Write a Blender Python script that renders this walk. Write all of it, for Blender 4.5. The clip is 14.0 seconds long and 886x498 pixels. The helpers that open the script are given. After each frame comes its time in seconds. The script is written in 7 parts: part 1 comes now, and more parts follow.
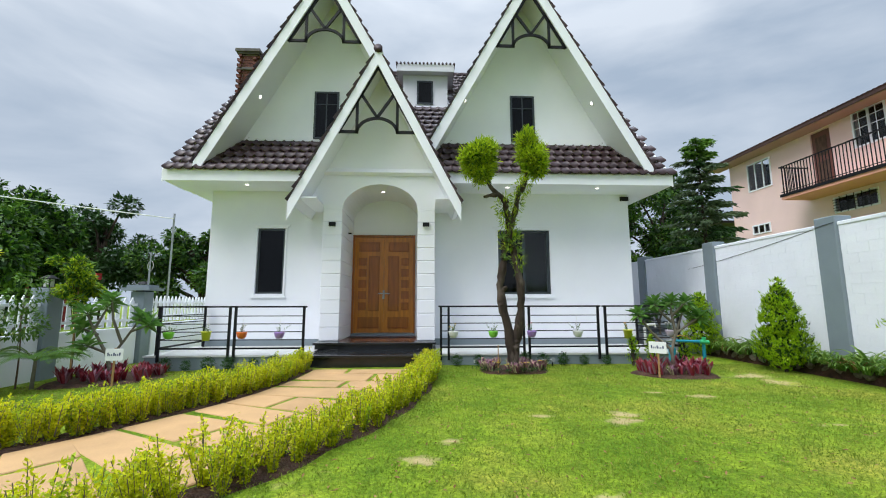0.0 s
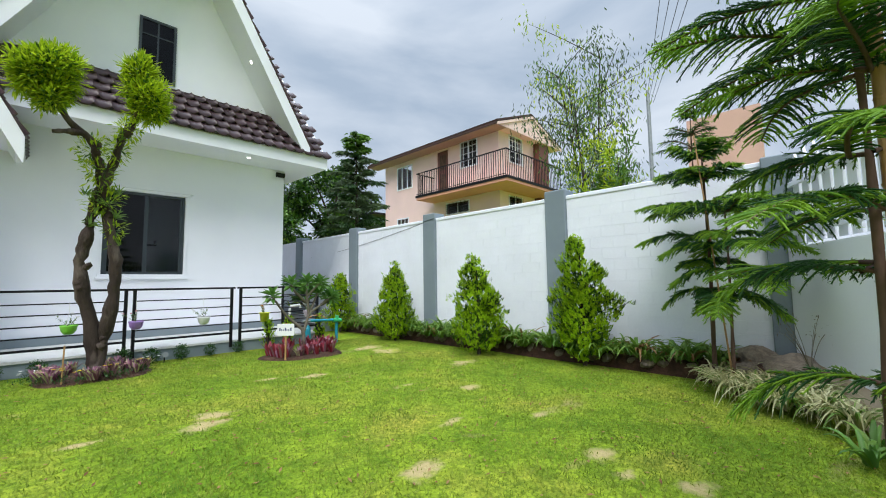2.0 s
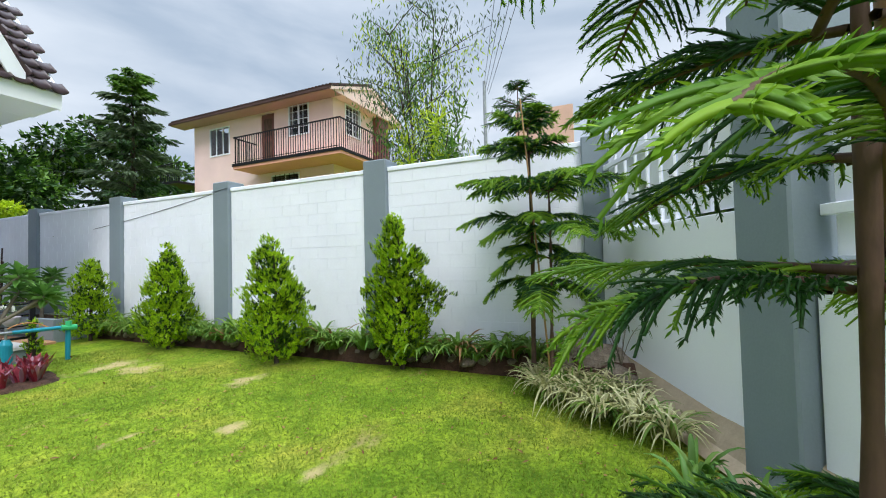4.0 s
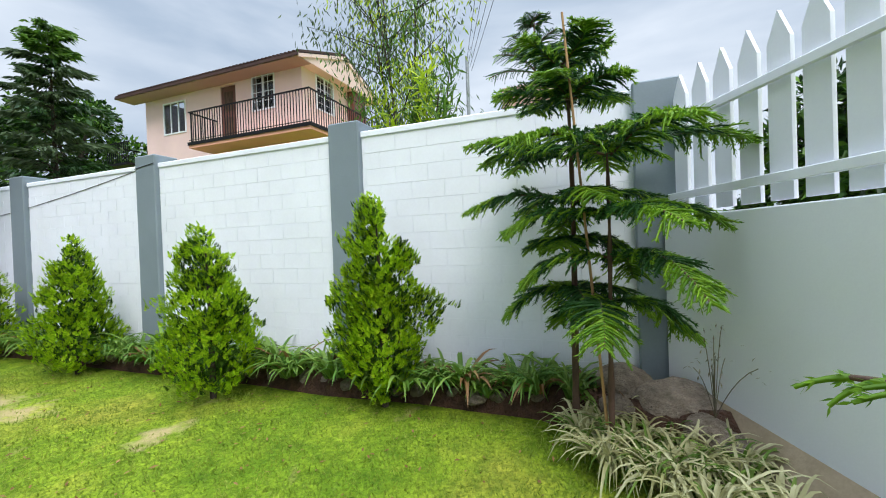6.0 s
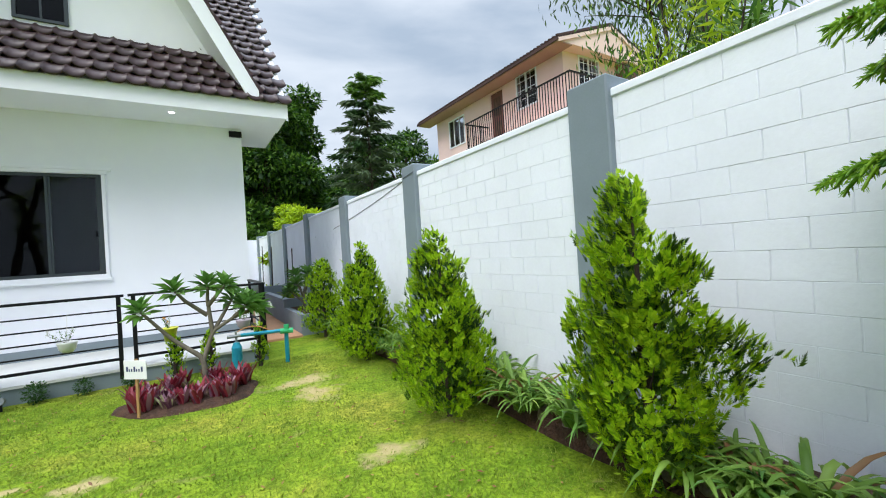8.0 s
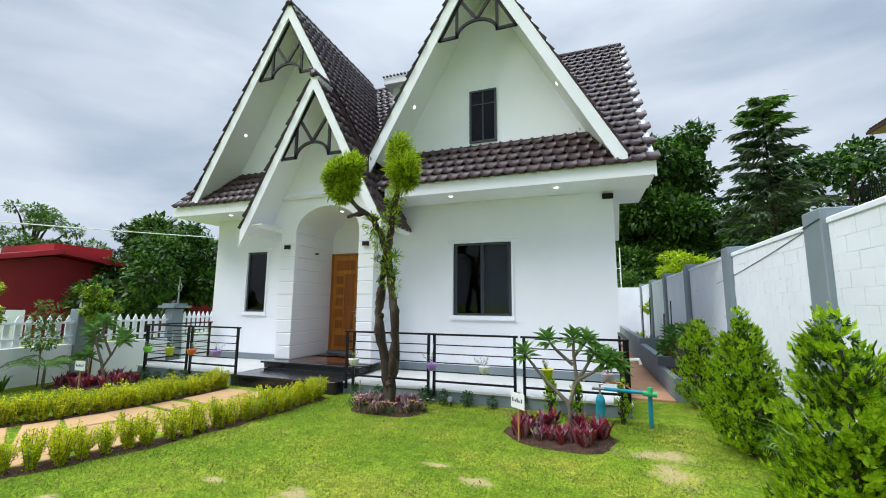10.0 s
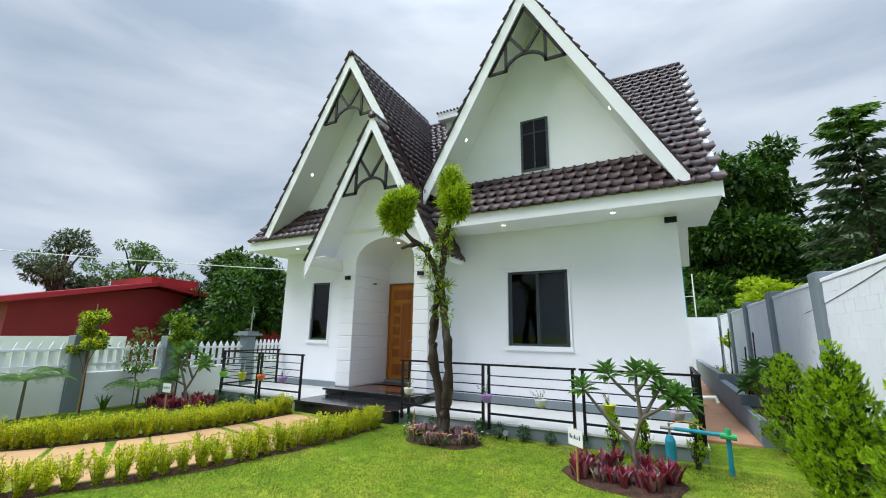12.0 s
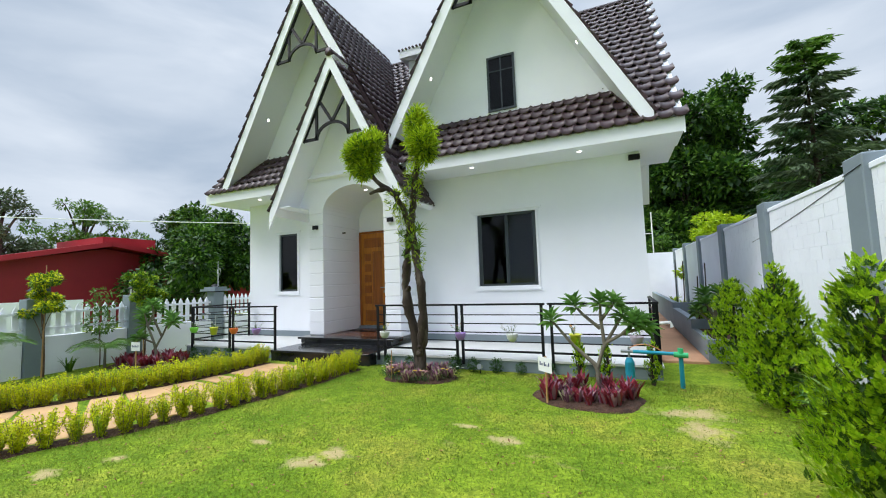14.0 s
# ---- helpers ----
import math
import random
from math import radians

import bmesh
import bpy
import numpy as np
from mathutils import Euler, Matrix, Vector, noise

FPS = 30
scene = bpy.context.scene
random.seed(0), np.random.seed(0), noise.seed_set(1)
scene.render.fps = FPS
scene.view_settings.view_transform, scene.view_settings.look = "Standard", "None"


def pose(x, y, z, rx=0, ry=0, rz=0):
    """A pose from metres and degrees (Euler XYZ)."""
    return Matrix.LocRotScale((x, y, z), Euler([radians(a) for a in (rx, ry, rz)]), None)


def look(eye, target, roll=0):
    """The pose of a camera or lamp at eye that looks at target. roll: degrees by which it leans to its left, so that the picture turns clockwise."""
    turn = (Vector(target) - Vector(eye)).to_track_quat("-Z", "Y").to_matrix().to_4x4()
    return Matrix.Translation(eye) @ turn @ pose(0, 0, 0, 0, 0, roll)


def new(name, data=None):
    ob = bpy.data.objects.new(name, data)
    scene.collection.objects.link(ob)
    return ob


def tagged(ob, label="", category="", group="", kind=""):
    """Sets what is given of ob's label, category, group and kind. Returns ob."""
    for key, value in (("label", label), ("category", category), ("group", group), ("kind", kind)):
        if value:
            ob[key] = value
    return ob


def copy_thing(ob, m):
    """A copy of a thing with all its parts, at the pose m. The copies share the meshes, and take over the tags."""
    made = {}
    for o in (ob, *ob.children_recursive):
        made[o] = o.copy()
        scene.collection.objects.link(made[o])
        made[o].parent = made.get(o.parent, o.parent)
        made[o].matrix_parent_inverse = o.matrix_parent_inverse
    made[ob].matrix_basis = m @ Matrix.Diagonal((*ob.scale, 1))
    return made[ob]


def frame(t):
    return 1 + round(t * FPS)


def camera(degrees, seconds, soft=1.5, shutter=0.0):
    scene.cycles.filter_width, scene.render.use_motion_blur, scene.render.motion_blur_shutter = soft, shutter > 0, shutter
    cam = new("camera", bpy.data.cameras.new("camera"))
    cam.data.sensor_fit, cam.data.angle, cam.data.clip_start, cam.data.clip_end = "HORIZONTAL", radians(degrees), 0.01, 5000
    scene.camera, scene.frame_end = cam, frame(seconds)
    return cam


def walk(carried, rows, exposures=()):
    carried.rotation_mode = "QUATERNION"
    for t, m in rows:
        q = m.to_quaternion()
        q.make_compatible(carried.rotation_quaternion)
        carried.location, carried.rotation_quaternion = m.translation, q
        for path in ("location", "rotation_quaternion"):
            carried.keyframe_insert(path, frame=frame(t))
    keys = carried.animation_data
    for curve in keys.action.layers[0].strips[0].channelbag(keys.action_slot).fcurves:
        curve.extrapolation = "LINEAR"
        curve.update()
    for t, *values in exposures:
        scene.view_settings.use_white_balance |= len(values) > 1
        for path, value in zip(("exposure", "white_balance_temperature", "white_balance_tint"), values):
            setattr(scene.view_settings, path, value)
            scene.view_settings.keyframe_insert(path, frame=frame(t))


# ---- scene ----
cam = camera(94.9, 14.0, soft=1.05)
PATH = [
    (0, (1.047, 0.74, 1.029), (1.134, 2.72, 1.297), -0.1),
    (0.5, (1.318, 0.787, 0.984), (1.72, 2.73, 1.235), -0.2),
    (1, (1.575, 0.833, 0.935), (2.337, 2.668, 1.165), -0.5),
    (1.5, (1.693, 0.982, 0.978), (2.849, 2.602, 1.171), -0.7),
    (2, (1.908, 1.024, 1.021), (3.326, 2.424, 1.187), -0.8),
    (2.5, (2.154, 1.064, 1.047), (3.782, 2.218, 1.183), -0.9),
    (3, (2.482, 1.076, 1.061), (4.23, 2.041, 1.177), -1.2),
    (5.5, (3.857, 1.78, 1.18), (5.723, 2.499, 1.187), -1.6),
    (6, (4.155, 1.874, 1.203), (6.024, 2.585, 1.183), -2.1),
    (6.5, (4.559, 1.893, 1.225), (6.423, 2.617, 1.195), -2.2),
    (7, (4.818, 2.056, 1.254), (6.649, 2.859, 1.215), -2.3),
    (7.5, (4.937, 2.176, 1.274), (6.546, 3.364, 1.247), -2.8),
    (8, (5.025, 2.228, 1.268), (6.077, 3.929, 1.28), -3.6),
    (8.5, (5.242, 2.227, 1.335), (5.681, 4.177, 1.387), -2.5),
    (9, (5.269, 2.063, 1.391), (5.21, 4.059, 1.503), -1.4),
    (11.5, (5.477, 1.963, 1.492), (4.56, 3.683, 1.938), 1.5),
    (12, (5.47, 1.972, 1.454), (4.551, 3.701, 1.864), 0.9),
    (12.5, (5.455, 1.953, 1.403), (4.552, 3.702, 1.754), 0.1),
    (13, (5.464, 1.989, 1.386), (4.588, 3.765, 1.663), -0.7),
    (13.5, (5.458, 1.981, 1.377), (4.62, 3.785, 1.584), -1.5),
    (14, (5.424, 1.97, 1.383), (4.629, 3.798, 1.541), -2.0),
]
walk(cam, [(t, look(eye, target, roll)) for t, eye, target, roll in PATH],
     exposures=[(0, 0.62), (3, 0.75), (5.5, 0.83), (7, 0.84), (8.5, 0.79), (11.5, 0.62), (14, 0.70)])

# ---- sky, sun, exposure ----
SUN_ELEV, SUN_ROT = radians(51.0), radians(233.0)
world = bpy.data.worlds.new("world")
scene.world = world
world.use_nodes = True
wn, wl = world.node_tree.nodes, world.node_tree.links
wn.clear()
w_out, w_bg = wn.new("ShaderNodeOutputWorld"), wn.new("ShaderNodeBackground")
w_sky = wn.new("ShaderNodeTexSky")
w_sky.sky_type, w_sky.sun_disc = "NISHITA", False
w_sky.sun_elevation, w_sky.sun_rotation = SUN_ELEV, SUN_ROT
w_co, w_map = wn.new("ShaderNodeTexCoord"), wn.new("ShaderNodeMapping")
w_map.inputs["Scale"].default_value = (1.0, 1.0, 3.2)
w_n1, w_n2 = wn.new("ShaderNodeTexNoise"), wn.new("ShaderNodeTexNoise")
for n_, sc_, de_ in ((w_n1, 2.1, 7.0), (w_n2, 1.3, 5.0)):
    n_.inputs["Scale"].default_value, n_.inputs["Detail"].default_value = sc_, de_
    wl.new(w_co.outputs["Generated"], w_map.inputs["Vector"])
    wl.new(w_map.outputs["Vector"], n_.inputs["Vector"])
w_n1.inputs["Distortion"].default_value = 0.3
w_r1, w_r2 = wn.new("ShaderNodeValToRGB"), wn.new("ShaderNodeValToRGB")
w_r1.color_ramp.elements[0].position, w_r1.color_ramp.elements[0].color = 0.32, (4.2, 5.2, 6.6, 1)
w_r1.color_ramp.elements[1].position, w_r1.color_ramp.elements[1].color = 0.64, (7.3, 8.1, 9.2, 1)
w_r2.color_ramp.elements[0].position, w_r2.color_ramp.elements[0].color = 0.18, (0, 0, 0, 1)
w_r2.color_ramp.elements[1].position, w_r2.color_ramp.elements[1].color = 0.32, (1, 1, 1, 1)
wl.new(w_n1.outputs["Fac"], w_r1.inputs["Fac"])
wl.new(w_n2.outputs["Fac"], w_r2.inputs["Fac"])
w_mix = wn.new("ShaderNodeMixRGB")
wl.new(w_r2.outputs["Color"], w_mix.inputs["Fac"])
wl.new(w_sky.outputs["Color"], w_mix.inputs["Color1"])
wl.new(w_r1.outputs["Color"], w_mix.inputs["Color2"])
wl.new(w_mix.outputs["Color"], w_bg.inputs["Color"])
# an overcast sky grows brighter towards the zenith
w_sep, w_pow, w_lin = wn.new("ShaderNodeSeparateXYZ"), wn.new("ShaderNodeMath"), wn.new("ShaderNodeMath")
w_pow.operation, w_lin.operation = "POWER", "MULTIPLY_ADD"
w_abs = wn.new("ShaderNodeMath")
w_abs.operation = "MAXIMUM"
w_abs.inputs[1].default_value = 0.0
w_pow.inputs[1].default_value = 9.0
w_lin.inputs[1].default_value, w_lin.inputs[2].default_value = 7.5 * 0.062, 0.062
wl.new(w_co.outputs["Generated"], w_sep.inputs["Vector"])
wl.new(w_sep.outputs["Z"], w_abs.inputs[0])
wl.new(w_abs.outputs["Value"], w_pow.inputs[0])
wl.new(w_pow.outputs["Value"], w_lin.inputs[0])
wl.new(w_lin.outputs["Value"], w_bg.inputs["Strength"])
wl.new(w_bg.outputs["Background"], w_out.inputs["Surface"])

sun = new("sun", bpy.data.lights.new("sun", "SUN"))
sun.data.energy, sun.data.angle, sun.data.color = 1.6, radians(26), (1.0, 0.985, 0.97)
sun.matrix_world = look((-9.7, -7.3, 15.0), (0, 0, 0))

# ---- materials ----
def ramp_node(nt, fac, stops):
    r = nt.nodes.new("ShaderNodeValToRGB")
    while len(r.color_ramp.elements) < len(stops):
        r.color_ramp.elements.new(0.5)
    for e, (p, c) in zip(r.color_ramp.elements, stops):
        e.position, e.color = p, (*c, 1)
    nt.links.new(fac, r.inputs["Fac"])
    return r.outputs["Color"]


def noise_node(nt, scale, detail=4.0, rough=0.55, dist=0.0, vec=None, stretch=None):
    n = nt.nodes.new("ShaderNodeTexNoise")
    n.inputs["Scale"].default_value, n.inputs["Detail"].default_value = scale, detail
    n.inputs["Roughness"].default_value, n.inputs["Distortion"].default_value = rough, dist
    if vec is None:
        vec = nt.nodes.new("ShaderNodeTexCoord").outputs["Object"]
    if stretch:
        m = nt.nodes.new("ShaderNodeMapping")
        m.inputs["Scale"].default_value = stretch
        nt.links.new(vec, m.inputs["Vector"])
        vec = m.outputs["Vector"]
    nt.links.new(vec, n.inputs["Vector"])
    return n.outputs["Fac"]


def mix_node(nt, fac, a, b, mode="MIX"):
    m = nt.nodes.new("ShaderNodeMixRGB")
    m.blend_type = mode
    for key, v in (("Fac", fac), ("Color1", a), ("Color2", b)):
        if hasattr(v, "links"):
            nt.links.new(v, m.inputs[key])
        else:
            m.inputs[key].default_value = v if key == "Fac" else (*v, 1)
    return m.outputs["Color"]


def material(name, color, rough=0.6, metal=0.0, var=0.12, scale=6.0, fine=60.0, bump=0.15, depth=0.004,
             stretch=None, transmit=0.0, ior=1.45, island=0.0, obrand=0.0, spec=0.5, second=None, spot=(0.5, 0.62), coat=0.0, world_co=False):
    """A painted or grown surface: base colour with broad and fine variation, and a fine relief."""
    m = bpy.data.materials.new(name)
    m.use_nodes = True
    nt = m.node_tree
    b = nt.nodes["Principled BSDF"]
    b.inputs["Roughness"].default_value, b.inputs["Metallic"].default_value = rough, metal
    b.inputs["IOR"].default_value, b.inputs["Specular IOR Level"].default_value = ior, spec
    b.inputs["Transmission Weight"].default_value = transmit
    b.inputs["Coat Weight"].default_value = coat
    vec = None
    if world_co:
        vec = nt.nodes.new("ShaderNodeNewGeometry").outputs["Position"]
    dark, light = [c * (1 - var) for c in color], [min(1, c * (1 + var)) for c in color]
    broad = noise_node(nt, scale, 5.0, vec=vec, stretch=stretch)
    col = ramp_node(nt, broad, [(0.3, dark), (0.7, light)])
    if second:
        n2 = noise_node(nt, scale * 0.45, 6.0, 0.65, vec=vec, stretch=stretch)
        f2 = ramp_node(nt, n2, [(spot[0], (0, 0, 0)), (spot[1], (1, 1, 1))])
        col = mix_node(nt, f2, col, second)
    f = noise_node(nt, fine, 3.0, vec=vec, stretch=stretch)
    grain = ramp_node(nt, f, [(0.3, (1 - var * 0.6,) * 3), (0.7, (1, 1, 1))])
    col = mix_node(nt, 1.0, col, grain, "MULTIPLY")
    if island or obrand:
        src = nt.nodes.new("ShaderNodeNewGeometry").outputs["Random Per Island"] if island else nt.nodes.new("ShaderNodeObjectInfo").outputs["Random"]
        k = island or obrand
        col = mix_node(nt, 1.0, col, ramp_node(nt, src, [(0.0, (1 - k,) * 3), (1.0, (1, 1, 1))]), "MULTIPLY")
    nt.links.new(col, b.inputs["Base Color"])
    if bump:
        bn = nt.nodes.new("ShaderNodeBump")
        bn.inputs["Strength"].default_value, bn.inputs["Distance"].default_value = bump, depth
        nt.links.new(f, bn.inputs["Height"])
        nt.links.new(bn.outputs["Normal"], b.inputs["Normal"])
    return m


def leaf_material(name, a, b_, rough=0.5, glow=0.35, patch=1.6, low=(0.72, 0.75, 0.7)):
    """Leaves: a range of greens from leaf to leaf, letting some light through."""
    m = bpy.data.materials.new(name)
    m.use_nodes = True
    nt = m.node_tree
    p = nt.nodes["Principled BSDF"]
    isl = nt.nodes.new("ShaderNodeNewGeometry").outputs["Random Per Island"]
    n = noise_node(nt, patch, 4.0)
    c1 = ramp_node(nt, isl, [(0.0, a), (1.0, b_)])
    c2 = mix_node(nt, 1.0, c1, ramp_node(nt, n, [(0.34, low), (0.66, (1.0, 1.0, 1.0))]), "MULTIPLY")
    nt.links.new(c2, p.inputs["Base Color"])
    p.inputs["Roughness"].default_value, p.inputs["Specular IOR Level"].default_value = rough, 0.35
    t = nt.nodes.new("ShaderNodeBsdfTranslucent")
    nt.links.new(c2, t.inputs["Color"])
    mx = nt.nodes.new("ShaderNodeMixShader")
    mx.inputs["Fac"].default_value = glow
    out = nt.nodes["Material Output"]
    nt.links.new(p.outputs["BSDF"], mx.inputs[1])
    nt.links.new(t.outputs["BSDF"], mx.inputs[2])
    nt.links.new(mx.outputs["Shader"], out.inputs["Surface"])
    return m


def glass_material(name, tint=(0.25, 0.28, 0.3), rough=0.02):
    m = bpy.data.materials.new(name)
    m.use_nodes = True
    nt = m.node_tree
    p = nt.nodes["Principled BSDF"]
    p.inputs["Base Color"].default_value = (*tint, 1)
    p.inputs["Roughness"].default_value, p.inputs["Transmission Weight"].default_value = rough, 1.0
    p.inputs["IOR"].default_value = 1.33
    return m


WHITE = material("white_paint", (0.84, 0.855, 0.915), 0.7, var=0.03, scale=0.8, fine=90, bump=0.12, depth=0.003)
WHITE_BLOCK = material("white_painted_block", (0.80, 0.825, 0.89), 0.8, var=0.05, scale=1.3, fine=45, bump=0.35, depth=0.004, world_co=True)
GREY = material("grey_paint", (0.20, 0.245, 0.275), 0.65, var=0.09, scale=1.5, fine=70, bump=0.2)
GREY_FRAME = material("dark_grey_metal", (0.05, 0.062, 0.072), 0.4, var=0.05, metal=0.2)
BLACK = material("black_metal", (0.008, 0.008, 0.010), 0.5, var=0.1, spec=0.25, metal=0.0, fine=120, bump=0.05)
TILE = material("maroon_roof_tile", (0.058, 0.030, 0.034), 0.42, var=0.25, scale=3.0, fine=80, bump=0.25, obrand=0.3, world_co=True)
# same tile, paler and greyer: sky sheen on the slopes put into the colour
TILE_M = material("maroon_roof_tile_sky_sheen", (0.085, 0.056, 0.062), 0.34, var=0.25, scale=3.0, fine=80, bump=0.25, island=0.3, world_co=True)
GRANITE = material("black_granite", (0.016, 0.017, 0.019), 0.18, var=0.25, fine=140, bump=0.02)
FLOOR_TILE = material("pale_floor_tile", (0.62, 0.62, 0.60), 0.3, var=0.06, scale=2.0, bump=0.03)
BROWN_TILE = material("brown_floor_tile", (0.12, 0.045, 0.025), 0.25, var=0.2, scale=3.0, bump=0.03)
WOOD = material("teak_wood", (0.50, 0.175, 0.014), 0.38, var=0.28, scale=2.2, fine=26, stretch=(7, 7, 0.8), bump=0.12, depth=0.002, coat=0.25)
WOOD_D = material("teak_wood_panel", (0.32, 0.095, 0.008), 0.4, var=0.28, scale=2.2, fine=26, stretch=(7, 7, 0.8), bump=0.12, depth=0.002, coat=0.25)
SLAB = material("peach_concrete_slab", (0.52, 0.32, 0.15), 0.85, var=0.12, scale=2.2, fine=70, bump=0.35, depth=0.004, obrand=0.12, world_co=True)
TERRA = material("orange_walkway", (0.48, 0.26, 0.15), 0.85, var=0.15, scale=1.5, fine=50, bump=0.3, world_co=True)
SOIL = material("dark_soil", (0.085, 0.042, 0.026), 0.95, var=0.5, scale=9, fine=55, bump=1.0, depth=0.03, world_co=True)
DRYSOIL = material("sandy_concrete_footing", (0.42, 0.33, 0.23), 0.9, var=0.2, scale=4, fine=50, bump=0.5, world_co=True)
ROCK = material("grey_brown_rock", (0.27, 0.215, 0.165), 0.9, var=0.4, scale=7, fine=40, bump=1.0, depth=0.02, second=(0.30, 0.25, 0.2))
BARK = material("grey_brown_bark", (0.045, 0.030, 0.022), 0.9, var=0.45, scale=9, fine=42, stretch=(1, 1, 0.35), bump=1.0, depth=0.015, second=(0.115, 0.090, 0.070))
BARK_G = material("grey_green_bark", (0.17, 0.15, 0.11), 0.8, var=0.25, scale=9, fine=50, bump=0.5)
BARK_R = material("reddish_young_bark", (0.11, 0.062, 0.042), 0.8, var=0.35, scale=12, fine=60, stretch=(1, 1, 0.4), bump=0.6)
BAMBOO = material("tan_bamboo", (0.42, 0.24, 0.10), 0.5, var=0.25, scale=5, fine=50, stretch=(3, 3, 0.5), bump=0.15)
PINK = material("pink_render", (0.82, 0.60, 0.57), 0.85, var=0.06, scale=0.8, fine=30, bump=0.3)
PINK_B = material("salmon_render", (0.70, 0.34, 0.25), 0.85, var=0.08, scale=1.0, fine=30, bump=0.3)
ROOF_RED = material("red_brown_sheet_roof", (0.16, 0.06, 0.045), 0.6, var=0.2, scale=1.0, fine=30)
RED = material("dark_red_cladding", (0.26, 0.012, 0.022), 0.6, var=0.12, scale=0.6, fine=20)
RED_T = material("red_trim", (0.38, 0.018, 0.03), 0.5, var=0.1, scale=0.8, fine=20)
BRICK = material("red_brick", (0.17, 0.06, 0.045), 0.85, var=0.25, scale=9, fine=60, bump=0.5, obrand=0.35)
MORTAR = material("grey_mortar", (0.3, 0.27, 0.25), 0.9, var=0.15, scale=9)
BLUE_PVC = material("turquoise_plastic_pipe", (0.02, 0.30, 0.42), 0.35, var=0.06, bump=0.02)
GREEN_PVC = material("green_plastic_fitting", (0.05, 0.45, 0.18), 0.35, var=0.06, bump=0.02)
WHITE_PVC = material("white_plastic", (0.75, 0.75, 0.72), 0.35, var=0.03, bump=0.02)
COPPER = material("orange_hose", (0.6, 0.25, 0.08), 0.4, var=0.1)
SIGN_W = material("white_sign_board", (0.8, 0.8, 0.8), 0.5, var=0.03)
INK = material("blue_grey_ink", (0.06, 0.07, 0.16), 0.6, var=0.05)
CREAM = material("cream_interior_wall", (0.70, 0.72, 0.72), 0.8, var=0.03)
# near-black that puts the darkness of unlit rooms into the colour
ROOM_SHADE = material("room_shade_in_colour", (0.03, 0.03, 0.03), 0.9, var=0.05)
STEEL = material("galvanised_steel", (0.35, 0.37, 0.38), 0.4, metal=0.7, var=0.15)
GLASS = glass_material("window_glass", (0.62, 0.66, 0.68))
GLASS_D = glass_material("tinted_window_glass", (0.02, 0.028, 0.034))
LEAF_LIME = leaf_material("lime_hedge_leaf", (0.42, 0.52, 0.006), (0.96, 0.90, 0.03), glow=0.5)
LEAF_TOPI = leaf_material("topiary_leaf", (0.26, 0.42, 0.012), (0.58, 0.70, 0.03), glow=0.45)
LEAF_THUJA = leaf_material("thuja_leaf", (0.20, 0.42, 0.008), (0.60, 0.80, 0.025), glow=0.45)
# dark green that carries the shade inside the thuja shrubs
LEAF_THUJA_SHADE = leaf_material("thuja_inner_leaf_shade", (0.02, 0.065, 0.005), (0.08, 0.17, 0.012), glow=0.25)
LEAF_PINE = leaf_material("dark_pine_needle", (0.012, 0.055, 0.014), (0.045, 0.15, 0.024), glow=0.25)
LEAF_PINE_L = leaf_material("fresh_pine_needle", (0.09, 0.24, 0.014), (0.30, 0.50, 0.03), glow=0.3)
LEAF_BROAD = leaf_material("plumeria_leaf", (0.06, 0.17, 0.03), (0.18, 0.36, 0.07), rough=0.35)
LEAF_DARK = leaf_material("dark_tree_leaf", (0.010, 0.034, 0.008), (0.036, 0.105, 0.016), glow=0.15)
LEAF_MID = leaf_material("mid_green_tree_leaf", (0.04, 0.12, 0.014), (0.15, 0.29, 0.03), glow=0.3)
LEAF_GREYG = leaf_material("grey_green_tree_leaf", (0.06, 0.10, 0.05), (0.13, 0.19, 0.08), glow=0.3)
LEAF_BUSH = leaf_material("small_bush_leaf", (0.02, 0.07, 0.015), (0.06, 0.15, 0.03))
LEAF_VAR = leaf_material("striped_grass_leaf", (0.40, 0.38, 0.16), (0.82, 0.78, 0.50))
LEAF_STRAP = leaf_material("strap_leaf", (0.08, 0.19, 0.02), (0.28, 0.42, 0.08))
LEAF_RED = leaf_material("red_cordyline_leaf", (0.22, 0.012, 0.03), (0.42, 0.06, 0.09), glow=0.2)
LEAF_PURPLE = leaf_material("purple_rhoeo_leaf", (0.15, 0.04, 0.09), (0.50, 0.25, 0.33), glow=0.2)
PETAL_Y = leaf_material("yellow_petal", (0.75, 0.50, 0.02), (0.85, 0.65, 0.03), glow=0.2)
PETAL_P = leaf_material("pink_petal", (0.65, 0.22, 0.28), (0.8, 0.5, 0.5), glow=0.2)
PETAL_W = leaf_material("white_petal", (0.75, 0.75, 0.72), (0.85, 0.83, 0.8), glow=0.2)
DRY_LEAF = leaf_material("dry_brown_leaf", (0.16, 0.06, 0.02), (0.35, 0.2, 0.08), glow=0.2)


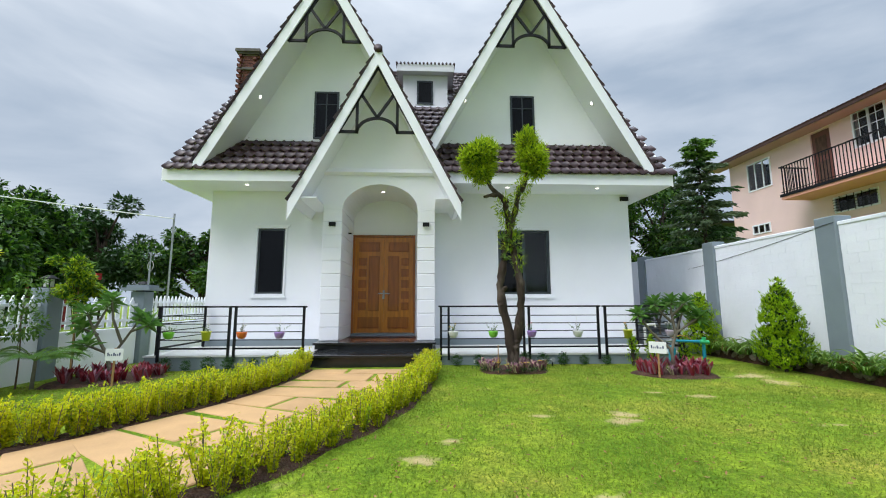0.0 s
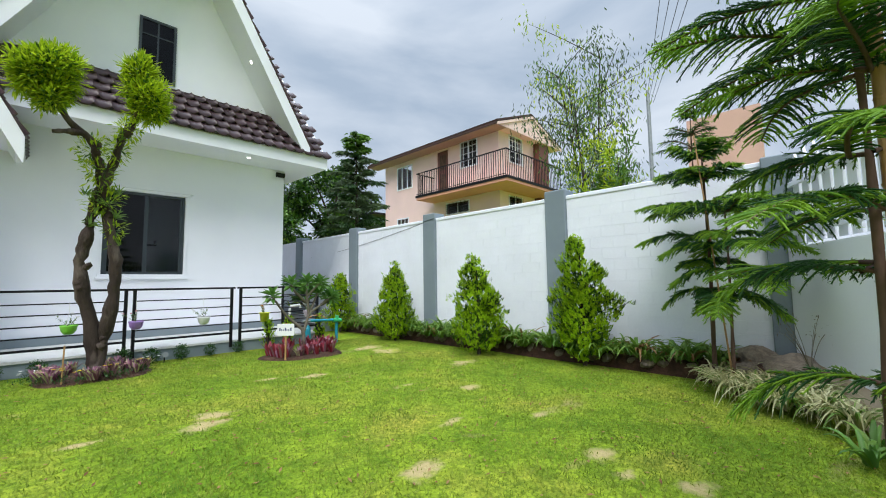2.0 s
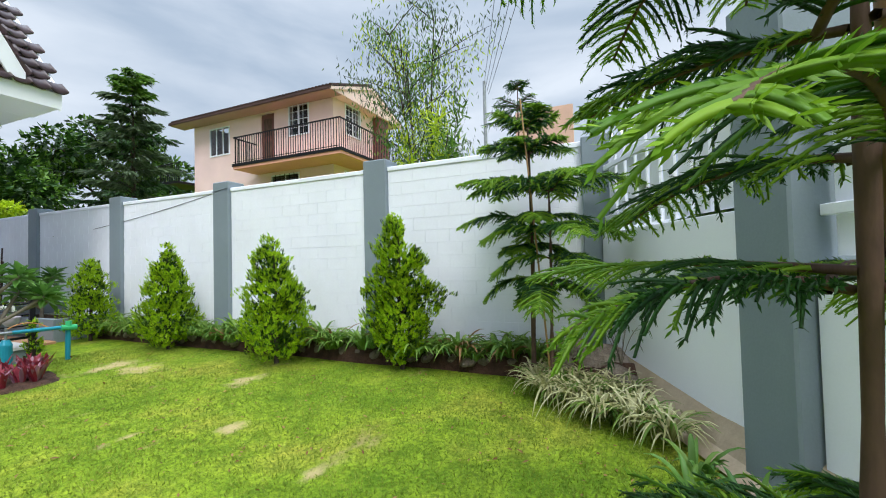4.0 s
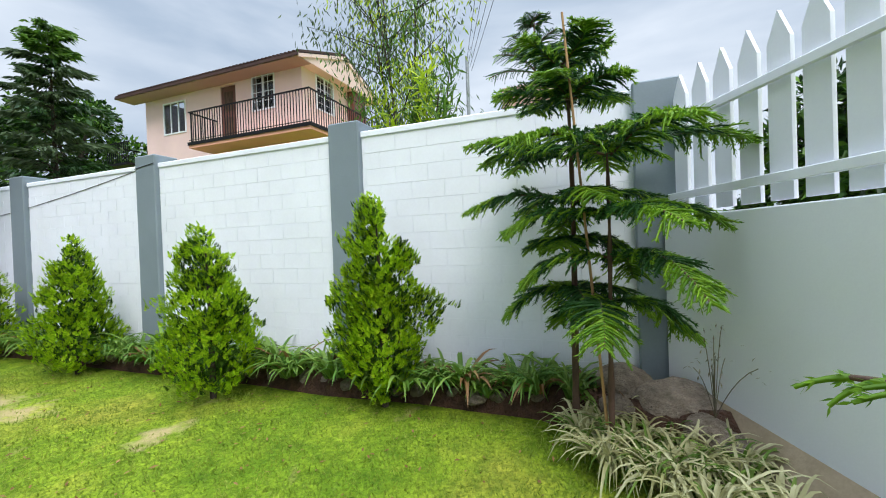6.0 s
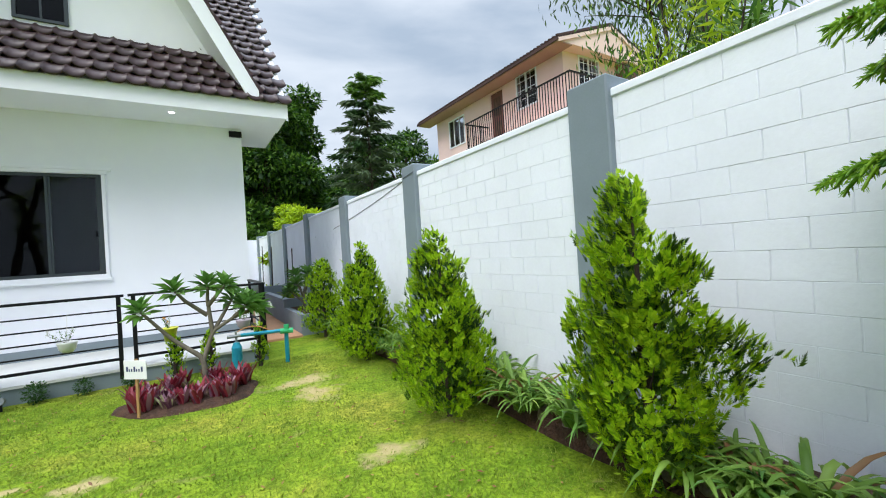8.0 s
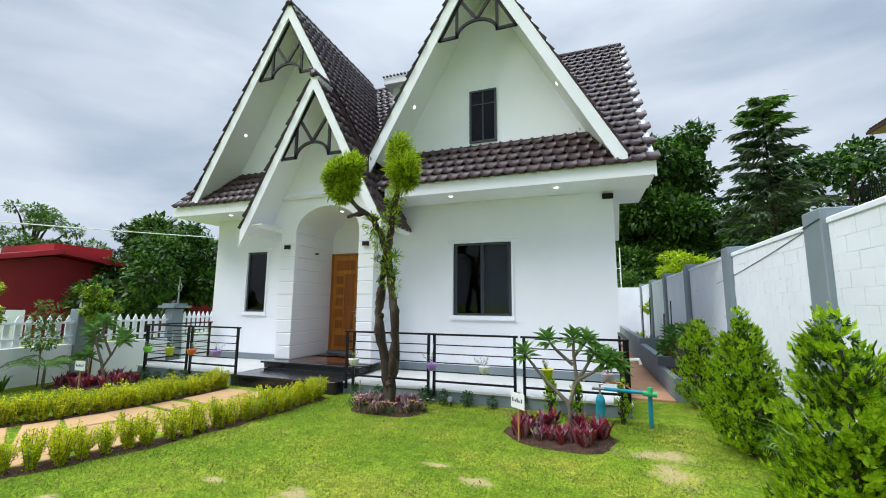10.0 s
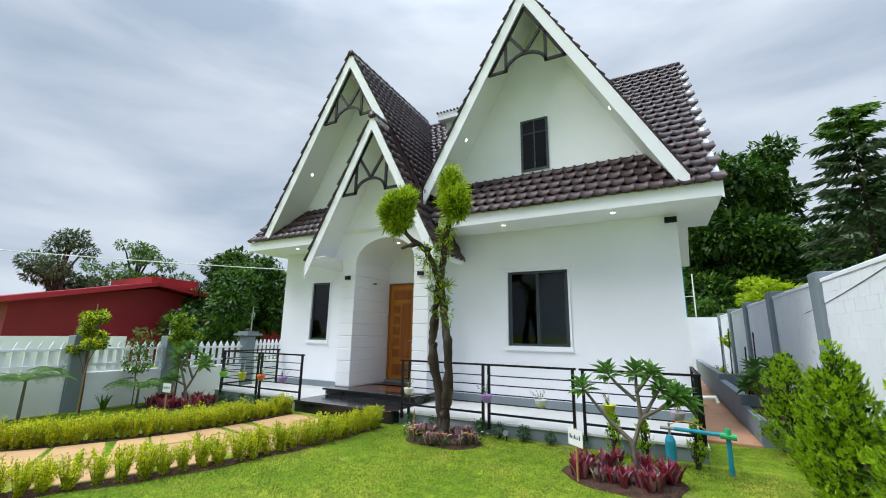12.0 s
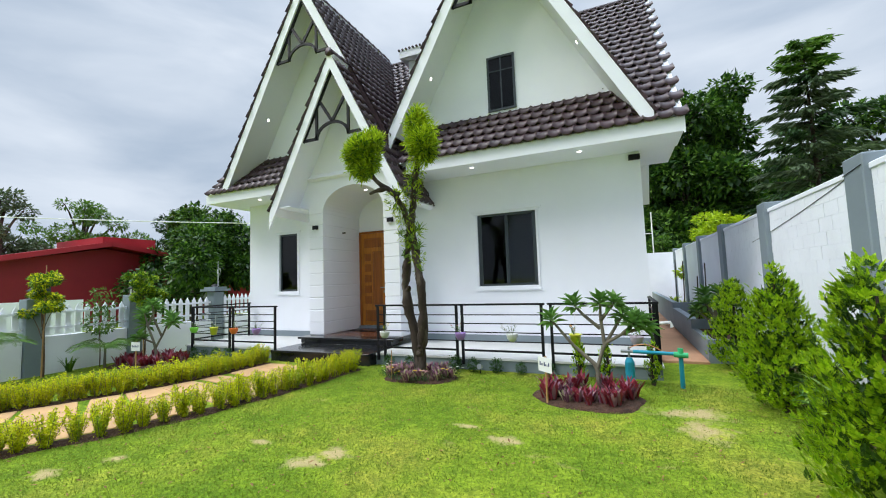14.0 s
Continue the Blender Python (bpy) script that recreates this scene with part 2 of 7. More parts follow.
LAWN_WORN = [(6.0, 6.93, 0.36, 0.2), (6.05, 6.45, 0.22, 0.30), (6.12, 4.82, 0.22, 0.13), (4.38, 5.66, 0.17, 0.10), (3.05, 4.92, 0.16, 0.12), (2.92, 4.68, 0.20, 0.12),
             (1.0, 3.80, 0.13, 0.09), (1.25, 4.19, 0.10, 0.07), (3.58, 2.86, 0.18, 0.11), (4.51, 2.20, 0.12, 0.08), (4.41, 1.65, 0.12, 0.09), (4.35, 1.98, 0.08, 0.05),
             (4.28, 3.30, 0.12, 0.05), (4.79, 4.46, 0.15, 0.05), (3.9, 5.9, 0.16, 0.06), (2.2, 4.9, 0.12, 0.06), (5.2, 3.9, 0.14, 0.08), (2.1, 3.2, 0.10, 0.07), (4.9, 2.9, 0.1, 0.06)]


def lawn_material():
    m = bpy.data.materials.new("lawn")
    m.use_nodes = True
    nt = m.node_tree
    b = nt.nodes["Principled BSDF"]
    pos = nt.nodes.new("ShaderNodeNewGeometry").outputs["Position"]
    n1 = noise_node(nt, 0.9, 6.0, 0.6, vec=pos)
    n2 = noise_node(nt, 38.0, 4.0, 0.7, vec=pos)
    n3 = noise_node(nt, 1.35, 5.0, 0.6, 0.4, vec=pos, stretch=(1.0, 1.7, 1.0))
    n4 = noise_node(nt, 8.0, 4.0, 0.6, vec=pos)
    c = ramp_node(nt, n1, [(0.34, (0.12, 0.21, 0.012)), (0.52, (0.20, 0.285, 0.022)), (0.68, (0.31, 0.31, 0.05))])
    c = mix_node(nt, 1.0, c, ramp_node(nt, n2, [(0.36, (0.55, 0.62, 0.50)), (0.62, (1.22, 1.2, 1.12))]), "MULTIPLY")
    c = mix_node(nt, 1.0, c, ramp_node(nt, n4, [(0.32, (0.62, 0.70, 0.56)), (0.62, (1.16, 1.12, 1.0))]), "MULTIPLY")
    bare = ramp_node(nt, n3, [(0.64, (0, 0, 0)), (0.72, (0.6, 0.6, 0.6))])
    c = mix_node(nt, bare, c, (0.33, 0.25, 0.12))
    for px, py, rx, ry in LAWN_WORN:
        sub_, sc_, ln = (nt.nodes.new("ShaderNodeVectorMath") for _ in range(3))
        sub_.operation, sc_.operation, ln.operation = "SUBTRACT", "DIVIDE", "LENGTH"
        sub_.inputs[1].default_value, sc_.inputs[1].default_value = (px, py, -0.07), (rx, ry, 1.0)
        nt.links.new(pos, sub_.inputs[0])
        nt.links.new(sub_.outputs["Vector"], sc_.inputs[0])
        nt.links.new(sc_.outputs["Vector"], ln.inputs[0])
        ad = nt.nodes.new("ShaderNodeMath")
        ad.operation = "MULTIPLY_ADD"
        ad.inputs[1].default_value = 3.0
        nt.links.new(n4, ad.inputs[0])
        nt.links.new(ln.outputs["Value"], ad.inputs[2])
        mr = nt.nodes.new("ShaderNodeMapRange")
        mr.inputs["From Min"].default_value, mr.inputs["From Max"].default_value = 1.75, 2.6
        mr.inputs["To Min"].default_value, mr.inputs["To Max"].default_value = 0.8, 0.0
        nt.links.new(ad.outputs["Value"], mr.inputs["Value"])
        c = mix_node(nt, mr.outputs["Result"], c, (0.48, 0.36, 0.19))
    nt.links.new(c, b.inputs["Base Color"])
    b.inputs["Roughness"].default_value, b.inputs["Specular IOR Level"].default_value = 0.9, 0.15
    bn = nt.nodes.new("ShaderNodeBump")
    bn.inputs["Strength"].default_value, bn.inputs["Distance"].default_value = 0.9, 0.02
    nt.links.new(n2, bn.inputs["Height"])
    nt.links.new(bn.outputs["Normal"], b.inputs["Normal"])
    return m


LAWN = lawn_material()
BARE = material("sandy_bare_patch", (0.46, 0.36, 0.20), 0.95, var=0.25, scale=6, fine=60, bump=0.7, depth=0.01, world_co=True, second=(0.25, 0.28, 0.08), spot=(0.52, 0.6))


def emit_material(name, color, strength):
    m = bpy.data.materials.new(name)
    m.use_nodes = True
    b = m.node_tree.nodes["Principled BSDF"]
    b.inputs["Emission Color"].default_value, b.inputs["Emission Strength"].default_value = (*color, 1), strength
    return m


LAMP = emit_material("lit_lamp_disc", (1.0, 0.97, 0.9), 2.2)

# ---- building tools ----
def mesh_of(name, bm, mat, smooth=False):
    me = bpy.data.meshes.new(name)
    bm.to_mesh(me)
    bm.free()
    for m in (mat if isinstance(mat, (list, tuple)) else [mat]):
        me.materials.append(m)
    if smooth:
        me.polygons.foreach_set("use_smooth", [True] * len(me.polygons))
    return me


def part(name, bm, mat, parent=None, label="", kind="", smooth=False, category="", group=""):
    """One mesh object out of a bmesh, under a thing or a part."""
    ob = new(name, mesh_of(name, bm, mat, smooth))
    ob.parent = parent
    return tagged(ob, label, category, group, kind)


def thing(name, at, label, category, group="", kind="", rz=0.0):
    ob = new(name)
    ob.empty_display_size = 0.2
    ob.matrix_basis = pose(*at, 0, 0, rz)
    return tagged(ob, label, category, group, kind)


def B(*boxes, bevel=0.0, seg=1):
    """A bmesh of boxes, each (x0, x1, y0, y1, z0, z1)."""
    bm = bmesh.new()
    for x0, x1, y0, y1, z0, z1 in boxes:
        r = bmesh.ops.create_cube(bm, size=1)
        bmesh.ops.scale(bm, vec=(x1 - x0, y1 - y0, z1 - z0), verts=r["verts"])
        bmesh.ops.translate(bm, vec=((x0 + x1) / 2, (y0 + y1) / 2, (z0 + z1) / 2), verts=r["verts"])
    if bevel:
        bmesh.ops.bevel(bm, geom=bm.edges[:], offset=bevel, segments=seg, affect="EDGES")
    return bm


def tube(bm, pts, radii, n=8, caps=True):
    """A round tube through points, with a radius at each."""
    pts = [Vector(p) for p in pts]
    if isinstance(radii, (int, float)):
        radii = [radii] * len(pts)
    rings, ref = [], Vector((0.31, 0.17, 0.93)).normalized()
    for i, p in enumerate(pts):
        d = (pts[min(i + 1, len(pts) - 1)] - pts[max(i - 1, 0)]).normalized()
        a = d.cross(ref if abs(d.dot(ref)) < 0.95 else Vector((1, 0, 0))).normalized()
        b = d.cross(a)
        rings.append([bm.verts.new(p + (a * math.cos(2 * math.pi * k / n) + b * math.sin(2 * math.pi * k / n)) * radii[i]) for k in range(n)])
    for r0, r1 in zip(rings, rings[1:]):
        for k in range(n):
            bm.faces.new((r0[k], r0[(k + 1) % n], r1[(k + 1) % n], r1[k]))
    if caps:
        bm.faces.new(rings[0][::-1])
        bm.faces.new(rings[-1])
    return bm


def prism(bm, poly, axis, a, b):
    """A flat outline (2D points) pushed from a to b along an axis: x takes (y, z), y takes (x, z), z takes (x, y)."""
    put = {"x": lambda u, v, w: (w, u, v), "y": lambda u, v, w: (u, w, v), "z": lambda u, v, w: (u, v, w)}[axis]
    lo, hi = [bm.verts.new(put(u, v, a)) for u, v in poly], [bm.verts.new(put(u, v, b)) for u, v in poly]
    bm.faces.new(lo)
    bm.faces.new(hi[::-1])
    for i in range(len(poly)):
        j = (i + 1) % len(poly)
        bm.faces.new((lo[i], hi[i], hi[j], lo[j]))
    bmesh.ops.recalc_face_normals(bm, faces=bm.faces[:])
    return bm


def slab4(bm, quad, thick):
    """A slab under four corners in one plane, of that thickness measured across it."""
    q = [Vector(p) for p in quad]
    n = (q[1] - q[0]).cross(q[3] - q[0]).normalized()
    if n.z < 0:
        n = -n
    lo, hi = [bm.verts.new(p - n * thick) for p in q], [bm.verts.new(p) for p in q]
    for f in (lo, hi[::-1], *[(lo[i], hi[i], hi[(i + 1) % 4], lo[(i + 1) % 4]) for i in range(4)]):
        bm.faces.new(f)
    bmesh.ops.recalc_face_normals(bm, faces=bm.faces[:])
    return bm


def holed_wall(u0, u1, z0, z1, w0, w1, holes, axis="y"):
    """A wall with true openings. u runs along it, w through it; holes are (u0, u1, z0, z1)."""
    us = sorted({u0, u1, *[h[0] for h in holes], *[h[1] for h in holes]})
    zs = sorted({z0, z1, *[h[2] for h in holes], *[h[3] for h in holes]})
    us, zs = [u for u in us if u0 <= u <= u1], [z for z in zs if z0 <= z <= z1]
    full = {}
    for i in range(len(us) - 1):
        for k in range(len(zs) - 1):
            cu, cz = (us[i] + us[i + 1]) / 2, (zs[k] + zs[k + 1]) / 2
            full[i, k] = not any(h[0] < cu < h[1] and h[2] < cz < h[3] for h in holes)
    bm, made = bmesh.new(), {}

    def v(u, w, z):
        key = (round(u, 4), round(w, 4), round(z, 4))
        if key not in made:
            made[key] = bm.verts.new((u, w, z) if axis == "y" else (w, u, z))
        return made[key]

    for (i, k), f in full.items():
        if not f:
            continue
        a, b, c, d = us[i], us[i + 1], zs[k], zs[k + 1]
        bm.faces.new((v(a, w0, c), v(b, w0, c), v(b, w0, d), v(a, w0, d)))
        bm.faces.new((v(a, w1, c), v(a, w1, d), v(b, w1, d), v(b, w1, c)))
        for (ni, nk), (p, q) in (((i - 1, k), ((a, c), (a, d))), ((i + 1, k), ((b, c), (b, d))), ((i, k - 1), ((a, c), (b, c))), ((i, k + 1), ((a, d), (b, d)))):
            if not full.get((ni, nk)):
                bm.faces.new((v(p[0], w0, p[1]), v(q[0], w0, q[1]), v(q[0], w1, q[1]), v(p[0], w1, p[1])))
    bmesh.ops.recalc_face_normals(bm, faces=bm.faces[:])
    return bm


def mesh_from(name, verts, faces, mat, parent=None, kind="", label="", smooth=False, category=""):
    me = bpy.data.meshes.new(name)
    me.from_pydata(np.asarray(verts).tolist(), [], np.asarray(faces).tolist() if not isinstance(faces, list) else faces)
    me.materials.append(mat)
    me.update()
    if smooth:
        me.polygons.foreach_set("use_smooth", [True] * len(me.polygons))
    ob = new(name, me)
    ob.parent = parent
    return tagged(ob, label, category, "", kind)


def blades(origins, ways, ups, length, width, fold=0.15, bend=0.0):
    """Leaves: each a folded rhomb of two triangles pairs from its origin along its way. Returns vertices and faces."""
    o, w, u = (np.asarray(a, float).reshape(-1, 3) for a in (origins, ways, ups))
    w /= np.linalg.norm(w, axis=1, keepdims=True) + 1e-9
    s = np.cross(w, u)
    s /= np.linalg.norm(s, axis=1, keepdims=True) + 1e-9
    n = np.cross(s, w)
    L, W = (np.broadcast_to(np.asarray(a, float), (len(o),))[:, None] for a in (length, width))
    mid = o + w * L * 0.5 + n * L * bend * 0.35
    tip = o + w * L - n * L * bend * 0.3
    v = np.stack([o, mid + s * W * 0.5 + n * W * fold, tip, mid - s * W * 0.5 + n * W * fold], 1).reshape(-1, 3)
    i = np.arange(len(o))[:, None] * 4
    return v, np.concatenate([i + np.array([0, 1, 2]), i + np.array([0, 2, 3])]).reshape(-1, 3)


def rand_dirs(rng, n):
    d = rng.normal(size=(n, 3))
    return d / np.linalg.norm(d, axis=1, keepdims=True)

# ---- the house: measures ----
HX0, HX1, HY, HB = -3.80, 5.86, 10.0, 16.8
EY, EZ, PITCH = 9.18, 3.83, 1.13
EX0, EX1, RIDGE_Y = -4.42, 6.46, 13.4
GS, GZ, GL, GR = 1.80, 8.69, -1.22, 3.45
PS, PZ, PX, PY = 1.93, 6.30, 0.05, 8.64
PORCH_Y, DOOR_Y, PATIO_Z, PORCH_Z = 9.30, 10.71, 0.13, 0.28
LAWN_Z = -0.07
RIDGE_Z = EZ + PITCH * (RIDGE_Y - EY)


def main_z(y):
    return EZ + PITCH * (min(y, 2 * RIDGE_Y - y) - EY)


def gable_z(x, c):
    return GZ - GS * abs(x - c)


house = thing("house", (0, 0, 0), "white rendered gabled house with maroon tiled roofs", "house", kind="structure")


def hpart(name, bm, mat, label="", kind="", smooth=False):
    return part(name, bm, mat, house, label, kind, smooth)


# walls of the ground floor
hpart("wall_front", holed_wall(HX0, HX1, -0.3, 4.7, HY, HY + 0.2,
      [(-2.74, -2.13, 1.26, 2.74), (2.73, 3.94, 1.25, 2.73), (-0.90, 1.05, 0.28, 3.6)]), WHITE)
hpart("wall_right", holed_wall(HY + 0.2, HB, -0.3, 3.7, HX1 - 0.2, HX1, [], axis="x"), WHITE)
hpart("wall_left", holed_wall(HY + 0.2, HB, -0.3, 3.7, HX0, HX0 + 0.2, [], axis="x"), WHITE)
hpart("wall_back", B((HX0 + 0.2, HX1 - 0.2, HB - 0.2, HB, -0.3, 3.7)), WHITE)
hpart("floor", B((HX0 + 0.2, HX1 - 0.2, HY + 0.2, HB - 0.2, -0.1, 0.26)), FLOOR_TILE)
hpart("ceiling", B((HX0 + 0.2, -0.9, HY + 0.2, HB - 0.2, 3.55, 3.68), (1.05, HX1 - 0.2, HY + 0.2, HB - 0.2, 3.55, 3.68), (-0.9, 1.05, DOOR_Y + 0.13, HB - 0.2, 3.55, 3.68)), ROOM_SHADE)
hpart("inner_wall", B((HX0 + 0.2, -0.9, 12.6, 12.7, 0.26, 3.55), (1.05, HX1 - 0.2, 12.2, 12.3, 0.26, 3.55)), CREAM)
hpart("side_room_wall", B((0.93, 1.05, HY + 0.2, 12.2, 0.26, 3.55), (-0.9, -0.78, HY + 0.2, 12.6, 0.26, 3.55)), CREAM)
# gable ends of the side walls
for x0, x1 in ((HX1 - 0.2, HX1), (HX0, HX0 + 0.2)):
    bm = bmesh.new()
    prism(bm, [(HY + 0.2, 3.7), (HB, 3.7), (RIDGE_Y, RIDGE_Z - 0.2)], "x", x0, x1)
    hpart("gable_end", bm, WHITE)
# front gable walls with their windows
UPW = {"gable_wall_a": (GL, (-1.60, -1.02, 4.88, 6.06)), "gable_wall_b": (GR, (3.09, 3.68, 4.87, 6.05))}
for nm, (c, h) in UPW.items():
    bm = bmesh.new()
    top = GZ - 0.29
    cut = lambda z: (top - z) / GS
    z0, (a, b, z1, z2) = 4.7, h
    prism(bm, [(c - cut(z0), z0), (c + cut(z0), z0), (c + cut(z1), z1), (c - cut(z1), z1)], "y", HY, HY + 0.2)
    prism(bm, [(c - cut(z1), z1), (a, z1), (a, z2), (c - cut(z2), z2)], "y", HY, HY + 0.2)
    prism(bm, [(b, z1), (c + cut(z1), z1), (c + cut(z2), z2), (b, z2)], "y", HY, HY + 0.2)
    prism(bm, [(c - cut(z2), z2), (c + cut(z2), z2), (c, top)], "y", HY, HY + 0.2)
    hpart("gable_wall", bm, WHITE)
# soffit and fascia
hpart("soffit", B((EX0 + 0.03, -1.45, EY + 0.03, HY - 0.002, 3.60, 3.64), (1.55, EX1 - 0.03, EY + 0.03, HY - 0.002, 3.60, 3.64)), WHITE)
hpart("fascia", B((EX0, -1.42, EY, EY + 0.03, 3.60, 3.84), (1.52, EX1, EY, EY + 0.03, 3.60, 3.84)), WHITE)


def roof_slab(name, quad, thick=0.14, mat=WHITE):
    bm = bmesh.new()
    slab4(bm, quad, thick)
    hpart(name, bm, mat)


# pent strip at the eave, and the main roof past it
roof_slab("roof_deck", [(EX0, EY + 0.03, EZ), (EX1, EY + 0.03, EZ), (EX1, HY, main_z(HY)), (EX0, HY, main_z(HY))], 0.08)
for x0, x1 in ((EX0, GL - 1.9), (GR + 1.9, EX1), (GL + 0.5, GR - 0.5)):
    roof_slab("roof_deck", [(x0, HY, main_z(HY)), (x1, HY, main_z(HY)), (x1, RIDGE_Y, RIDGE_Z), (x0, RIDGE_Y, RIDGE_Z)], 0.12)
roof_slab("roof_deck", [(EX0, RIDGE_Y, RIDGE_Z), (EX1, RIDGE_Y, RIDGE_Z), (EX1, HB + 0.8, main_z(HB + 0.8)), (EX0, HB + 0.8, main_z(HB + 0.8))], 0.12)
for x0, x1 in ((EX0 - 0.03, EX0), (EX1, EX1 + 0.03)):
    bm = bmesh.new()
    prism(bm, [(EY, EZ - 0.26), (EY, EZ + 0.01), (RIDGE_Y, RIDGE_Z + 0.02), (RIDGE_Y, RIDGE_Z - 0.20), (EY + 0.14, EZ - 0.1)], "x", x0, x1)
    hpart("rake_board", bm, WHITE)
# closed end of the eave box
for x0, x1 in ((EX0 + 0.002, EX0 + 0.03), (EX1 - 0.03, EX1 - 0.002)):
    bm = bmesh.new()
    prism(bm, [(EY + 0.03, 3.60), (HY, 3.60), (HY, main_z(HY) - 0.15), (EY + 0.03, EZ - 0.05)], "x", x0, x1)
    hpart("eave_end", bm, WHITE)
for x0, x1 in ((EX0 + 0.03, HX0), (HX1, EX1 - 0.03)):
    roof_slab("side_soffit", [(x0, HY, 3.64), (x1, HY, 3.64), (x1, HY + 1.2, 3.66), (x0, HY + 1.2, 3.66)], 0.04)


def gable_roof(c, z, s, y0, y1, half, th, board_y, bw, foot_l, foot_r):
    """Two sloped slabs and the bargeboards in front of them. foot_l, foot_r: how far each side runs out."""
    for sg, ft in ((-1, foot_l), (1, foot_r)):
        roof_slab("gable_roof_deck", [(c, y0, z), (c + sg * ft, y0, z - s * ft), (c + sg * ft, y1, z - s * ft), (c, y1, z)], th)
        k = bw * math.sqrt(1 + s * s)
        bm = bmesh.new()
        bt = 1.34 if (c == GL and sg > 0) else ft
        prism(bm, [(c, z + 0.03), (c, z + 0.03 - k), (c + sg * bt, z + 0.03 - s * bt - k), (c + sg * bt, z + 0.03 - s * bt)], "y", board_y, board_y + 0.035)
        hpart("bargeboard", bm, WHITE)


gable_roof(GL, GZ, GS, EY + 0.035, 13.3, 2.6, 0.14, EY, 0.20, 2.62, 2.32)
gable_roof(GR, GZ, GS, EY + 0.035, 13.3, 2.6, 0.14, EY, 0.20, 2.32, 2.62)
gable_roof(PX, PZ, PS, PY + 0.035, HY + 0.001, 1.72, 0.115, PY, 0.17, 1.71, 1.71)


def gable_truss(c, apex, s, half, y):
    """The black open frame in the top of a gable."""
    t = thing("gable_truss", (c, y, apex), "black painted metal fretwork frame in the gable top", "gable trim", "gable frames")
    h, r = s * half, 0.028

    def bar(name, pts):
        bm = bmesh.new()
        for (x0, z0), (x1, z1) in zip(pts, pts[1:]):
            d = Vector((x1 - x0, 0, z1 - z0))
            n = Vector((-d.z, 0, d.x)).normalized() * r
            q = [Vector((x0, 0, z0)) - n, Vector((x0, 0, z0)) + n, Vector((x1, 0, z1)) + n, Vector((x1, 0, z1)) - n]
            prism(bm, [(p.x, p.z) for p in q], "y", -0.02, 0.02)
        part(name, bm, BLACK, t)

    for sg in (-1, 1):
        bar("raker", [(0, -0.03), (sg * half, -h)])
        bar("foot_rail", [(sg * half, -h + r), (sg * half * 0.52, -h + r)])
        bar("upright", [(sg * half * 0.52, -h), (sg * half * 0.52, -s * half * 0.52 - 0.02)])
        bar("diagonal", [(sg * half * 0.42, -s * half * 0.42 - 0.02), (0, -h * 0.77)])
    bar("arch", [(half * 0.52 * math.cos(a), -h + h * 0.22 * math.sin(a)) for a in np.linspace(0, math.pi, 17)])
    return t


gable_truss(GL, GZ - 0.42, GS, 0.80, EY + 0.06)
gable_truss(GR, GZ - 0.42, GS, 0.80, EY + 0.06)
gable_truss(PX, PZ - 0.33, 1.88, 0.79, PY + 0.07)

bm = bmesh.new()
prism(bm, [(GL + 1.342, gable_z(GL + 1.342, GL) + 0.05), (GL + 1.342, gable_z(GL + 1.342, GL) - 0.36), (GL + 2.32, gable_z(GL + 2.32, GL) - 0.36), (GL + 2.32, gable_z(GL + 2.32, GL) + 0.05)], "y", EY + 0.002, EY + 0.032)
hpart("verge_flashing", bm, TILE)

# porch: piers, arched front, inner sides, ceiling
AX0, AX1, AZ, AR = -0.72, 0.88, 3.03, 0.56
OX0, OX1 = -1.12, 1.25
bm = bmesh.new()
ac, ah = (AX0 + AX1) / 2, (AX1 - AX0) / 2
arc = [(ac - ah * math.cos(a), AZ + AR * math.sin(a)) for a in np.linspace(0, math.pi, 25)]
gw = lambda z: (PZ - 0.24 - z) / PS
for (xa, za), (xb, zb) in zip(arc, arc[1:]):
    prism(bm, [(xa, za), (xb, zb), (xb, 3.72), (xa, 3.72)], "y", PORCH_Y, DOOR_Y)
prism(bm, [(OX0, AZ), (AX0, AZ), (AX0, 3.15), (AX0, 3.72), (PX - gw(3.72), 3.72), (PX - gw(3.15), 3.15), (OX0, 3.15)], "y", PORCH_Y, PORCH_Y + 0.22)
prism(bm, [(AX1, AZ), (OX1, AZ), (OX1, 3.15), (PX + gw(3.15), 3.15), (PX + gw(3.72), 3.72), (AX1, 3.72)], "y", PORCH_Y, PORCH_Y + 0.22)
prism(bm, [(PX - gw(3.72), 3.72), (PX + gw(3.72), 3.72), (PX, PZ - 0.24)], "y", PORCH_Y, PORCH_Y + 0.22)
hpart("porch_front", bm, WHITE)
# the arch is carried back as a vault
hpart("porch_side_top", B((OX0 + 0.01, AX0, PORCH_Y + 0.22, DOOR_Y, 3.03, 3.72), (AX1, OX1 - 0.01, PORCH_Y + 0.22, DOOR_Y, 3.03, 3.72)), WHITE)
hpart("porch_back", B((AX0 - 0.1, 0.80, DOOR_Y, DOOR_Y + 0.12, 2.72, 3.66), (0.80, AX1 + 0.1, DOOR_Y, DOOR_Y + 0.12, 0.28, 3.66)), WHITE)
hpart("porch_soffit", B((PX - 1.60, OX0, PORCH_Y - 0.60, HY, 3.12, 3.15), (OX1, PX + 1.60, PORCH_Y - 0.60, HY, 3.12, 3.15)), WHITE)


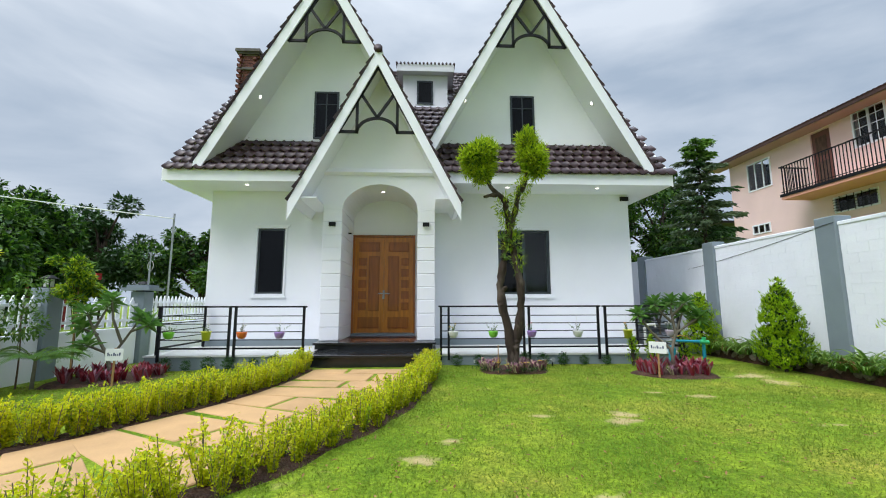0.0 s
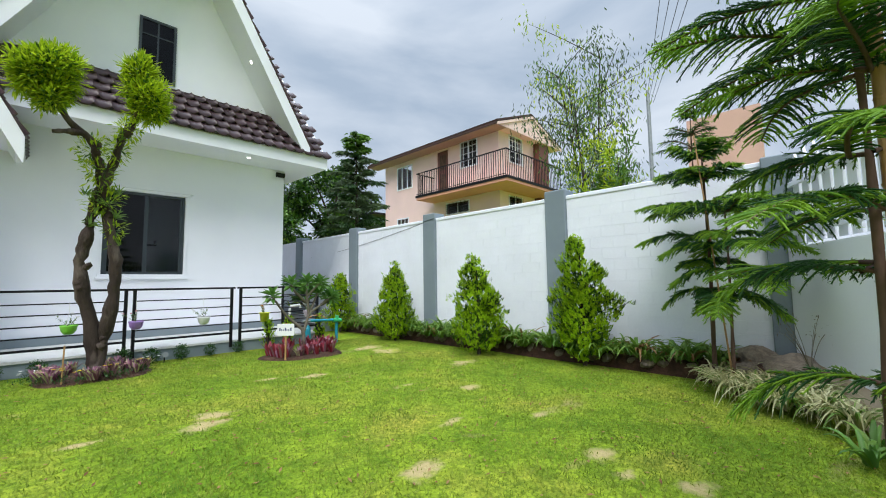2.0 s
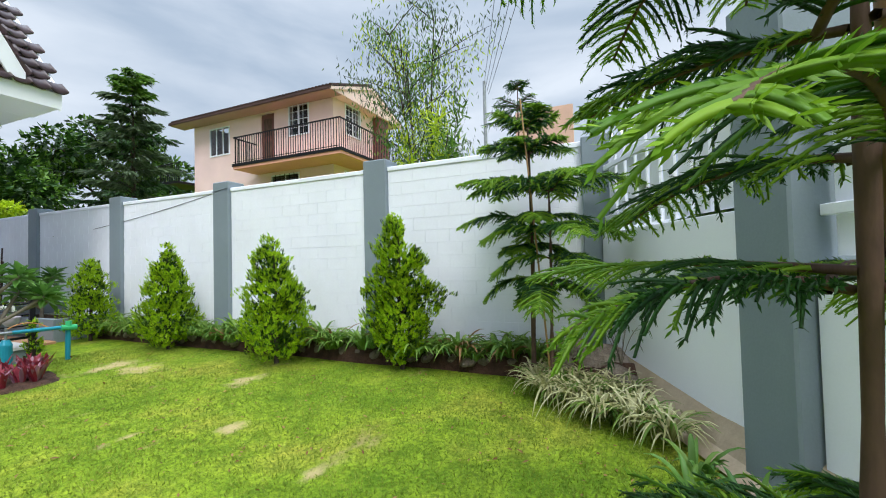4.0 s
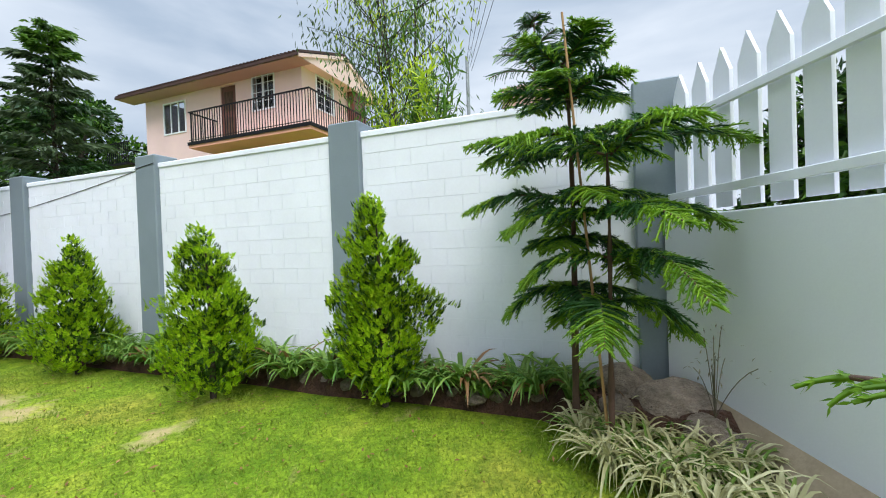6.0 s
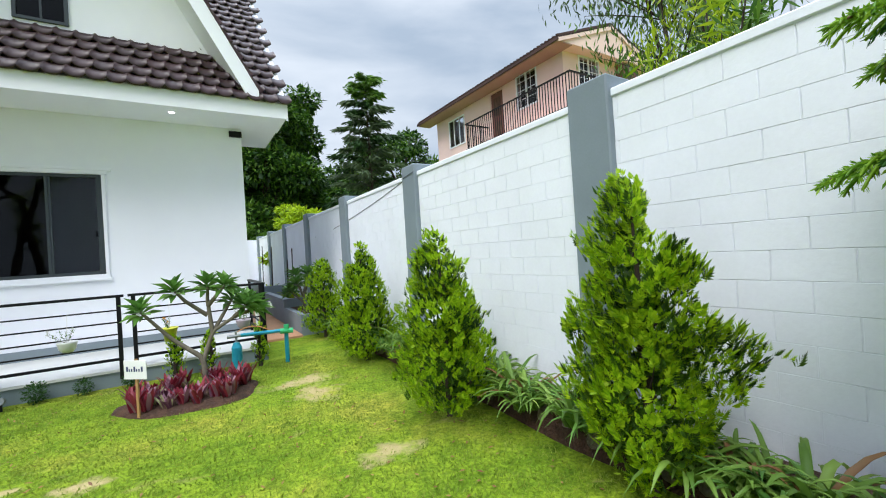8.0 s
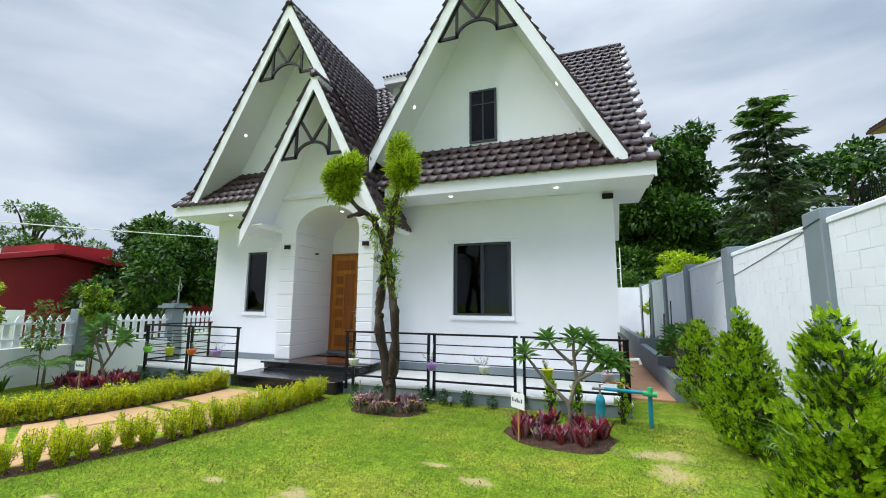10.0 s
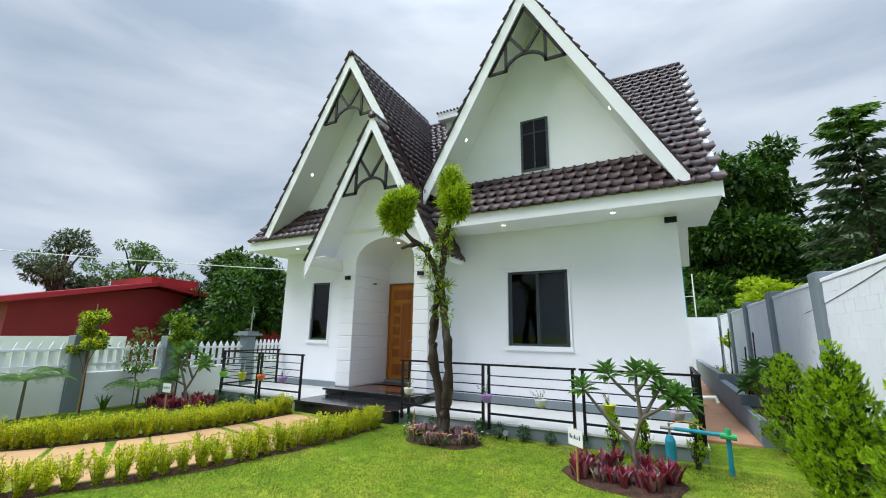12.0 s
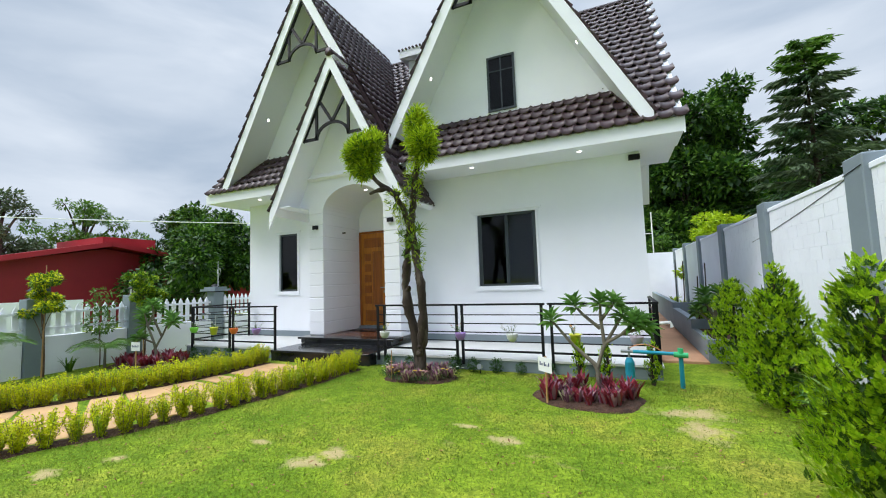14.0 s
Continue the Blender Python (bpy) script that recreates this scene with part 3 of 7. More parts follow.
def grooved_pier(name, x0, x1, y0, y1):
    """A square pier in courses with recessed joints, its blocks as parts."""
    core = hpart(name, B((x0 + 0.012, x1 - 0.012, y0 + 0.012, y1 - 0.002, PORCH_Z, 3.03)), WHITE)
    zs = [PORCH_Z + 0.004 + i * 0.275 for i in range(10)] + [3.03]
    for a, b in zip(zs, zs[1:]):
        part("block", B((x0, x1, y0, y1, a + 0.007, b - 0.007), bevel=0.006), WHITE, core)


grooved_pier("porch_pier", OX0, AX0, PORCH_Y, DOOR_Y)
grooved_pier("porch_pier", AX1, OX1, PORCH_Y, DOOR_Y)
hpart("porch_floor", B((AX0, AX1, PORCH_Y - 0.01, DOOR_Y + 0.1, 0.1, PORCH_Z)), BROWN_TILE)
hpart("door_sill", B((-0.74, 0.80, DOOR_Y - 0.08, DOOR_Y - 0.002, PORCH_Z, PORCH_Z + 0.06), bevel=0.004), GREY)

# steps and patio
hpart("patio", B((HX0 - 0.1, -1.06, 8.33, HY, -0.35, 0.10), (1.27, HX1, 8.33, HY, -0.35, 0.10)), GREY)
hpart("patio_floor", B((HX0 - 0.12, -1.06, 8.31, HY - 0.03, 0.10, PATIO_Z), (1.27, HX1 + 0.02, 8.31, HY - 0.03, 0.10, PATIO_Z)), FLOOR_TILE)
hpart("baseboard", B((HX0, OX0, HY - 0.028, HY - 0.001, PATIO_Z, 0.27), (OX1, HX1, HY - 0.028, HY - 0.001, PATIO_Z, 0.27)), GREY)
hpart("step_base", B((-1.055, 1.265, 8.12, 9.0, -0.35, 0.10)), GRANITE)
hpart("step_tread", B((-1.055, 1.265, 8.08, 8.97, 0.10, 0.145), bevel=0.004), GRANITE)
hpart("step_base", B((-0.90, 1.20, 8.97, PORCH_Y - 0.002, 0.146, 0.24), (-1.12, -0.90, 9.02, PORCH_Y, 0.146, 0.24)), GRANITE)
hpart("step_tread", B((-1.14, 1.26, 8.93, PORCH_Y - 0.012, 0.24, PORCH_Z), bevel=0.004), GRANITE)
hpart("patio_side_slab", B((-1.06, -0.9, 8.98, 9.3, 0.14, 0.14 + 0.002)), GRANITE)


def door():
    d = thing("door_1", (-0.72, DOOR_Y, PORCH_Z), "varnished teak double door with carved panels and brass handle", "door", kind="structure")
    W, Hh = 1.52, 2.43
    part("frame", B((0, 0.05, -0.03, 0.1, 0.06, Hh), (W - 0.05, W, -0.03, 0.1, 0.06, Hh), (0.05, W - 0.05, -0.03, 0.1, Hh - 0.05, Hh), bevel=0.004), WOOD_D, d)
    lw = (W - 0.1) / 2 - 0.002
    for k in (0, 1):
        x0 = 0.05 + k * (lw + 0.004)
        leaf = part("leaf", B((x0, x0 + lw, 0.0, 0.045, 0.07, Hh - 0.052)), WOOD, d)
        mir = (lambda a, b: (x0 + a, x0 + b)) if k == 0 else (lambda a, b: (x0 + lw - b, x0 + lw - a))

        def panel(a, b, z0, z1, mat=WOOD_D):
            u, v = mir(a, b)
            part("panel", B((u + 0.018, v - 0.018, -0.016, 0.004, z0 + 0.018, z1 - 0.018), bevel=0.008), mat, leaf)
            part("moulding", B((u, v, -0.012, 0.002, z1 - 0.018, z1), (u, v, -0.012, 0.002, z0, z0 + 0.018), (u, u + 0.018, -0.012, 0.002, z0 + 0.018, z1 - 0.018), (v - 0.018, v, -0.012, 0.002, z0 + 0.018, z1 - 0.018)), WOOD_D, leaf)

        panel(0.10, lw - 0.10, 2.02, 2.26)
        panel(0.10, lw - 0.10, 0.17, 0.44)
        panel(0.34, lw - 0.10, 0.58, 1.92)
        for i in range(5):
            panel(0.10, 0.29, 0.60 + i * 0.27, 0.79 + i * 0.27)
    hx = W / 2
    h = part("door_handle", B((hx - 0.02, hx + 0.03, -0.03, 0.0, 0.88, 1.08), (hx - 0.13, hx + 0.15, -0.05, -0.03, 0.99, 1.015), bevel=0.005), STEEL, d, "brass lever handle")
    part("padlock", B((hx - 0.025, hx + 0.025, -0.07, -0.045, 0.87, 0.94), bevel=0.006), STEEL, h)


door()


def window(name, x0, x1, z0, z1, y, label, sash=1, grid=False, head=True, shift=0.03):
    w = thing(name, (x0, y, z0), label, "window", kind="structure")
    W, Hh, f = x1 - x0, z1 - z0, 0.045
    part("window_frame", B((0, f, shift, shift + 0.06, 0, Hh), (W - f, W, shift, shift + 0.06, 0, Hh), (f, W - f, shift, shift + 0.06, 0, f), (f, W - f, shift, shift + 0.06, Hh - f, Hh), bevel=0.003), GREY_FRAME, w)
    n = sash
    for i in range(n):
        a, b = f + i * (W - 2 * f) / n, f + (i + 1) * (W - 2 * f) / n
        if n > 1:
            part("sash_frame", B((a, a + 0.03, shift + 0.01 + 0.012 * i, shift + 0.035 + 0.012 * i, f, Hh - f), (b - 0.03, b, shift + 0.01 + 0.012 * i, shift + 0.035 + 0.012 * i, f, Hh - f)), GREY_FRAME, w)
        part("pane", B((a, b, shift + 0.02 + 0.012 * i, shift + 0.026 + 0.012 * i, f, Hh - f)), GLASS_D if (n == 1 or i == 0) else GLASS, w)
    if grid:
        part("glazing_bar", B((W / 2 - 0.012, W / 2 + 0.012, shift + 0.008, shift + 0.019, f, Hh - f), (f, W / 2 - 0.012, shift + 0.008, shift + 0.019, Hh * 0.72, Hh * 0.72 + 0.02), (W / 2 + 0.012, W - f, shift + 0.008, shift + 0.019, Hh * 0.72, Hh * 0.72 + 0.02)), GREY_FRAME, w)
    if head:
        part("window_head", B((-0.12, W + 0.12, -0.05, -0.001, Hh + 0.05, Hh + 0.085), (-0.07, W + 0.07, -0.03, -0.001, Hh, Hh + 0.05), bevel=0.003), WHITE, w)
        part("window_sill", B((-0.07, W + 0.07, -0.035, -0.001, -0.09, -0.05), (-0.05, W + 0.05, -0.02, -0.001, -0.05, 0.0), (-0.045, -0.001, -0.018, -0.001, 0.0, Hh), (W + 0.001, W + 0.045, -0.018, -0.001, 0.0, Hh), bevel=0.003), WHITE, w)


window("window_1", -2.74, -2.13, 1.26, 2.74, HY, "narrow dark window in grey frame with white moulding")
window("window_2", 2.73, 3.94, 1.25, 2.73, HY, "dark two-sash sliding window in grey frame with white moulding", sash=2)
window("window_3", -1.60, -1.02, 4.88, 6.06, HY, "small dark attic window in grey frame with glazing bars", grid=True, head=False, shift=-0.03)
window("window_4", 3.09, 3.68, 4.87, 6.05, HY, "small dark attic window in grey frame with glazing bars", grid=True, head=False, shift=-0.03)

# dormer between the gables
DX0, DX1, DY, DZ0, DZ1 = 0.40, 1.66, 11.6, 6.35, 7.50
hpart("dormer", holed_wall(DX0, DX1, DZ0, DZ1, DY, DY + 0.12, [(0.79, 1.25, 6.62, 7.32)]), WHITE)
for x in (DX0, DX1 - 0.12):
    bm = bmesh.new()
    prism(bm, [(DY + 0.12, DZ0), (DY + 0.12, DZ1), (12.6, DZ1)], "x", x, x + 0.12)
    hpart("dormer_cheek", bm, WHITE)
hpart("dormer_roof", B((DX0 - 0.17, DX1 + 0.17, DY - 0.22, 12.7, 7.5, 7.72)), WHITE)
window("window_5", 0.79, 1.25, 6.62, 7.32, DY, "tiny dark dormer window in grey frame", head=False, shift=-0.03)

# ---- ground ----
def ground_z(x, y):
    """The lawn falls gently to the left of the path."""
    return LAWN_Z - 0.035 * min(max(0.0, -x - 1.5), 6.0)


def height_sheet(name, xs, ys, zf, mat, label="", kind="structure"):
    xs, ys = list(xs), list(ys)
    v = [(x, y, zf(x, y)) for y in ys for x in xs]
    n = len(xs)
    f = [(j * n + i, j * n + i + 1, (j + 1) * n + i + 1, (j + 1) * n + i) for j in range(len(ys) - 1) for i in range(n - 1)]
    return mesh_from(name, v, f, mat, None, kind, label, True)


steps = [-3000, -600, -150, -60, -30, -16, -9] + [round(-8 + 0.5 * i, 2) for i in range(33)] + [10, 16, 30, 60, 150, 600, 3000]
height_sheet("ground", steps, [-3000, -600, -150, -50, -20, -8] + [round(-4 + 0.5 * i, 2) for i in range(54)] + [26, 40, 80, 200, 700, 3000],
             lambda x, y: ground_z(x, y) + 0.012 * noise.noise(Vector((x * 1.3, y * 1.3, 0))) * (1 if abs(x) < 9 and -5 < y < 24 else 0), LAWN)

# ---- side wall of painted blocks with grey pillars ----
WX = 7.50
wall_side = part("wall_side", B((WX + 0.0035, WX + 0.18, 1.3, 22.2, -0.3, 2.24)), WHITE_BLOCK, kind="structure")
part("coping", B((WX - 0.015, WX + 0.2, 1.3, 22.2, 2.24, 2.30), bevel=0.008), WHITE_BLOCK, wall_side)
for i, y in enumerate([3.93, 6.72, 9.45, 12.35, 15.2, 18.1, 21.0]):
    part("wall_pillar", B((WX - 0.06, WX + 0.24, y, y + 0.34, -0.3, 2.40), bevel=0.012), GREY, kind="structure")
part("wall_pillar", B((7.42, 7.74, 1.29, 1.61, -0.3, 2.33), bevel=0.012), GREY, kind="structure")
part("wall_back_yard", B((HX1 - 0.5, WX, 22.0, 22.18, -0.3, 2.3)), WHITE_BLOCK, kind="structure")


def fence_frame(a, b):
    d = Vector((b[0] - a[0], b[1] - a[1], 0))
    return d.length, math.degrees(math.atan2(d.y, d.x))


def picket_fence(name, a, b, z0, wall_top, top, label, n=None, pitch=0.17, pw=0.10, rails=None):
    """A low white wall from a to b with a picket fence on it; y is its outer side."""
    length, turn = fence_frame(a, b)
    t = thing(name, (a[0], a[1], 0), label, "fence", kind="", rz=turn)
    part("low_wall", B((0, length, -0.08, 0.08, z0, wall_top), bevel=0.006), WHITE, t)
    h = top - wall_top
    for z in rails or (wall_top + h * 0.22, wall_top + h * 0.75):
        part("rail", B((0, length, -0.05, -0.02, z, z + 0.05), bevel=0.004), WHITE, t)
    n = n or max(2, int(length / pitch))
    bm = bmesh.new()
    prism(bm, [(-pw / 2, 0), (pw / 2, 0), (pw / 2, h * 0.84), (0.0, h), (-pw / 2, h * 0.84)], "y", -0.005, 0.018)
    me = mesh_of("picket", bm, WHITE)
    for i in range(n):
        p = new("picket", me)
        p.parent = t
        p.location = ((i + 0.5) * length / n, 0, wall_top + 0.03)
    return t


fd = Vector((-1.0, -0.45)).normalized()
fc = Vector((7.42, 1.36))
fpt = lambda s: (fc.x + fd.x * s, fc.y + fd.y * s)
picket_fence("front_fence", fpt(0.0), fpt(1.9), -0.3, 1.335, 2.27, "white picket fence on a low white wall", pitch=0.185, pw=0.13, rails=(1.45, 1.95))
part("wall_pillar", B((-0.17, 0.17, -0.17, 0.17, -0.3, 2.35), bevel=0.012), GREY, kind="structure").matrix_basis = pose(*fpt(2.07), 0, 0, 0, 24)
picket_fence("front_fence", fpt(2.25), fpt(4.9), -0.3, 1.05, 1.98, "white picket fence on a low white wall", pitch=0.185, pw=0.13)

# ---- left fence with lamp pillars ----
LF = [(-5.25, 2.3), (-5.30, 4.25), (-5.34, 6.16), (-5.38, 8.0), (-5.15, 10.0)]


def pillar_lamp(x, y, z):
    t = thing("pillar_lamp", (x, y, z), "small black lantern with white panes on a fence pillar", "lamp", "lanterns on the fence")
    part("foot", B((-0.09, 0.09, -0.09, 0.09, 0.0, 0.02), bevel=0.004), BLACK, t)
    part("body", B((-0.05, 0.05, -0.05, 0.05, 0.02, 0.15)), WHITE_PVC, t)
    for sx in (-1, 1):
        for sy in (-1, 1):
            part("cage_bar", B((sx * 0.055 - 0.008, sx * 0.055 + 0.008, sy * 0.055 - 0.008, sy * 0.055 + 0.008, 0.02, 0.16)), BLACK, t)
    bm = bmesh.new()
    bmesh.ops.create_cone(bm, cap_ends=True, segments=4, radius1=0.13, radius2=0.04, depth=0.06, matrix=pose(0, 0, 0.19, 0, 0, 45))
    part("cap", bm, BLACK, t)


for i, (x, y) in enumerate(LF):
    pil = part("fence_pillar", B((-0.15, 0.15, -0.15, 0.15, -0.4, 1.31), bevel=0.01), GREY, kind="structure")
    pil.matrix_basis = pose(x, y, 0)
    if i >= 1:
        pillar_lamp(x, y, 1.312)
for i, (a, b) in enumerate(zip(LF, LF[1:])):
    va, vb = Vector(a), Vector(b)
    u = (vb - va).normalized() * 0.16
    picket_fence("garden_fence", tuple(va + u), tuple(vb - u), -0.4, 0.55, 1.15, "white picket fence on a low white wall between grey pillars", pitch=0.165, pw=0.095)
picket_fence("garden_fence", (-5.1, 10.2), (-4.95, 16.5), -0.4, 0.62, 1.20, "white picket fence on a low white wall behind the yard", pitch=0.14, pw=0.08)
picket_fence("garden_fence", (-7.6, 17.6), (-3.8, 17.6), -0.4, 0.7, 1.25, "white picket fence on a low white wall behind the yard", pitch=0.14, pw=0.08)
part("gate_cap", B((-5.45, -4.85, 9.75, 10.25, 1.33, 1.39), (-5.38, -4.92, 9.82, 10.18, 1.39, 1.45)), GREY, kind="structure")

# ---- walkway and planters beside the house ----
part("walkway", B((HX1 + 0.02, 6.62, 9.62, 21.98, -0.2, -0.03), bevel=0.01), TERRA, kind="structure")
pl = part("planter", holed_wall(9.72, 21.9, -0.3, 0.30, 6.62, 6.72, [], axis="x"), GREY, kind="structure")
part("planter_wall", B((6.72, 7.44, 9.72, 9.82, -0.3, 0.30)), GREY, pl)
for y0, y1, z in ((11.2, 14.2, 0.48), (14.2, 21.9, 0.62)):
    part("planter_wall", B((6.60, 6.74, y0, y1, 0.30, z), (6.74, 7.44, y0, y0 + 0.1, 0.30, z)), GREY, pl)
part("planter_soil", B((6.74, 7.44, 9.84, 21.9, 0.0, 0.22)), SOIL, pl)

# ---- plants: tools ----
class Growth:
    """Gathers stems and leaves of one plant part and makes them one mesh."""
    def __init__(self, mats):
        self.v, self.f, self.m, self.mats, self.n = [], [], [], mats, 0

    def add(self, v, f, mat):
        v, f = np.asarray(v, float), np.asarray(f, int)
        if not len(v):
            return
        if f.shape[1] == 4:
            f = np.concatenate([f[:, [0, 1, 2]], f[:, [0, 2, 3]]])
        self.v.append(v)
        self.f.append(f + self.n)
        self.m.append(np.full(len(f), self.mats.index(mat)))
        self.n += len(v)

    def leaves(self, o, w, u, length, width, mat, fold=0.15, bend=0.0):
        self.add(*blades(o, w, u, length, width, fold, bend), mat)

    def stem(self, pts, radii, mat, n=6):
        pts = np.asarray(pts, float)
        radii = np.broadcast_to(np.asarray(radii, float), (len(pts),))
        d = np.gradient(pts, axis=0)
        d /= np.linalg.norm(d, axis=1, keepdims=True) + 1e-9
        ref = np.array([0.31, 0.17, 0.93]) if abs(d[0] @ [0.31, 0.17, 0.93]) < 0.95 else np.array([1.0, 0, 0])
        a = np.cross(d, ref)
        a /= np.linalg.norm(a, axis=1, keepdims=True) + 1e-9
        b = np.cross(d, a)
        ang = np.arange(n) * 2 * math.pi / n
        ring = pts[:, None] + (a[:, None] * np.cos(ang)[None, :, None] + b[:, None] * np.sin(ang)[None, :, None]) * radii[:, None, None]
        i, k = np.meshgrid(np.arange(len(pts) - 1), np.arange(n), indexing="ij")
        k2 = (k + 1) % n
        q = np.stack([i * n + k, i * n + k2, (i + 1) * n + k2, (i + 1) * n + k], -1).reshape(-1, 4)
        self.add(ring.reshape(-1, 3), q, mat)

    def make(self, name, parent=None, label="", kind="", category="", smooth=False):
        me = bpy.data.meshes.new(name)
        v, f, m = np.concatenate(self.v), np.concatenate(self.f), np.concatenate(self.m)
        me.vertices.add(len(v))
        me.vertices.foreach_set("co", v.astype(np.float32).ravel())
        me.loops.add(f.size)
        me.loops.foreach_set("vertex_index", f.astype(np.int32).ravel())
        me.polygons.add(len(f))
        me.polygons.foreach_set("loop_start", np.arange(0, f.size, 3, dtype=np.int32))
        for mt in self.mats:
            me.materials.append(mt)
        me.polygons.foreach_set("material_index", m.astype(np.int32))
        me.update(calc_edges=True)
        if smooth:
            me.polygons.foreach_set("use_smooth", [True] * len(f))
        ob = new(name, me)
        ob.parent = parent
        return tagged(ob, label, category, "", kind)


def curve_pts(a, b, sag=0.0, n=6, side=(0, 0, 0)):
    a, b, s = np.asarray(a, float), np.asarray(b, float), np.linspace(0, 1, n)[:, None]
    return a + (b - a) * s + np.array([0, 0, 1.0]) * (4 * s * (1 - s)) * sag + np.asarray(side, float) * (4 * s * (1 - s))


def lobes_points(rng, lobes, n, inner=0.55):
    """Points in the outer shells of ellipsoids (x, y, z, rx, ry, rz), with the ways out."""
    lobes = np.asarray(lobes, float)
    vol = (lobes[:, 3] * lobes[:, 5])
    pick = rng.choice(len(lobes), n, p=vol / vol.sum())
    d = rand_dirs(rng, n)
    r = rng.uniform(inner, 1.0, n)[:, None]
    return lobes[pick, :3] + d * r * lobes[pick, 3:], d


def leaf_cloud(g, rng, lobes, n, length, width, mat, inner=0.55, droop=0.2, out=0.8, fold=0.15):
    o, d = lobes_points(rng, lobes, n, inner)
    w = d * out + rand_dirs(rng, n) * 0.7
    w[:, 2] -= droop
    u = rand_dirs(rng, n) * 0.6 + np.array([0, 0, 1.0])
    g.leaves(o, w, u, length * rng.uniform(0.7, 1.25, n), width * rng.uniform(0.8, 1.2, n), mat, fold)


def thuja(name, at, h, r, label, seed, lobes=None, n=900, group="thujas along the wall"):
    """A clipped arborvitae: upright flat sprays round a few leaders."""
    rng = np.random.default_rng(seed)
    t = thing(name, at, label, "shrub", group)
    g = Growth([BARK])
    g.stem([(0, 0, -0.1), (0.01, 0, h * 0.4), (0, 0.02, h * 0.85)], [0.03, 0.022, 0.006], BARK)
    for k in range(26):
        a, z = rng.uniform(0, 6.28), rng.uniform(0.06, 0.7) * h
        l = r * rng.uniform(0.5, 0.9) * (1 - z / h * 0.6)
        g.stem(curve_pts((0, 0, z), (math.cos(a) * l, math.sin(a) * l, z + l * 1.0), -0.02, 4), [0.009, 0.006, 0.004, 0.002], BARK, 4)
    g.make("trunk", t, smooth=True)
    lobes = lobes or [(0, 0, 0.30 * h, r, r, 0.30 * h), (0.02, 0, 0.55 * h, 0.8 * r, 0.8 * r, 0.30 * h), (0, 0, 0.80 * h, 0.45 * r, 0.45 * r, 0.20 * h)]
    g = Growth([LEAF_THUJA, LEAF_THUJA_SHADE])
    # inner sprays get the darker green: the shrub's inner shade put into colour
    for mat, nn, inn in ((LEAF_THUJA, int(n * 1.7), 0.74), (LEAF_THUJA_SHADE, int(n * 0.8), 0.4)):
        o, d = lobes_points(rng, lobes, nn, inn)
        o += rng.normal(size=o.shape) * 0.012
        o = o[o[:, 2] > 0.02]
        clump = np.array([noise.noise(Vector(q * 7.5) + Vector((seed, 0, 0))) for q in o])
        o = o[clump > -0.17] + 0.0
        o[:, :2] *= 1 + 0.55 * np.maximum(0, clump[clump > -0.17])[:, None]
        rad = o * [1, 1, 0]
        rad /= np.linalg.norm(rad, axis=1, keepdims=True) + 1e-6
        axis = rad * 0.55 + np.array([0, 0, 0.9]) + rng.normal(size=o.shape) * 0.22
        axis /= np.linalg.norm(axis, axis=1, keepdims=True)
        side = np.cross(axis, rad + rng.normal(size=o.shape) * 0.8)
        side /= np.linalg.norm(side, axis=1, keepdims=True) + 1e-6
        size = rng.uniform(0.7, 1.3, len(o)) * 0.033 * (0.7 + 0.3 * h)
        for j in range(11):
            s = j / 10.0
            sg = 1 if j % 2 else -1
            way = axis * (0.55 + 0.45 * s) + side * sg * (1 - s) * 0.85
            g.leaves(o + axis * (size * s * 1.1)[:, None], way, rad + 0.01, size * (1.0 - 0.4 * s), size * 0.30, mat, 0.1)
    g.make("crown", t)
    return t


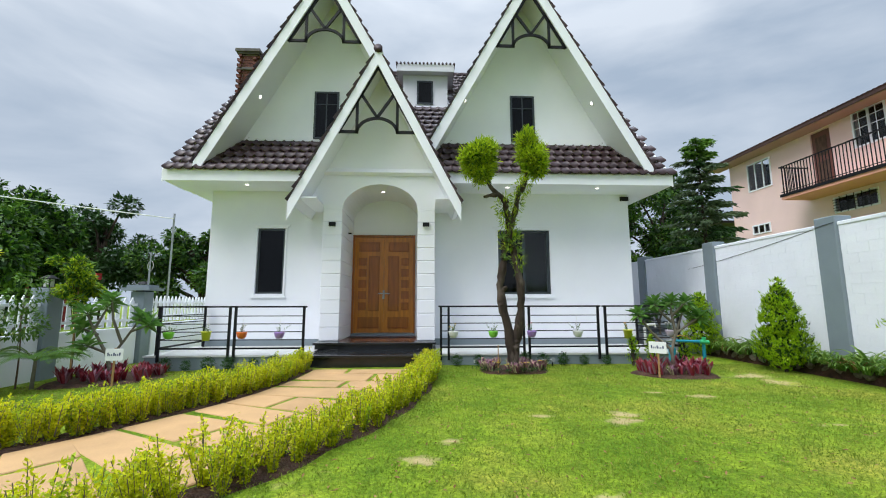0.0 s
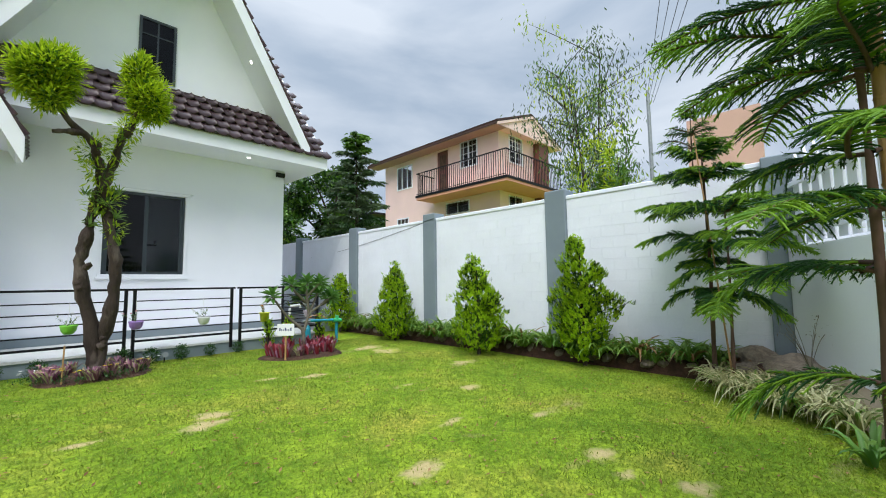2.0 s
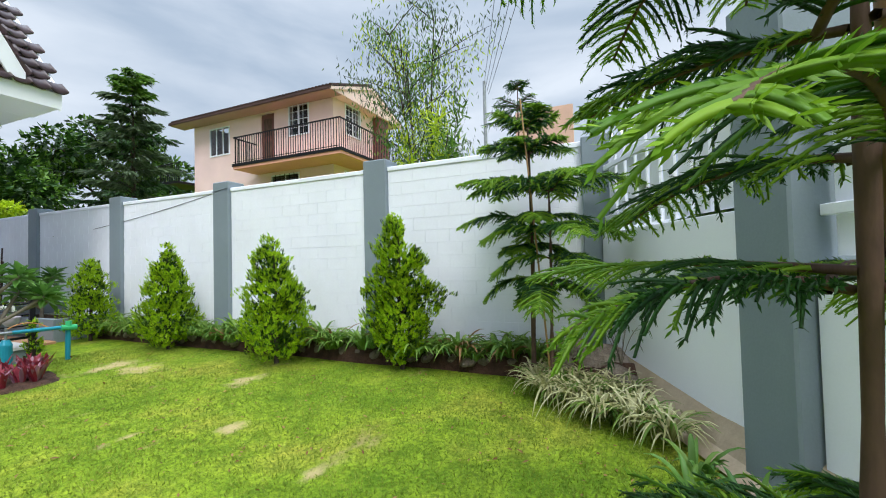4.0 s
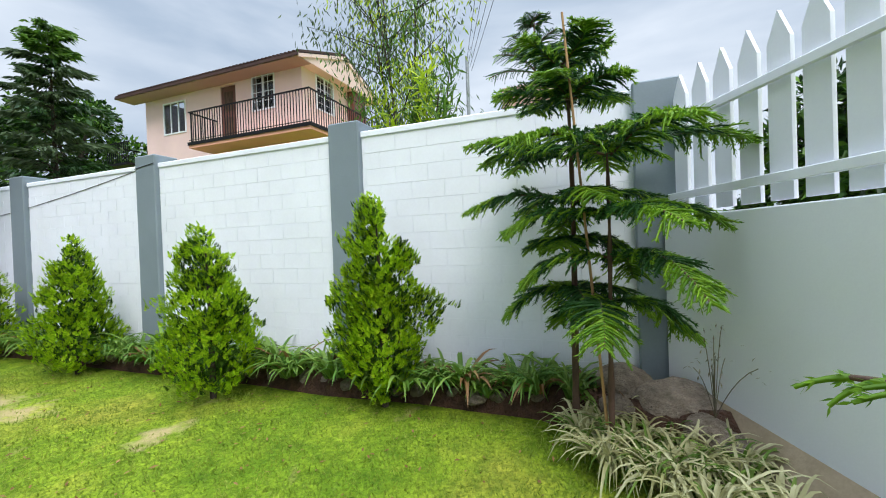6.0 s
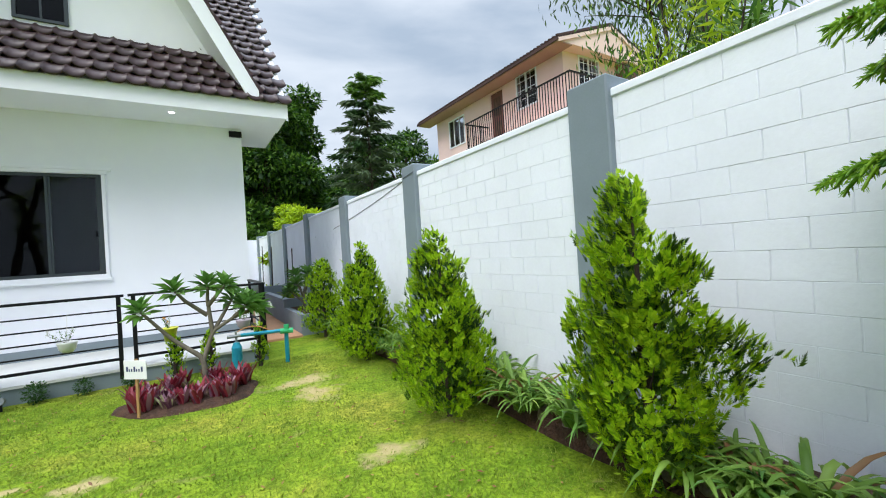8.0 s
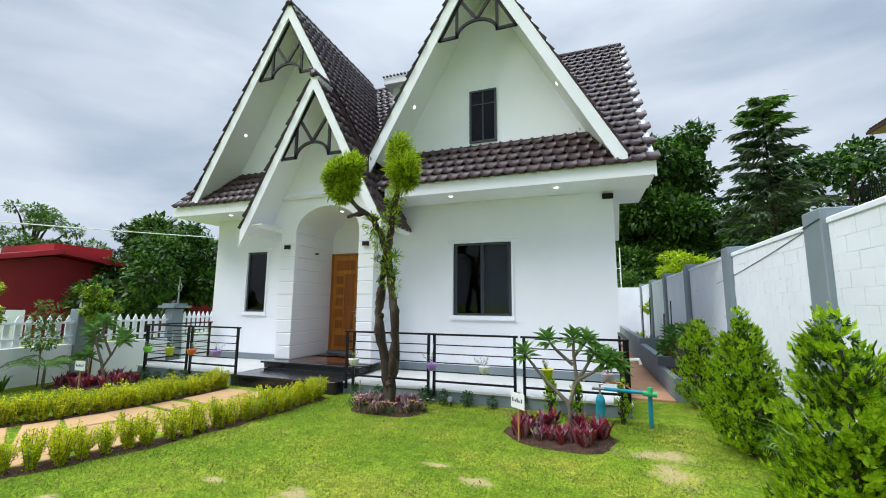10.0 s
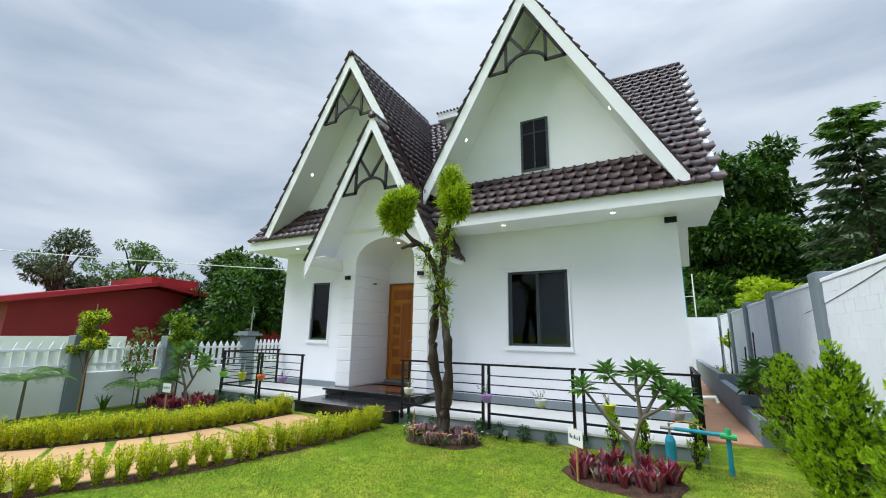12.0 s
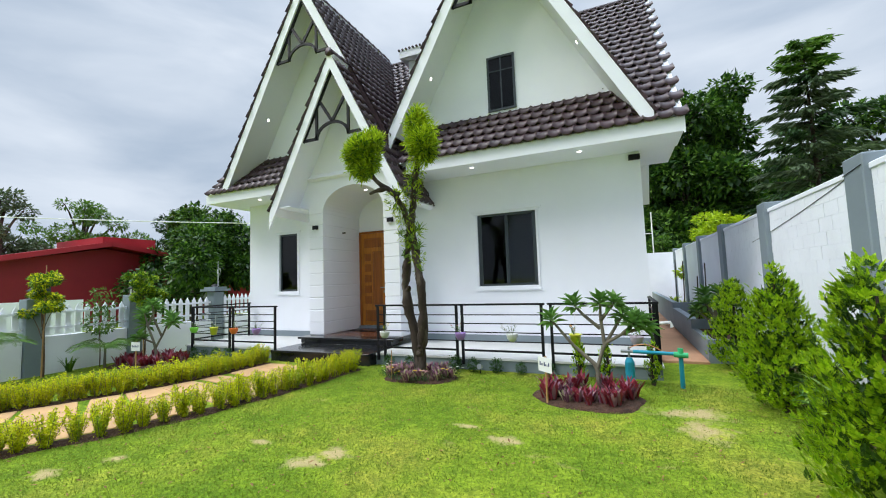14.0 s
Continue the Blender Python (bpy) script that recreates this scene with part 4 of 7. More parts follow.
def pine_branch(name, parent, root, way, length, droop, seed, twigs=40, twig_len=0.17, rise=0.12, fresh=0.3, thick=0.008):
    """A branch of a young star pine: a bowed stem with two rows of hanging needled twigs."""
    rng = np.random.default_rng(seed)
    g = Growth([BARK_R, LEAF_PINE, LEAF_PINE_L])
    way = np.array([way[0], way[1], 0.0])
    way /= np.linalg.norm(way)
    sd = np.array([-way[1], way[0], 0.0])
    s = np.linspace(0, 1, 12)[:, None]
    root = np.asarray(root, float)
    pts = root + way * s * length + np.array([0, 0, 1.0]) * (np.sin(s * 2.6) * rise - droop * s ** 2) * length + sd * 0.04 * np.sin(s * 3 + seed)
    g.stem(pts, np.linspace(0.009, 0.004, 12), BARK_R, 5)
    tang = np.gradient(pts, axis=0)
    tang /= np.linalg.norm(tang, axis=1, keepdims=True)
    for i in range(twigs):
        t = 0.06 + 0.94 * i / (twigs - 1)
        k = t * 11
        a = min(int(k), 10)
        p = pts[a] + (pts[a + 1] - pts[a]) * (k - a)
        tg = tang[a]
        for sg in (-1, 1):
            L = twig_len * rng.uniform(0.75, 1.15) * (0.55 + 1.1 * t * (1 - t) * 2) * (1.0 if t < 0.92 else 0.55)
            d0 = tg * 0.6 + sd * sg * 0.85 + np.array([0, 0, 0.12]) + rng.normal(size=3) * 0.1
            d0 /= np.linalg.norm(d0)
            u = np.linspace(0, 1, 6)[:, None]
            tw = p + d0 * u * L + np.array([0, 0, -1.0]) * u ** 2 * L * rng.uniform(0.15, 0.6)
            is_f = t > 1 - fresh * 0.5
            mat = LEAF_PINE_L if is_f or rng.random() < fresh * 0.5 else LEAF_PINE
            g.stem(tw, np.linspace(thick * 0.55, thick * 0.28, 6), mat, 3)
            m = max(10, int(L / 0.0052))
            q = rng.uniform(0, 1, m)
            qa = np.minimum((q * 5).astype(int), 4)
            o = tw[qa] + (tw[qa + 1] - tw[qa]) * (q * 5 - qa)[:, None]
            dd = (tw[qa + 1] - tw[qa])
            dd /= np.linalg.norm(dd, axis=1, keepdims=True)
            ang = np.arange(m) * 2.4
            e1 = np.cross(dd, [0.2, 0.1, 0.97])
            e1 /= np.linalg.norm(e1, axis=1, keepdims=True) + 1e-6
            e2 = np.cross(dd, e1)
            rr = e1 * np.cos(ang)[:, None] + e2 * np.sin(ang)[:, None]
            g.leaves(o, dd * 1.0 + rr * 0.75, rr, thick * 1.9, thick * 0.42, mat, 0.1)
    return g.make(name, parent)


def star_pine(at, trunk, whorls, label, seed, stake=None, lean=(0, 0), open_side=0.0, **kw):
    """trunk: height and base radius. whorls: (z, branches, length, droop, turn)."""
    rng = np.random.default_rng(seed)
    t = thing("young_star_pine", at, label, "tree", "young pines in the garden")
    h, r = trunk
    g = Growth([BARK_R, LEAF_PINE_L, LEAF_PINE])
    zz = np.linspace(-0.15, h, 16)
    tp = np.stack([lean[0] * zz + 0.01 * np.sin(zz * 3), lean[1] * zz + 0.01 * np.cos(zz * 2.3), zz], 1)
    g.stem(tp, np.linspace(r, 0.007, 16) + 0.003 * np.sin(np.arange(16) * 2.1), BARK_R, 8)
    g.make("trunk", t, smooth=True)
    for z, n, L, dr, turn in whorls:
        base = np.array([lean[0] * z, lean[1] * z, z])
        for k in range(n):
            a = math.radians(turn + 360.0 * k / n + rng.uniform(-9, 9))
            if open_side and math.sin(a) > 0.3:
                L_ = min(L, open_side / math.sin(a)) if z < 1.9 else L
            else:
                L_ = L
            pine_branch("branch", t, base, (math.cos(a), math.sin(a)), L_ * rng.uniform(0.85, 1.1), dr, seed * 100 + int(z * 10) + k, **kw)
    if stake:
        (x0, y0, z0), (x1, y1, z1), sr = stake
        st = thing("bamboo_stake", at, "tan bamboo stake beside a young pine", "garden stake")
        a_, b_ = np.array([x0, y0, z0]), np.array([x1, y1, z1])
        g = Growth([BAMBOO])
        g.stem([a_ + (b_ - a_) * i / 12 for i in range(13)], np.linspace(sr, sr * 0.72, 13), BAMBOO, 10)
        g.make("culm", st, smooth=True)
        for i in range(1, 12):
            p, r_ = a_ + (b_ - a_) * (i + 0.25 * math.sin(i * 2.2)) / 12, sr * (1 - 0.28 * i / 12)
            g = Growth([BAMBOO])
            g.stem([p - [0, 0, 0.008], p, p + [0, 0, 0.008]], [r_ * 0.98, r_ * 1.13, r_ * 0.98], BAMBOO, 10)
            g.make("node_ring", st, smooth=True)
    return t


def strap_clump(name, at, n, length, width, mats, label, seed, spread=1.0, cat="plant", group="", arch=0.9, seg=6):
    """A clump of arching strap leaves."""
    rng = np.random.default_rng(seed)
    g = Growth(mats)
    for i in range(n):
        a, L, w = rng.uniform(0, 6.28), length * rng.uniform(0.6, 1.15), width * rng.uniform(0.8, 1.2)
        out = np.array([math.cos(a), math.sin(a), 0]) * rng.uniform(0.35, 1.0) * spread
        s = np.linspace(0, 1, seg)[:, None]
        st = np.array([math.cos(a + 1), math.sin(a + 1), 0]) * 0.04 * rng.uniform(0, 1)
        k = arch * rng.uniform(0.7, 1.3)
        p = st + out * L * s * 0.8 + np.array([0, 0, 1.0]) * L * (s * 1.0 - k * s ** 2 * 0.9)
        sd = np.array([-math.sin(a), math.cos(a), 0]) * w
        wd = np.array([0.6, 1.0, 1.0, 0.85, 0.55, 0.04])[:, None] if seg == 6 else np.linspace(1, 0.05, seg)[:, None]
        up = np.array([0, 0, w * 0.35])
        v = np.stack([p - sd * wd * 0.5 + up * wd, p, p + sd * wd * 0.5 + up * wd], 1).reshape(-1, 3)
        f = []
        for j in range(seg - 1):
            for q in (0, 1):
                f.append((j * 3 + q, j * 3 + q + 1, (j + 1) * 3 + q + 1, (j + 1) * 3 + q))
        g.add(v, f, mats[rng.integers(len(mats))])
    ob = g.make(name, None, label, "", cat)
    ob.matrix_basis = pose(*at)
    if group:
        ob["group"] = group
    return ob


def plumeria(at, limbs, label, seed, leaf=0.2, twist=0):
    """A frangipani: forked smooth limbs, each tip with a rosette of long leaves."""
    rng = np.random.default_rng(seed)
    t = thing("frangipani_tree", at, label, "tree", "", "", twist)
    g = Growth([BARK_G])
    tips = []
    for pts in limbs:
        pts = np.asarray(pts, float)
        m = len(pts) * 3
        xs = np.linspace(0, len(pts) - 1, m)
        sm = np.stack([np.interp(xs, range(len(pts)), pts[:, c]) for c in range(3)], 1)
        r0 = 0.034 if pts[0][2] < 0.05 else 0.024
        g.stem(sm, np.linspace(r0, 0.014, m), BARK_G, 7)
        tips.append((pts[-1], pts[-1] - pts[-2]))
    g.make("trunk", t, smooth=True)
    for p, d in tips:
        d = d / np.linalg.norm(d)
        d = d * 0.5 + np.array([0, 0, 0.5])
        n = 23
        g = Growth([LEAF_BROAD])
        a = np.arange(n) * 2.4
        e1 = np.cross(d, [0.9, 0.3, 0.1])
        e1 /= np.linalg.norm(e1)
        e2 = np.cross(d, e1)
        e2 /= np.linalg.norm(e2)
        rr = e1 * np.cos(a)[:, None] + e2 * np.sin(a)[:, None]
        el = np.linspace(-0.35, 1.3, n)[:, None]
        w = rr + d * el
        g.leaves(p + d * np.linspace(-0.05, 0.03, n)[:, None], w, np.array([[0, 0, 1.0]] * n) + rr * 0.2, leaf * rng.uniform(0.75, 1.15, n), leaf * 0.34, LEAF_BROAD, 0.12, 0.25)
        g.make("leaf_rosette", t)
    return t


def tree(name, at, h, r, lobes, n, leaf, mat, label, seed, trunk_r=0.15, dark=None, droop=0.25, limbs=7, cat="tree", bark=None, aspect=0.4, group=""):
    """Trunk, limbs to the lobes of the crown, and a crown of leaves."""
    rng = np.random.default_rng(seed)
    bark = bark or BARK
    t = thing(name, at, label, cat, group)
    g = Growth([bark])
    top = np.array([0.03 * h * rng.normal(), 0.03 * h * rng.normal(), h * 0.75])
    g.stem(curve_pts((0, 0, -0.4), top, 0, 8, (0.02 * h, 0.01 * h, 0)), np.linspace(trunk_r, trunk_r * 0.35, 8), bark, 8)
    for L in lobes[:limbs * 3]:
        z0 = min(L[2] * 0.6, h * 0.6)
        a = np.array([0, 0, 1.0]) * z0 + top * [1, 1, 0] * (z0 / (h * 0.75))
        g.stem(curve_pts(a, L[:3], 0.05 * h, 5), np.linspace(trunk_r * 0.4, trunk_r * 0.08, 5), bark, 5)
        for k in range(3):
            e = np.asarray(L[:3]) + rand_dirs(rng, 1)[0] * np.asarray(L[3:]) * 0.8
            g.stem(curve_pts(L[:3], e, 0.01, 4), np.linspace(trunk_r * 0.1, trunk_r * 0.03, 4), bark, 4)
    g.make("trunk", t, smooth=True)
    g = Growth([mat, dark or mat])
    leaf_cloud(g, rng, lobes, n, leaf, leaf * aspect, mat, 0.6, droop)
    # larger inner leaves, darker in most trees: crown shade put into their colour
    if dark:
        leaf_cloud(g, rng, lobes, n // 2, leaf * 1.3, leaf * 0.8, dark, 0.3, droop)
    g.make("crown", t)
    return t


def random_lobes(rng, n, box, rad, flat=0.75):
    """Lobes scattered in a box (x0, x1, y0, y1, z0, z1), smaller towards the top."""
    out = []
    for i in range(n):
        x, y, z = rng.uniform(box[0], box[1]), rng.uniform(box[2], box[3]), rng.uniform(box[4], box[5])
        k = 1 - 0.45 * abs((z - box[4]) / (box[5] - box[4]) - 0.35)
        q = 1 - 0.5 * max(0, (z - box[4]) / (box[5] - box[4]) - 0.3)
        cx, cy = (box[0] + box[1]) / 2, (box[2] + box[3]) / 2
        rr = rad * rng.uniform(0.7, 1.25) * k
        out.append((cx + (x - cx) * q, cy + (y - cy) * q, z, rr, rr, rr * flat))
    return out

# ---- garden: path hedges, beds, shrubs ----
PATH_LINE = [(0.08, 8.05), (0.06, 7.2), (-0.06, 6.2), (-0.36, 5.2), (-0.82, 4.3), (-1.45, 3.5), (-2.3, 2.75), (-3.4, 2.05), (-4.9, 1.3)]


def path_at(s):
    """Point and way on the path's middle, s metres from the steps."""
    for (x0, y0), (x1, y1) in zip(PATH_LINE, PATH_LINE[1:]):
        L = math.hypot(x1 - x0, y1 - y0)
        if s <= L or (x1, y1) == PATH_LINE[-1]:
            return Vector((x0 + (x1 - x0) * s / L, y0 + (y1 - y0) * s / L)), Vector(((x1 - x0) / L, (y1 - y0) / L))
        s -= L


def smooth_path(s):
    p = sum((path_at(max(0, s + d))[0] for d in (-0.5, -0.25, 0, 0.25, 0.5)), Vector((0, 0))) / 5
    q = sum((path_at(max(0, s + d + 0.05))[0] for d in (-0.5, -0.25, 0, 0.25, 0.5)), Vector((0, 0))) / 5
    return p, (q - p).normalized()


def hedge_shrub(seed):
    rng = np.random.default_rng(seed)
    g = Growth([BARK_G, LEAF_LIME, LEAF_TOPI])
    for k in range(13):
        a, l = rng.uniform(0, 6.28), rng.uniform(0.18, 0.36)
        e = np.array([math.cos(a) * 0.11 * rng.uniform(0.3, 1.2), math.sin(a) * 0.11 * rng.uniform(0.3, 1.2), l])
        pts = curve_pts((math.cos(a) * 0.02, math.sin(a) * 0.02, -0.02), e, 0.0, 5)
        g.stem(pts, 0.0022, BARK_G, 3)
        m = 66
        q = rng.uniform(0.12, 1.0, m)
        o = np.array([0, 0, -0.02]) + (e - np.array([0, 0, -0.02])) * q[:, None] + rng.normal(size=(m, 3)) * 0.012
        w = rand_dirs(rng, m) + np.array([0, 0, 0.55])
        g.leaves(o, w, rand_dirs(rng, m) + [0, 0, 1.0], 0.028 * rng.uniform(0.7, 1.3, m), 0.014, LEAF_LIME if q.mean() > 0 and rng.random() < 0.85 else LEAF_TOPI, 0.12)
    ob = g.make("hedge_shrub", None, "small lime-green duranta shrub in the hedge along the path", "", "shrub")
    ob["group"] = "hedge shrubs along the path"
    return ob


kinds = [hedge_shrub(s) for s in range(6)]
first_use = set()
rng = np.random.default_rng(5)
for side, s0, s1 in ((1, 0.12, 8.6), (-1, 0.12, 9.2)):
    s = s0
    while s < s1:
        p, d = smooth_path(s)
        nrm = Vector((d.y, -d.x)) * -side
        for row in (0, 1):
            q = p + nrm * (0.99 + 0.14 * row + rng.uniform(-0.03, 0.03))
            k = int(rng.integers(6))
            m = pose(q.x, q.y, ground_z(q.x, q.y), rng.uniform(-5, 5), rng.uniform(-5, 5), rng.uniform(0, 360))
            if k not in first_use:
                kinds[k].matrix_basis = m
                first_use.add(k)
            else:
                c = copy_thing(kinds[k], m @ Matrix.Scale(1.0, 4))
                sc = rng.uniform(0.8, 1.15)
                c.scale = (sc, sc, sc)
        s += 0.155
# soil strips under the hedges
for side in (1, -1):
    vs, fs = [], []
    for i in range(48):
        p, d = smooth_path(0.02 + i * 0.2)
        nrm = Vector((d.y, -d.x)) * -side
        wob = 0.03 * math.sin(i * 1.7)
        for j, (off, z) in enumerate(((0.89, -0.02), (0.93, 0.012), (1.05, 0.03), (1.17 + wob, 0.012), (1.22 + wob, -0.02))):
            q = p + nrm * off
            vs.append((q.x, q.y, ground_z(q.x, q.y) + z))
    for i in range(47):
        for j in range(4):
            fs.append((i * 5 + j, i * 5 + j + 1, (i + 1) * 5 + j + 1, (i + 1) * 5 + j))
    mesh_from("hedge_soil", vs, fs, SOIL, None, "structure", "", True)


def soil_bed(at, rx, ry, h=0.05, mat=SOIL, name="soil_bed"):
    vs, fs, n = [], [], 22
    for j, (k, z) in enumerate(((1.0, -0.01), (0.9, 0.5), (0.6, 0.9), (0.02, 1.0))):
        for i in range(n):
            a = 2 * math.pi * i / n
            w = 1 + 0.07 * math.sin(a * 3 + at[0]) + 0.05 * math.sin(a * 5)
            vs.append((at[0] + math.cos(a) * rx * k * w, at[1] + math.sin(a) * ry * k * w, at[2] + (z * h if z > 0 else -0.02)))
    for j in range(3):
        for i in range(n):
            fs.append((j * n + i, j * n + (i + 1) % n, (j + 1) * n + (i + 1) % n, (j + 1) * n + i))
    return mesh_from(name, vs, fs, mat, None, "structure", "", True)


def rosette(name, mats, n, length, width, label, seed, group, cat="plant", spread=0.7, arch=0.35):
    return strap_clump(name, (0, 0, 0), n, length, width, mats, label, seed, spread, cat, group, arch)


def scatter(proto, spots, seed, first=True, smin=0.85, smax=1.15):
    rng = np.random.default_rng(seed)
    for i, (x, y, z) in enumerate(spots):
        sc = rng.uniform(smin, smax)
        m = pose(x, y, z, 0, 0, rng.uniform(0, 360))
        if i == 0 and first:
            proto.matrix_basis = m
        else:
            c = copy_thing(proto, m)
            c.scale = (sc, sc, sc)


def ring_spots(cx, cy, z, rx, ry, n, seed, inner=0.35):
    rng = np.random.default_rng(seed)
    out = []
    for i in range(n):
        a, k = i * 2.4 + rng.uniform(-0.3, 0.3), inner + (0.9 - inner) * math.sqrt((i + 0.5) / n)
        out.append((cx + math.cos(a) * rx * k, cy + math.sin(a) * ry * k, z))
    return out


BED1, BED2, BED3 = (2.50, 7.66, LAWN_Z), (4.98, 7.15, LAWN_Z), (-3.9, 7.6, ground_z(-3.9, 7.6))
soil_bed(BED1, 0.60, 0.45)
soil_bed(BED2, 0.66, 0.48, 0.06)
soil_bed(BED3, 0.85, 0.7, 0.06)
rho = rosette("rhoeo_plant", [LEAF_PURPLE, LEAF_PURPLE, LEAF_VAR], 30, 0.19, 0.028, "purple and cream striped rhoeo plant in the bed", 3, "purple plants in the beds")
scatter(rho, ring_spots(*BED1[:2], LAWN_Z + 0.03, 0.6, 0.45, 24, 7) + ring_spots(*BED2[:2], LAWN_Z + 0.03, 0.5, 0.4, 10, 8), 1)
cord = rosette("cordyline_plant", [LEAF_RED, LEAF_RED, LEAF_PURPLE], 20, 0.23, 0.035, "red-leaved cordyline plant in the bed", 4, "red plants in the beds", spread=0.6)
scatter(cord, ring_spots(*BED2[:2], LAWN_Z + 0.04, 0.62, 0.44, 26, 9) + ring_spots(BED3[0], BED3[1], BED3[2] + 0.04, 0.8, 0.62, 30, 10), 2)


def flower_plant(seed, petal, label):
    rng = np.random.default_rng(seed)
    g = Growth([LEAF_BUSH, petal])
    m = 60
    o = rng.normal(size=(m, 3)) * [0.05, 0.05, 0.02] + [0, 0, 0.05]
    g.leaves(o, rand_dirs(rng, m) + [0, 0, 0.5], [[0, 0, 1.0]] * m, 0.035, 0.014, LEAF_BUSH)
    for k in range(3):
        c = np.array([rng.normal() * 0.05, rng.normal() * 0.05, 0.13 + rng.uniform(0, 0.04)])
        g.stem([(c[0] * 0.5, c[1] * 0.5, 0.03), c], 0.0015, LEAF_BUSH, 3)
        a = np.linspace(0, 6.28, 9)[:-1]
        g.leaves(np.tile(c, (8, 1)), np.stack([np.cos(a), np.sin(a), a * 0 + 0.25], 1), [[0, 0, 1.0]] * 8, 0.026, 0.016, petal)
    ob = g.make("flower_plant", None, label, "", "flower")
    ob["group"] = "flowers in the beds"
    return ob


scatter(flower_plant(1, PETAL_Y, "small plant with yellow flowers in the bed"), [(2.62, 7.28, LAWN_Z + 0.02), (2.2, 7.33, LAWN_Z + 0.02), (2.35, 7.25, LAWN_Z + 0.02), (2.95, 7.5, LAWN_Z + 0.02)], 3)
scatter(flower_plant(2, PETAL_P, "small plant with pink flowers in the bed"), [(2.02, 7.45, LAWN_Z + 0.02), (2.1, 7.6, LAWN_Z + 0.02), (2.75, 7.32, LAWN_Z + 0.02)], 4)
scatter(flower_plant(3, PETAL_W, "small plant with white flowers in the bed"), [(2.0, 7.75, LAWN_Z + 0.02), (3.05, 7.7, LAWN_Z + 0.02), (1.9, 7.62, LAWN_Z + 0.02)], 5)


def box_bush(seed):
    rng = np.random.default_rng(seed)
    g = Growth([LEAF_BUSH])
    leaf_cloud(g, rng, [(0, 0, 0.11, 0.1, 0.1, 0.11)], 420, 0.03, 0.016, LEAF_BUSH, 0.4, 0.0)
    g.stem([(0, 0, -0.02), (0, 0, 0.1)], 0.006, LEAF_BUSH, 5)
    ob = g.make("box_bush", None, "small round dark green bush at the foot of the patio", "", "shrub")
    ob["group"] = "small bushes at the patio"
    return ob


scatter(box_bush(1), [(1.62, 8.18, LAWN_Z), (2.02, 8.2, LAWN_Z), (2.85, 8.2, LAWN_Z), (3.18, 8.18, LAWN_Z), (3.55, 8.2, LAWN_Z), (3.94, 8.2, LAWN_Z), (4.36, 8.2, LAWN_Z),
                      (-3.45, 8.18, -0.13), (-3.1, 8.18, -0.12), (-2.72, 8.18, -0.11), (-2.38, 8.18, -0.1), (-1.95, 8.18, -0.09), (-1.6, 8.18, -0.08)], 6)

thuja("thuja_shrub", (7.00, 3.50, -0.05), 1.70, 0.36, "tall ragged arborvitae shrub with bare inner twigs beside the wall", 11,
      [(0, 0, 0.42, 0.26, 0.27, 0.42), (-0.05, 0.17, 0.70, 0.17, 0.19, 0.45), (0.0, 0.11, 1.12, 0.17, 0.18, 0.36), (0.02, 0.09, 1.48, 0.10, 0.12, 0.18), (0.0, -0.14, 0.92, 0.13, 0.14, 0.32), (0.05, -0.33, 0.72, 0.11, 0.13, 0.2), (0, -0.16, 1.18, 0.09, 0.10, 0.13)], 2300)
thuja("thuja_shrub", (6.74, 5.06, -0.05), 1.52, 0.38, "bushy conical arborvitae shrub beside the wall", 12,
      [(0, 0, 0.36, 0.38, 0.38, 0.36), (0.0, 0.05, 0.75, 0.31, 0.30, 0.38), (0.0, 0.08, 1.12, 0.2, 0.2, 0.26), (0.0, 0.08, 1.33, 0.11, 0.11, 0.16), (0, -0.24, 0.7, 0.16, 0.16, 0.22)], 2000)
thuja("thuja_shrub", (6.88, 7.26, -0.06), 1.52, 0.38, "bright green conical arborvitae shrub beside the wall", 13,
      [(0, 0, 0.38, 0.38, 0.36, 0.38), (0.0, 0, 0.78, 0.30, 0.28, 0.36), (0.0, 0.02, 1.12, 0.18, 0.18, 0.26), (0.0, 0, 1.33, 0.09, 0.09, 0.16)], 1800)
thuja("thuja_shrub", (6.92, 9.3, -0.06), 1.30, 0.33, "rounded arborvitae shrub beside the grey planter", 14,
      [(0, 0, 0.4, 0.33, 0.33, 0.4), (0.0, 0, 0.8, 0.27, 0.27, 0.35), (0.0, 0.0, 1.1, 0.14, 0.14, 0.2)], 1400)
for i, (x, y, h) in enumerate(((4.79, 8.1, 0.56), (5.17, 8.1, 0.50), (5.72, 8.05, 0.56), (5.96, 8.02, 0.52))):
    if i != 3:
        thuja("young_thuja", (x, y, LAWN_Z), h + 0.02, 0.09, "tiny upright arborvitae at the foot of the patio", 20 + i, [(0, 0, 0.24, 0.085, 0.085, 0.24), (0, 0, 0.42, 0.05, 0.05, 0.13)], 150, "young thujas at the patio")
plumeria((6.95, 10.9, 0.2), [[(0, 0, 0), (0, 0, 0.35), (-0.15, -0.1, 0.6)], [(0, 0, 0.3), (0.15, 0.1, 0.7)], [(0, 0, 0.3), (-0.1, 0.2, 0.75)], [(0, 0, 0.4), (0.05, -0.25, 0.8)], [(0, 0, 0.2), (-0.25, 0.1, 0.45)]], "leafy young frangipani growing in the grey planter", 31, 0.24)

# the pollarded tree in front of the house
t = thing("pollarded_tree", (2.46, 7.66, LAWN_Z), "twin-stemmed pollarded tree with two lime-green leaf heads", "tree")
g = Growth([BARK])


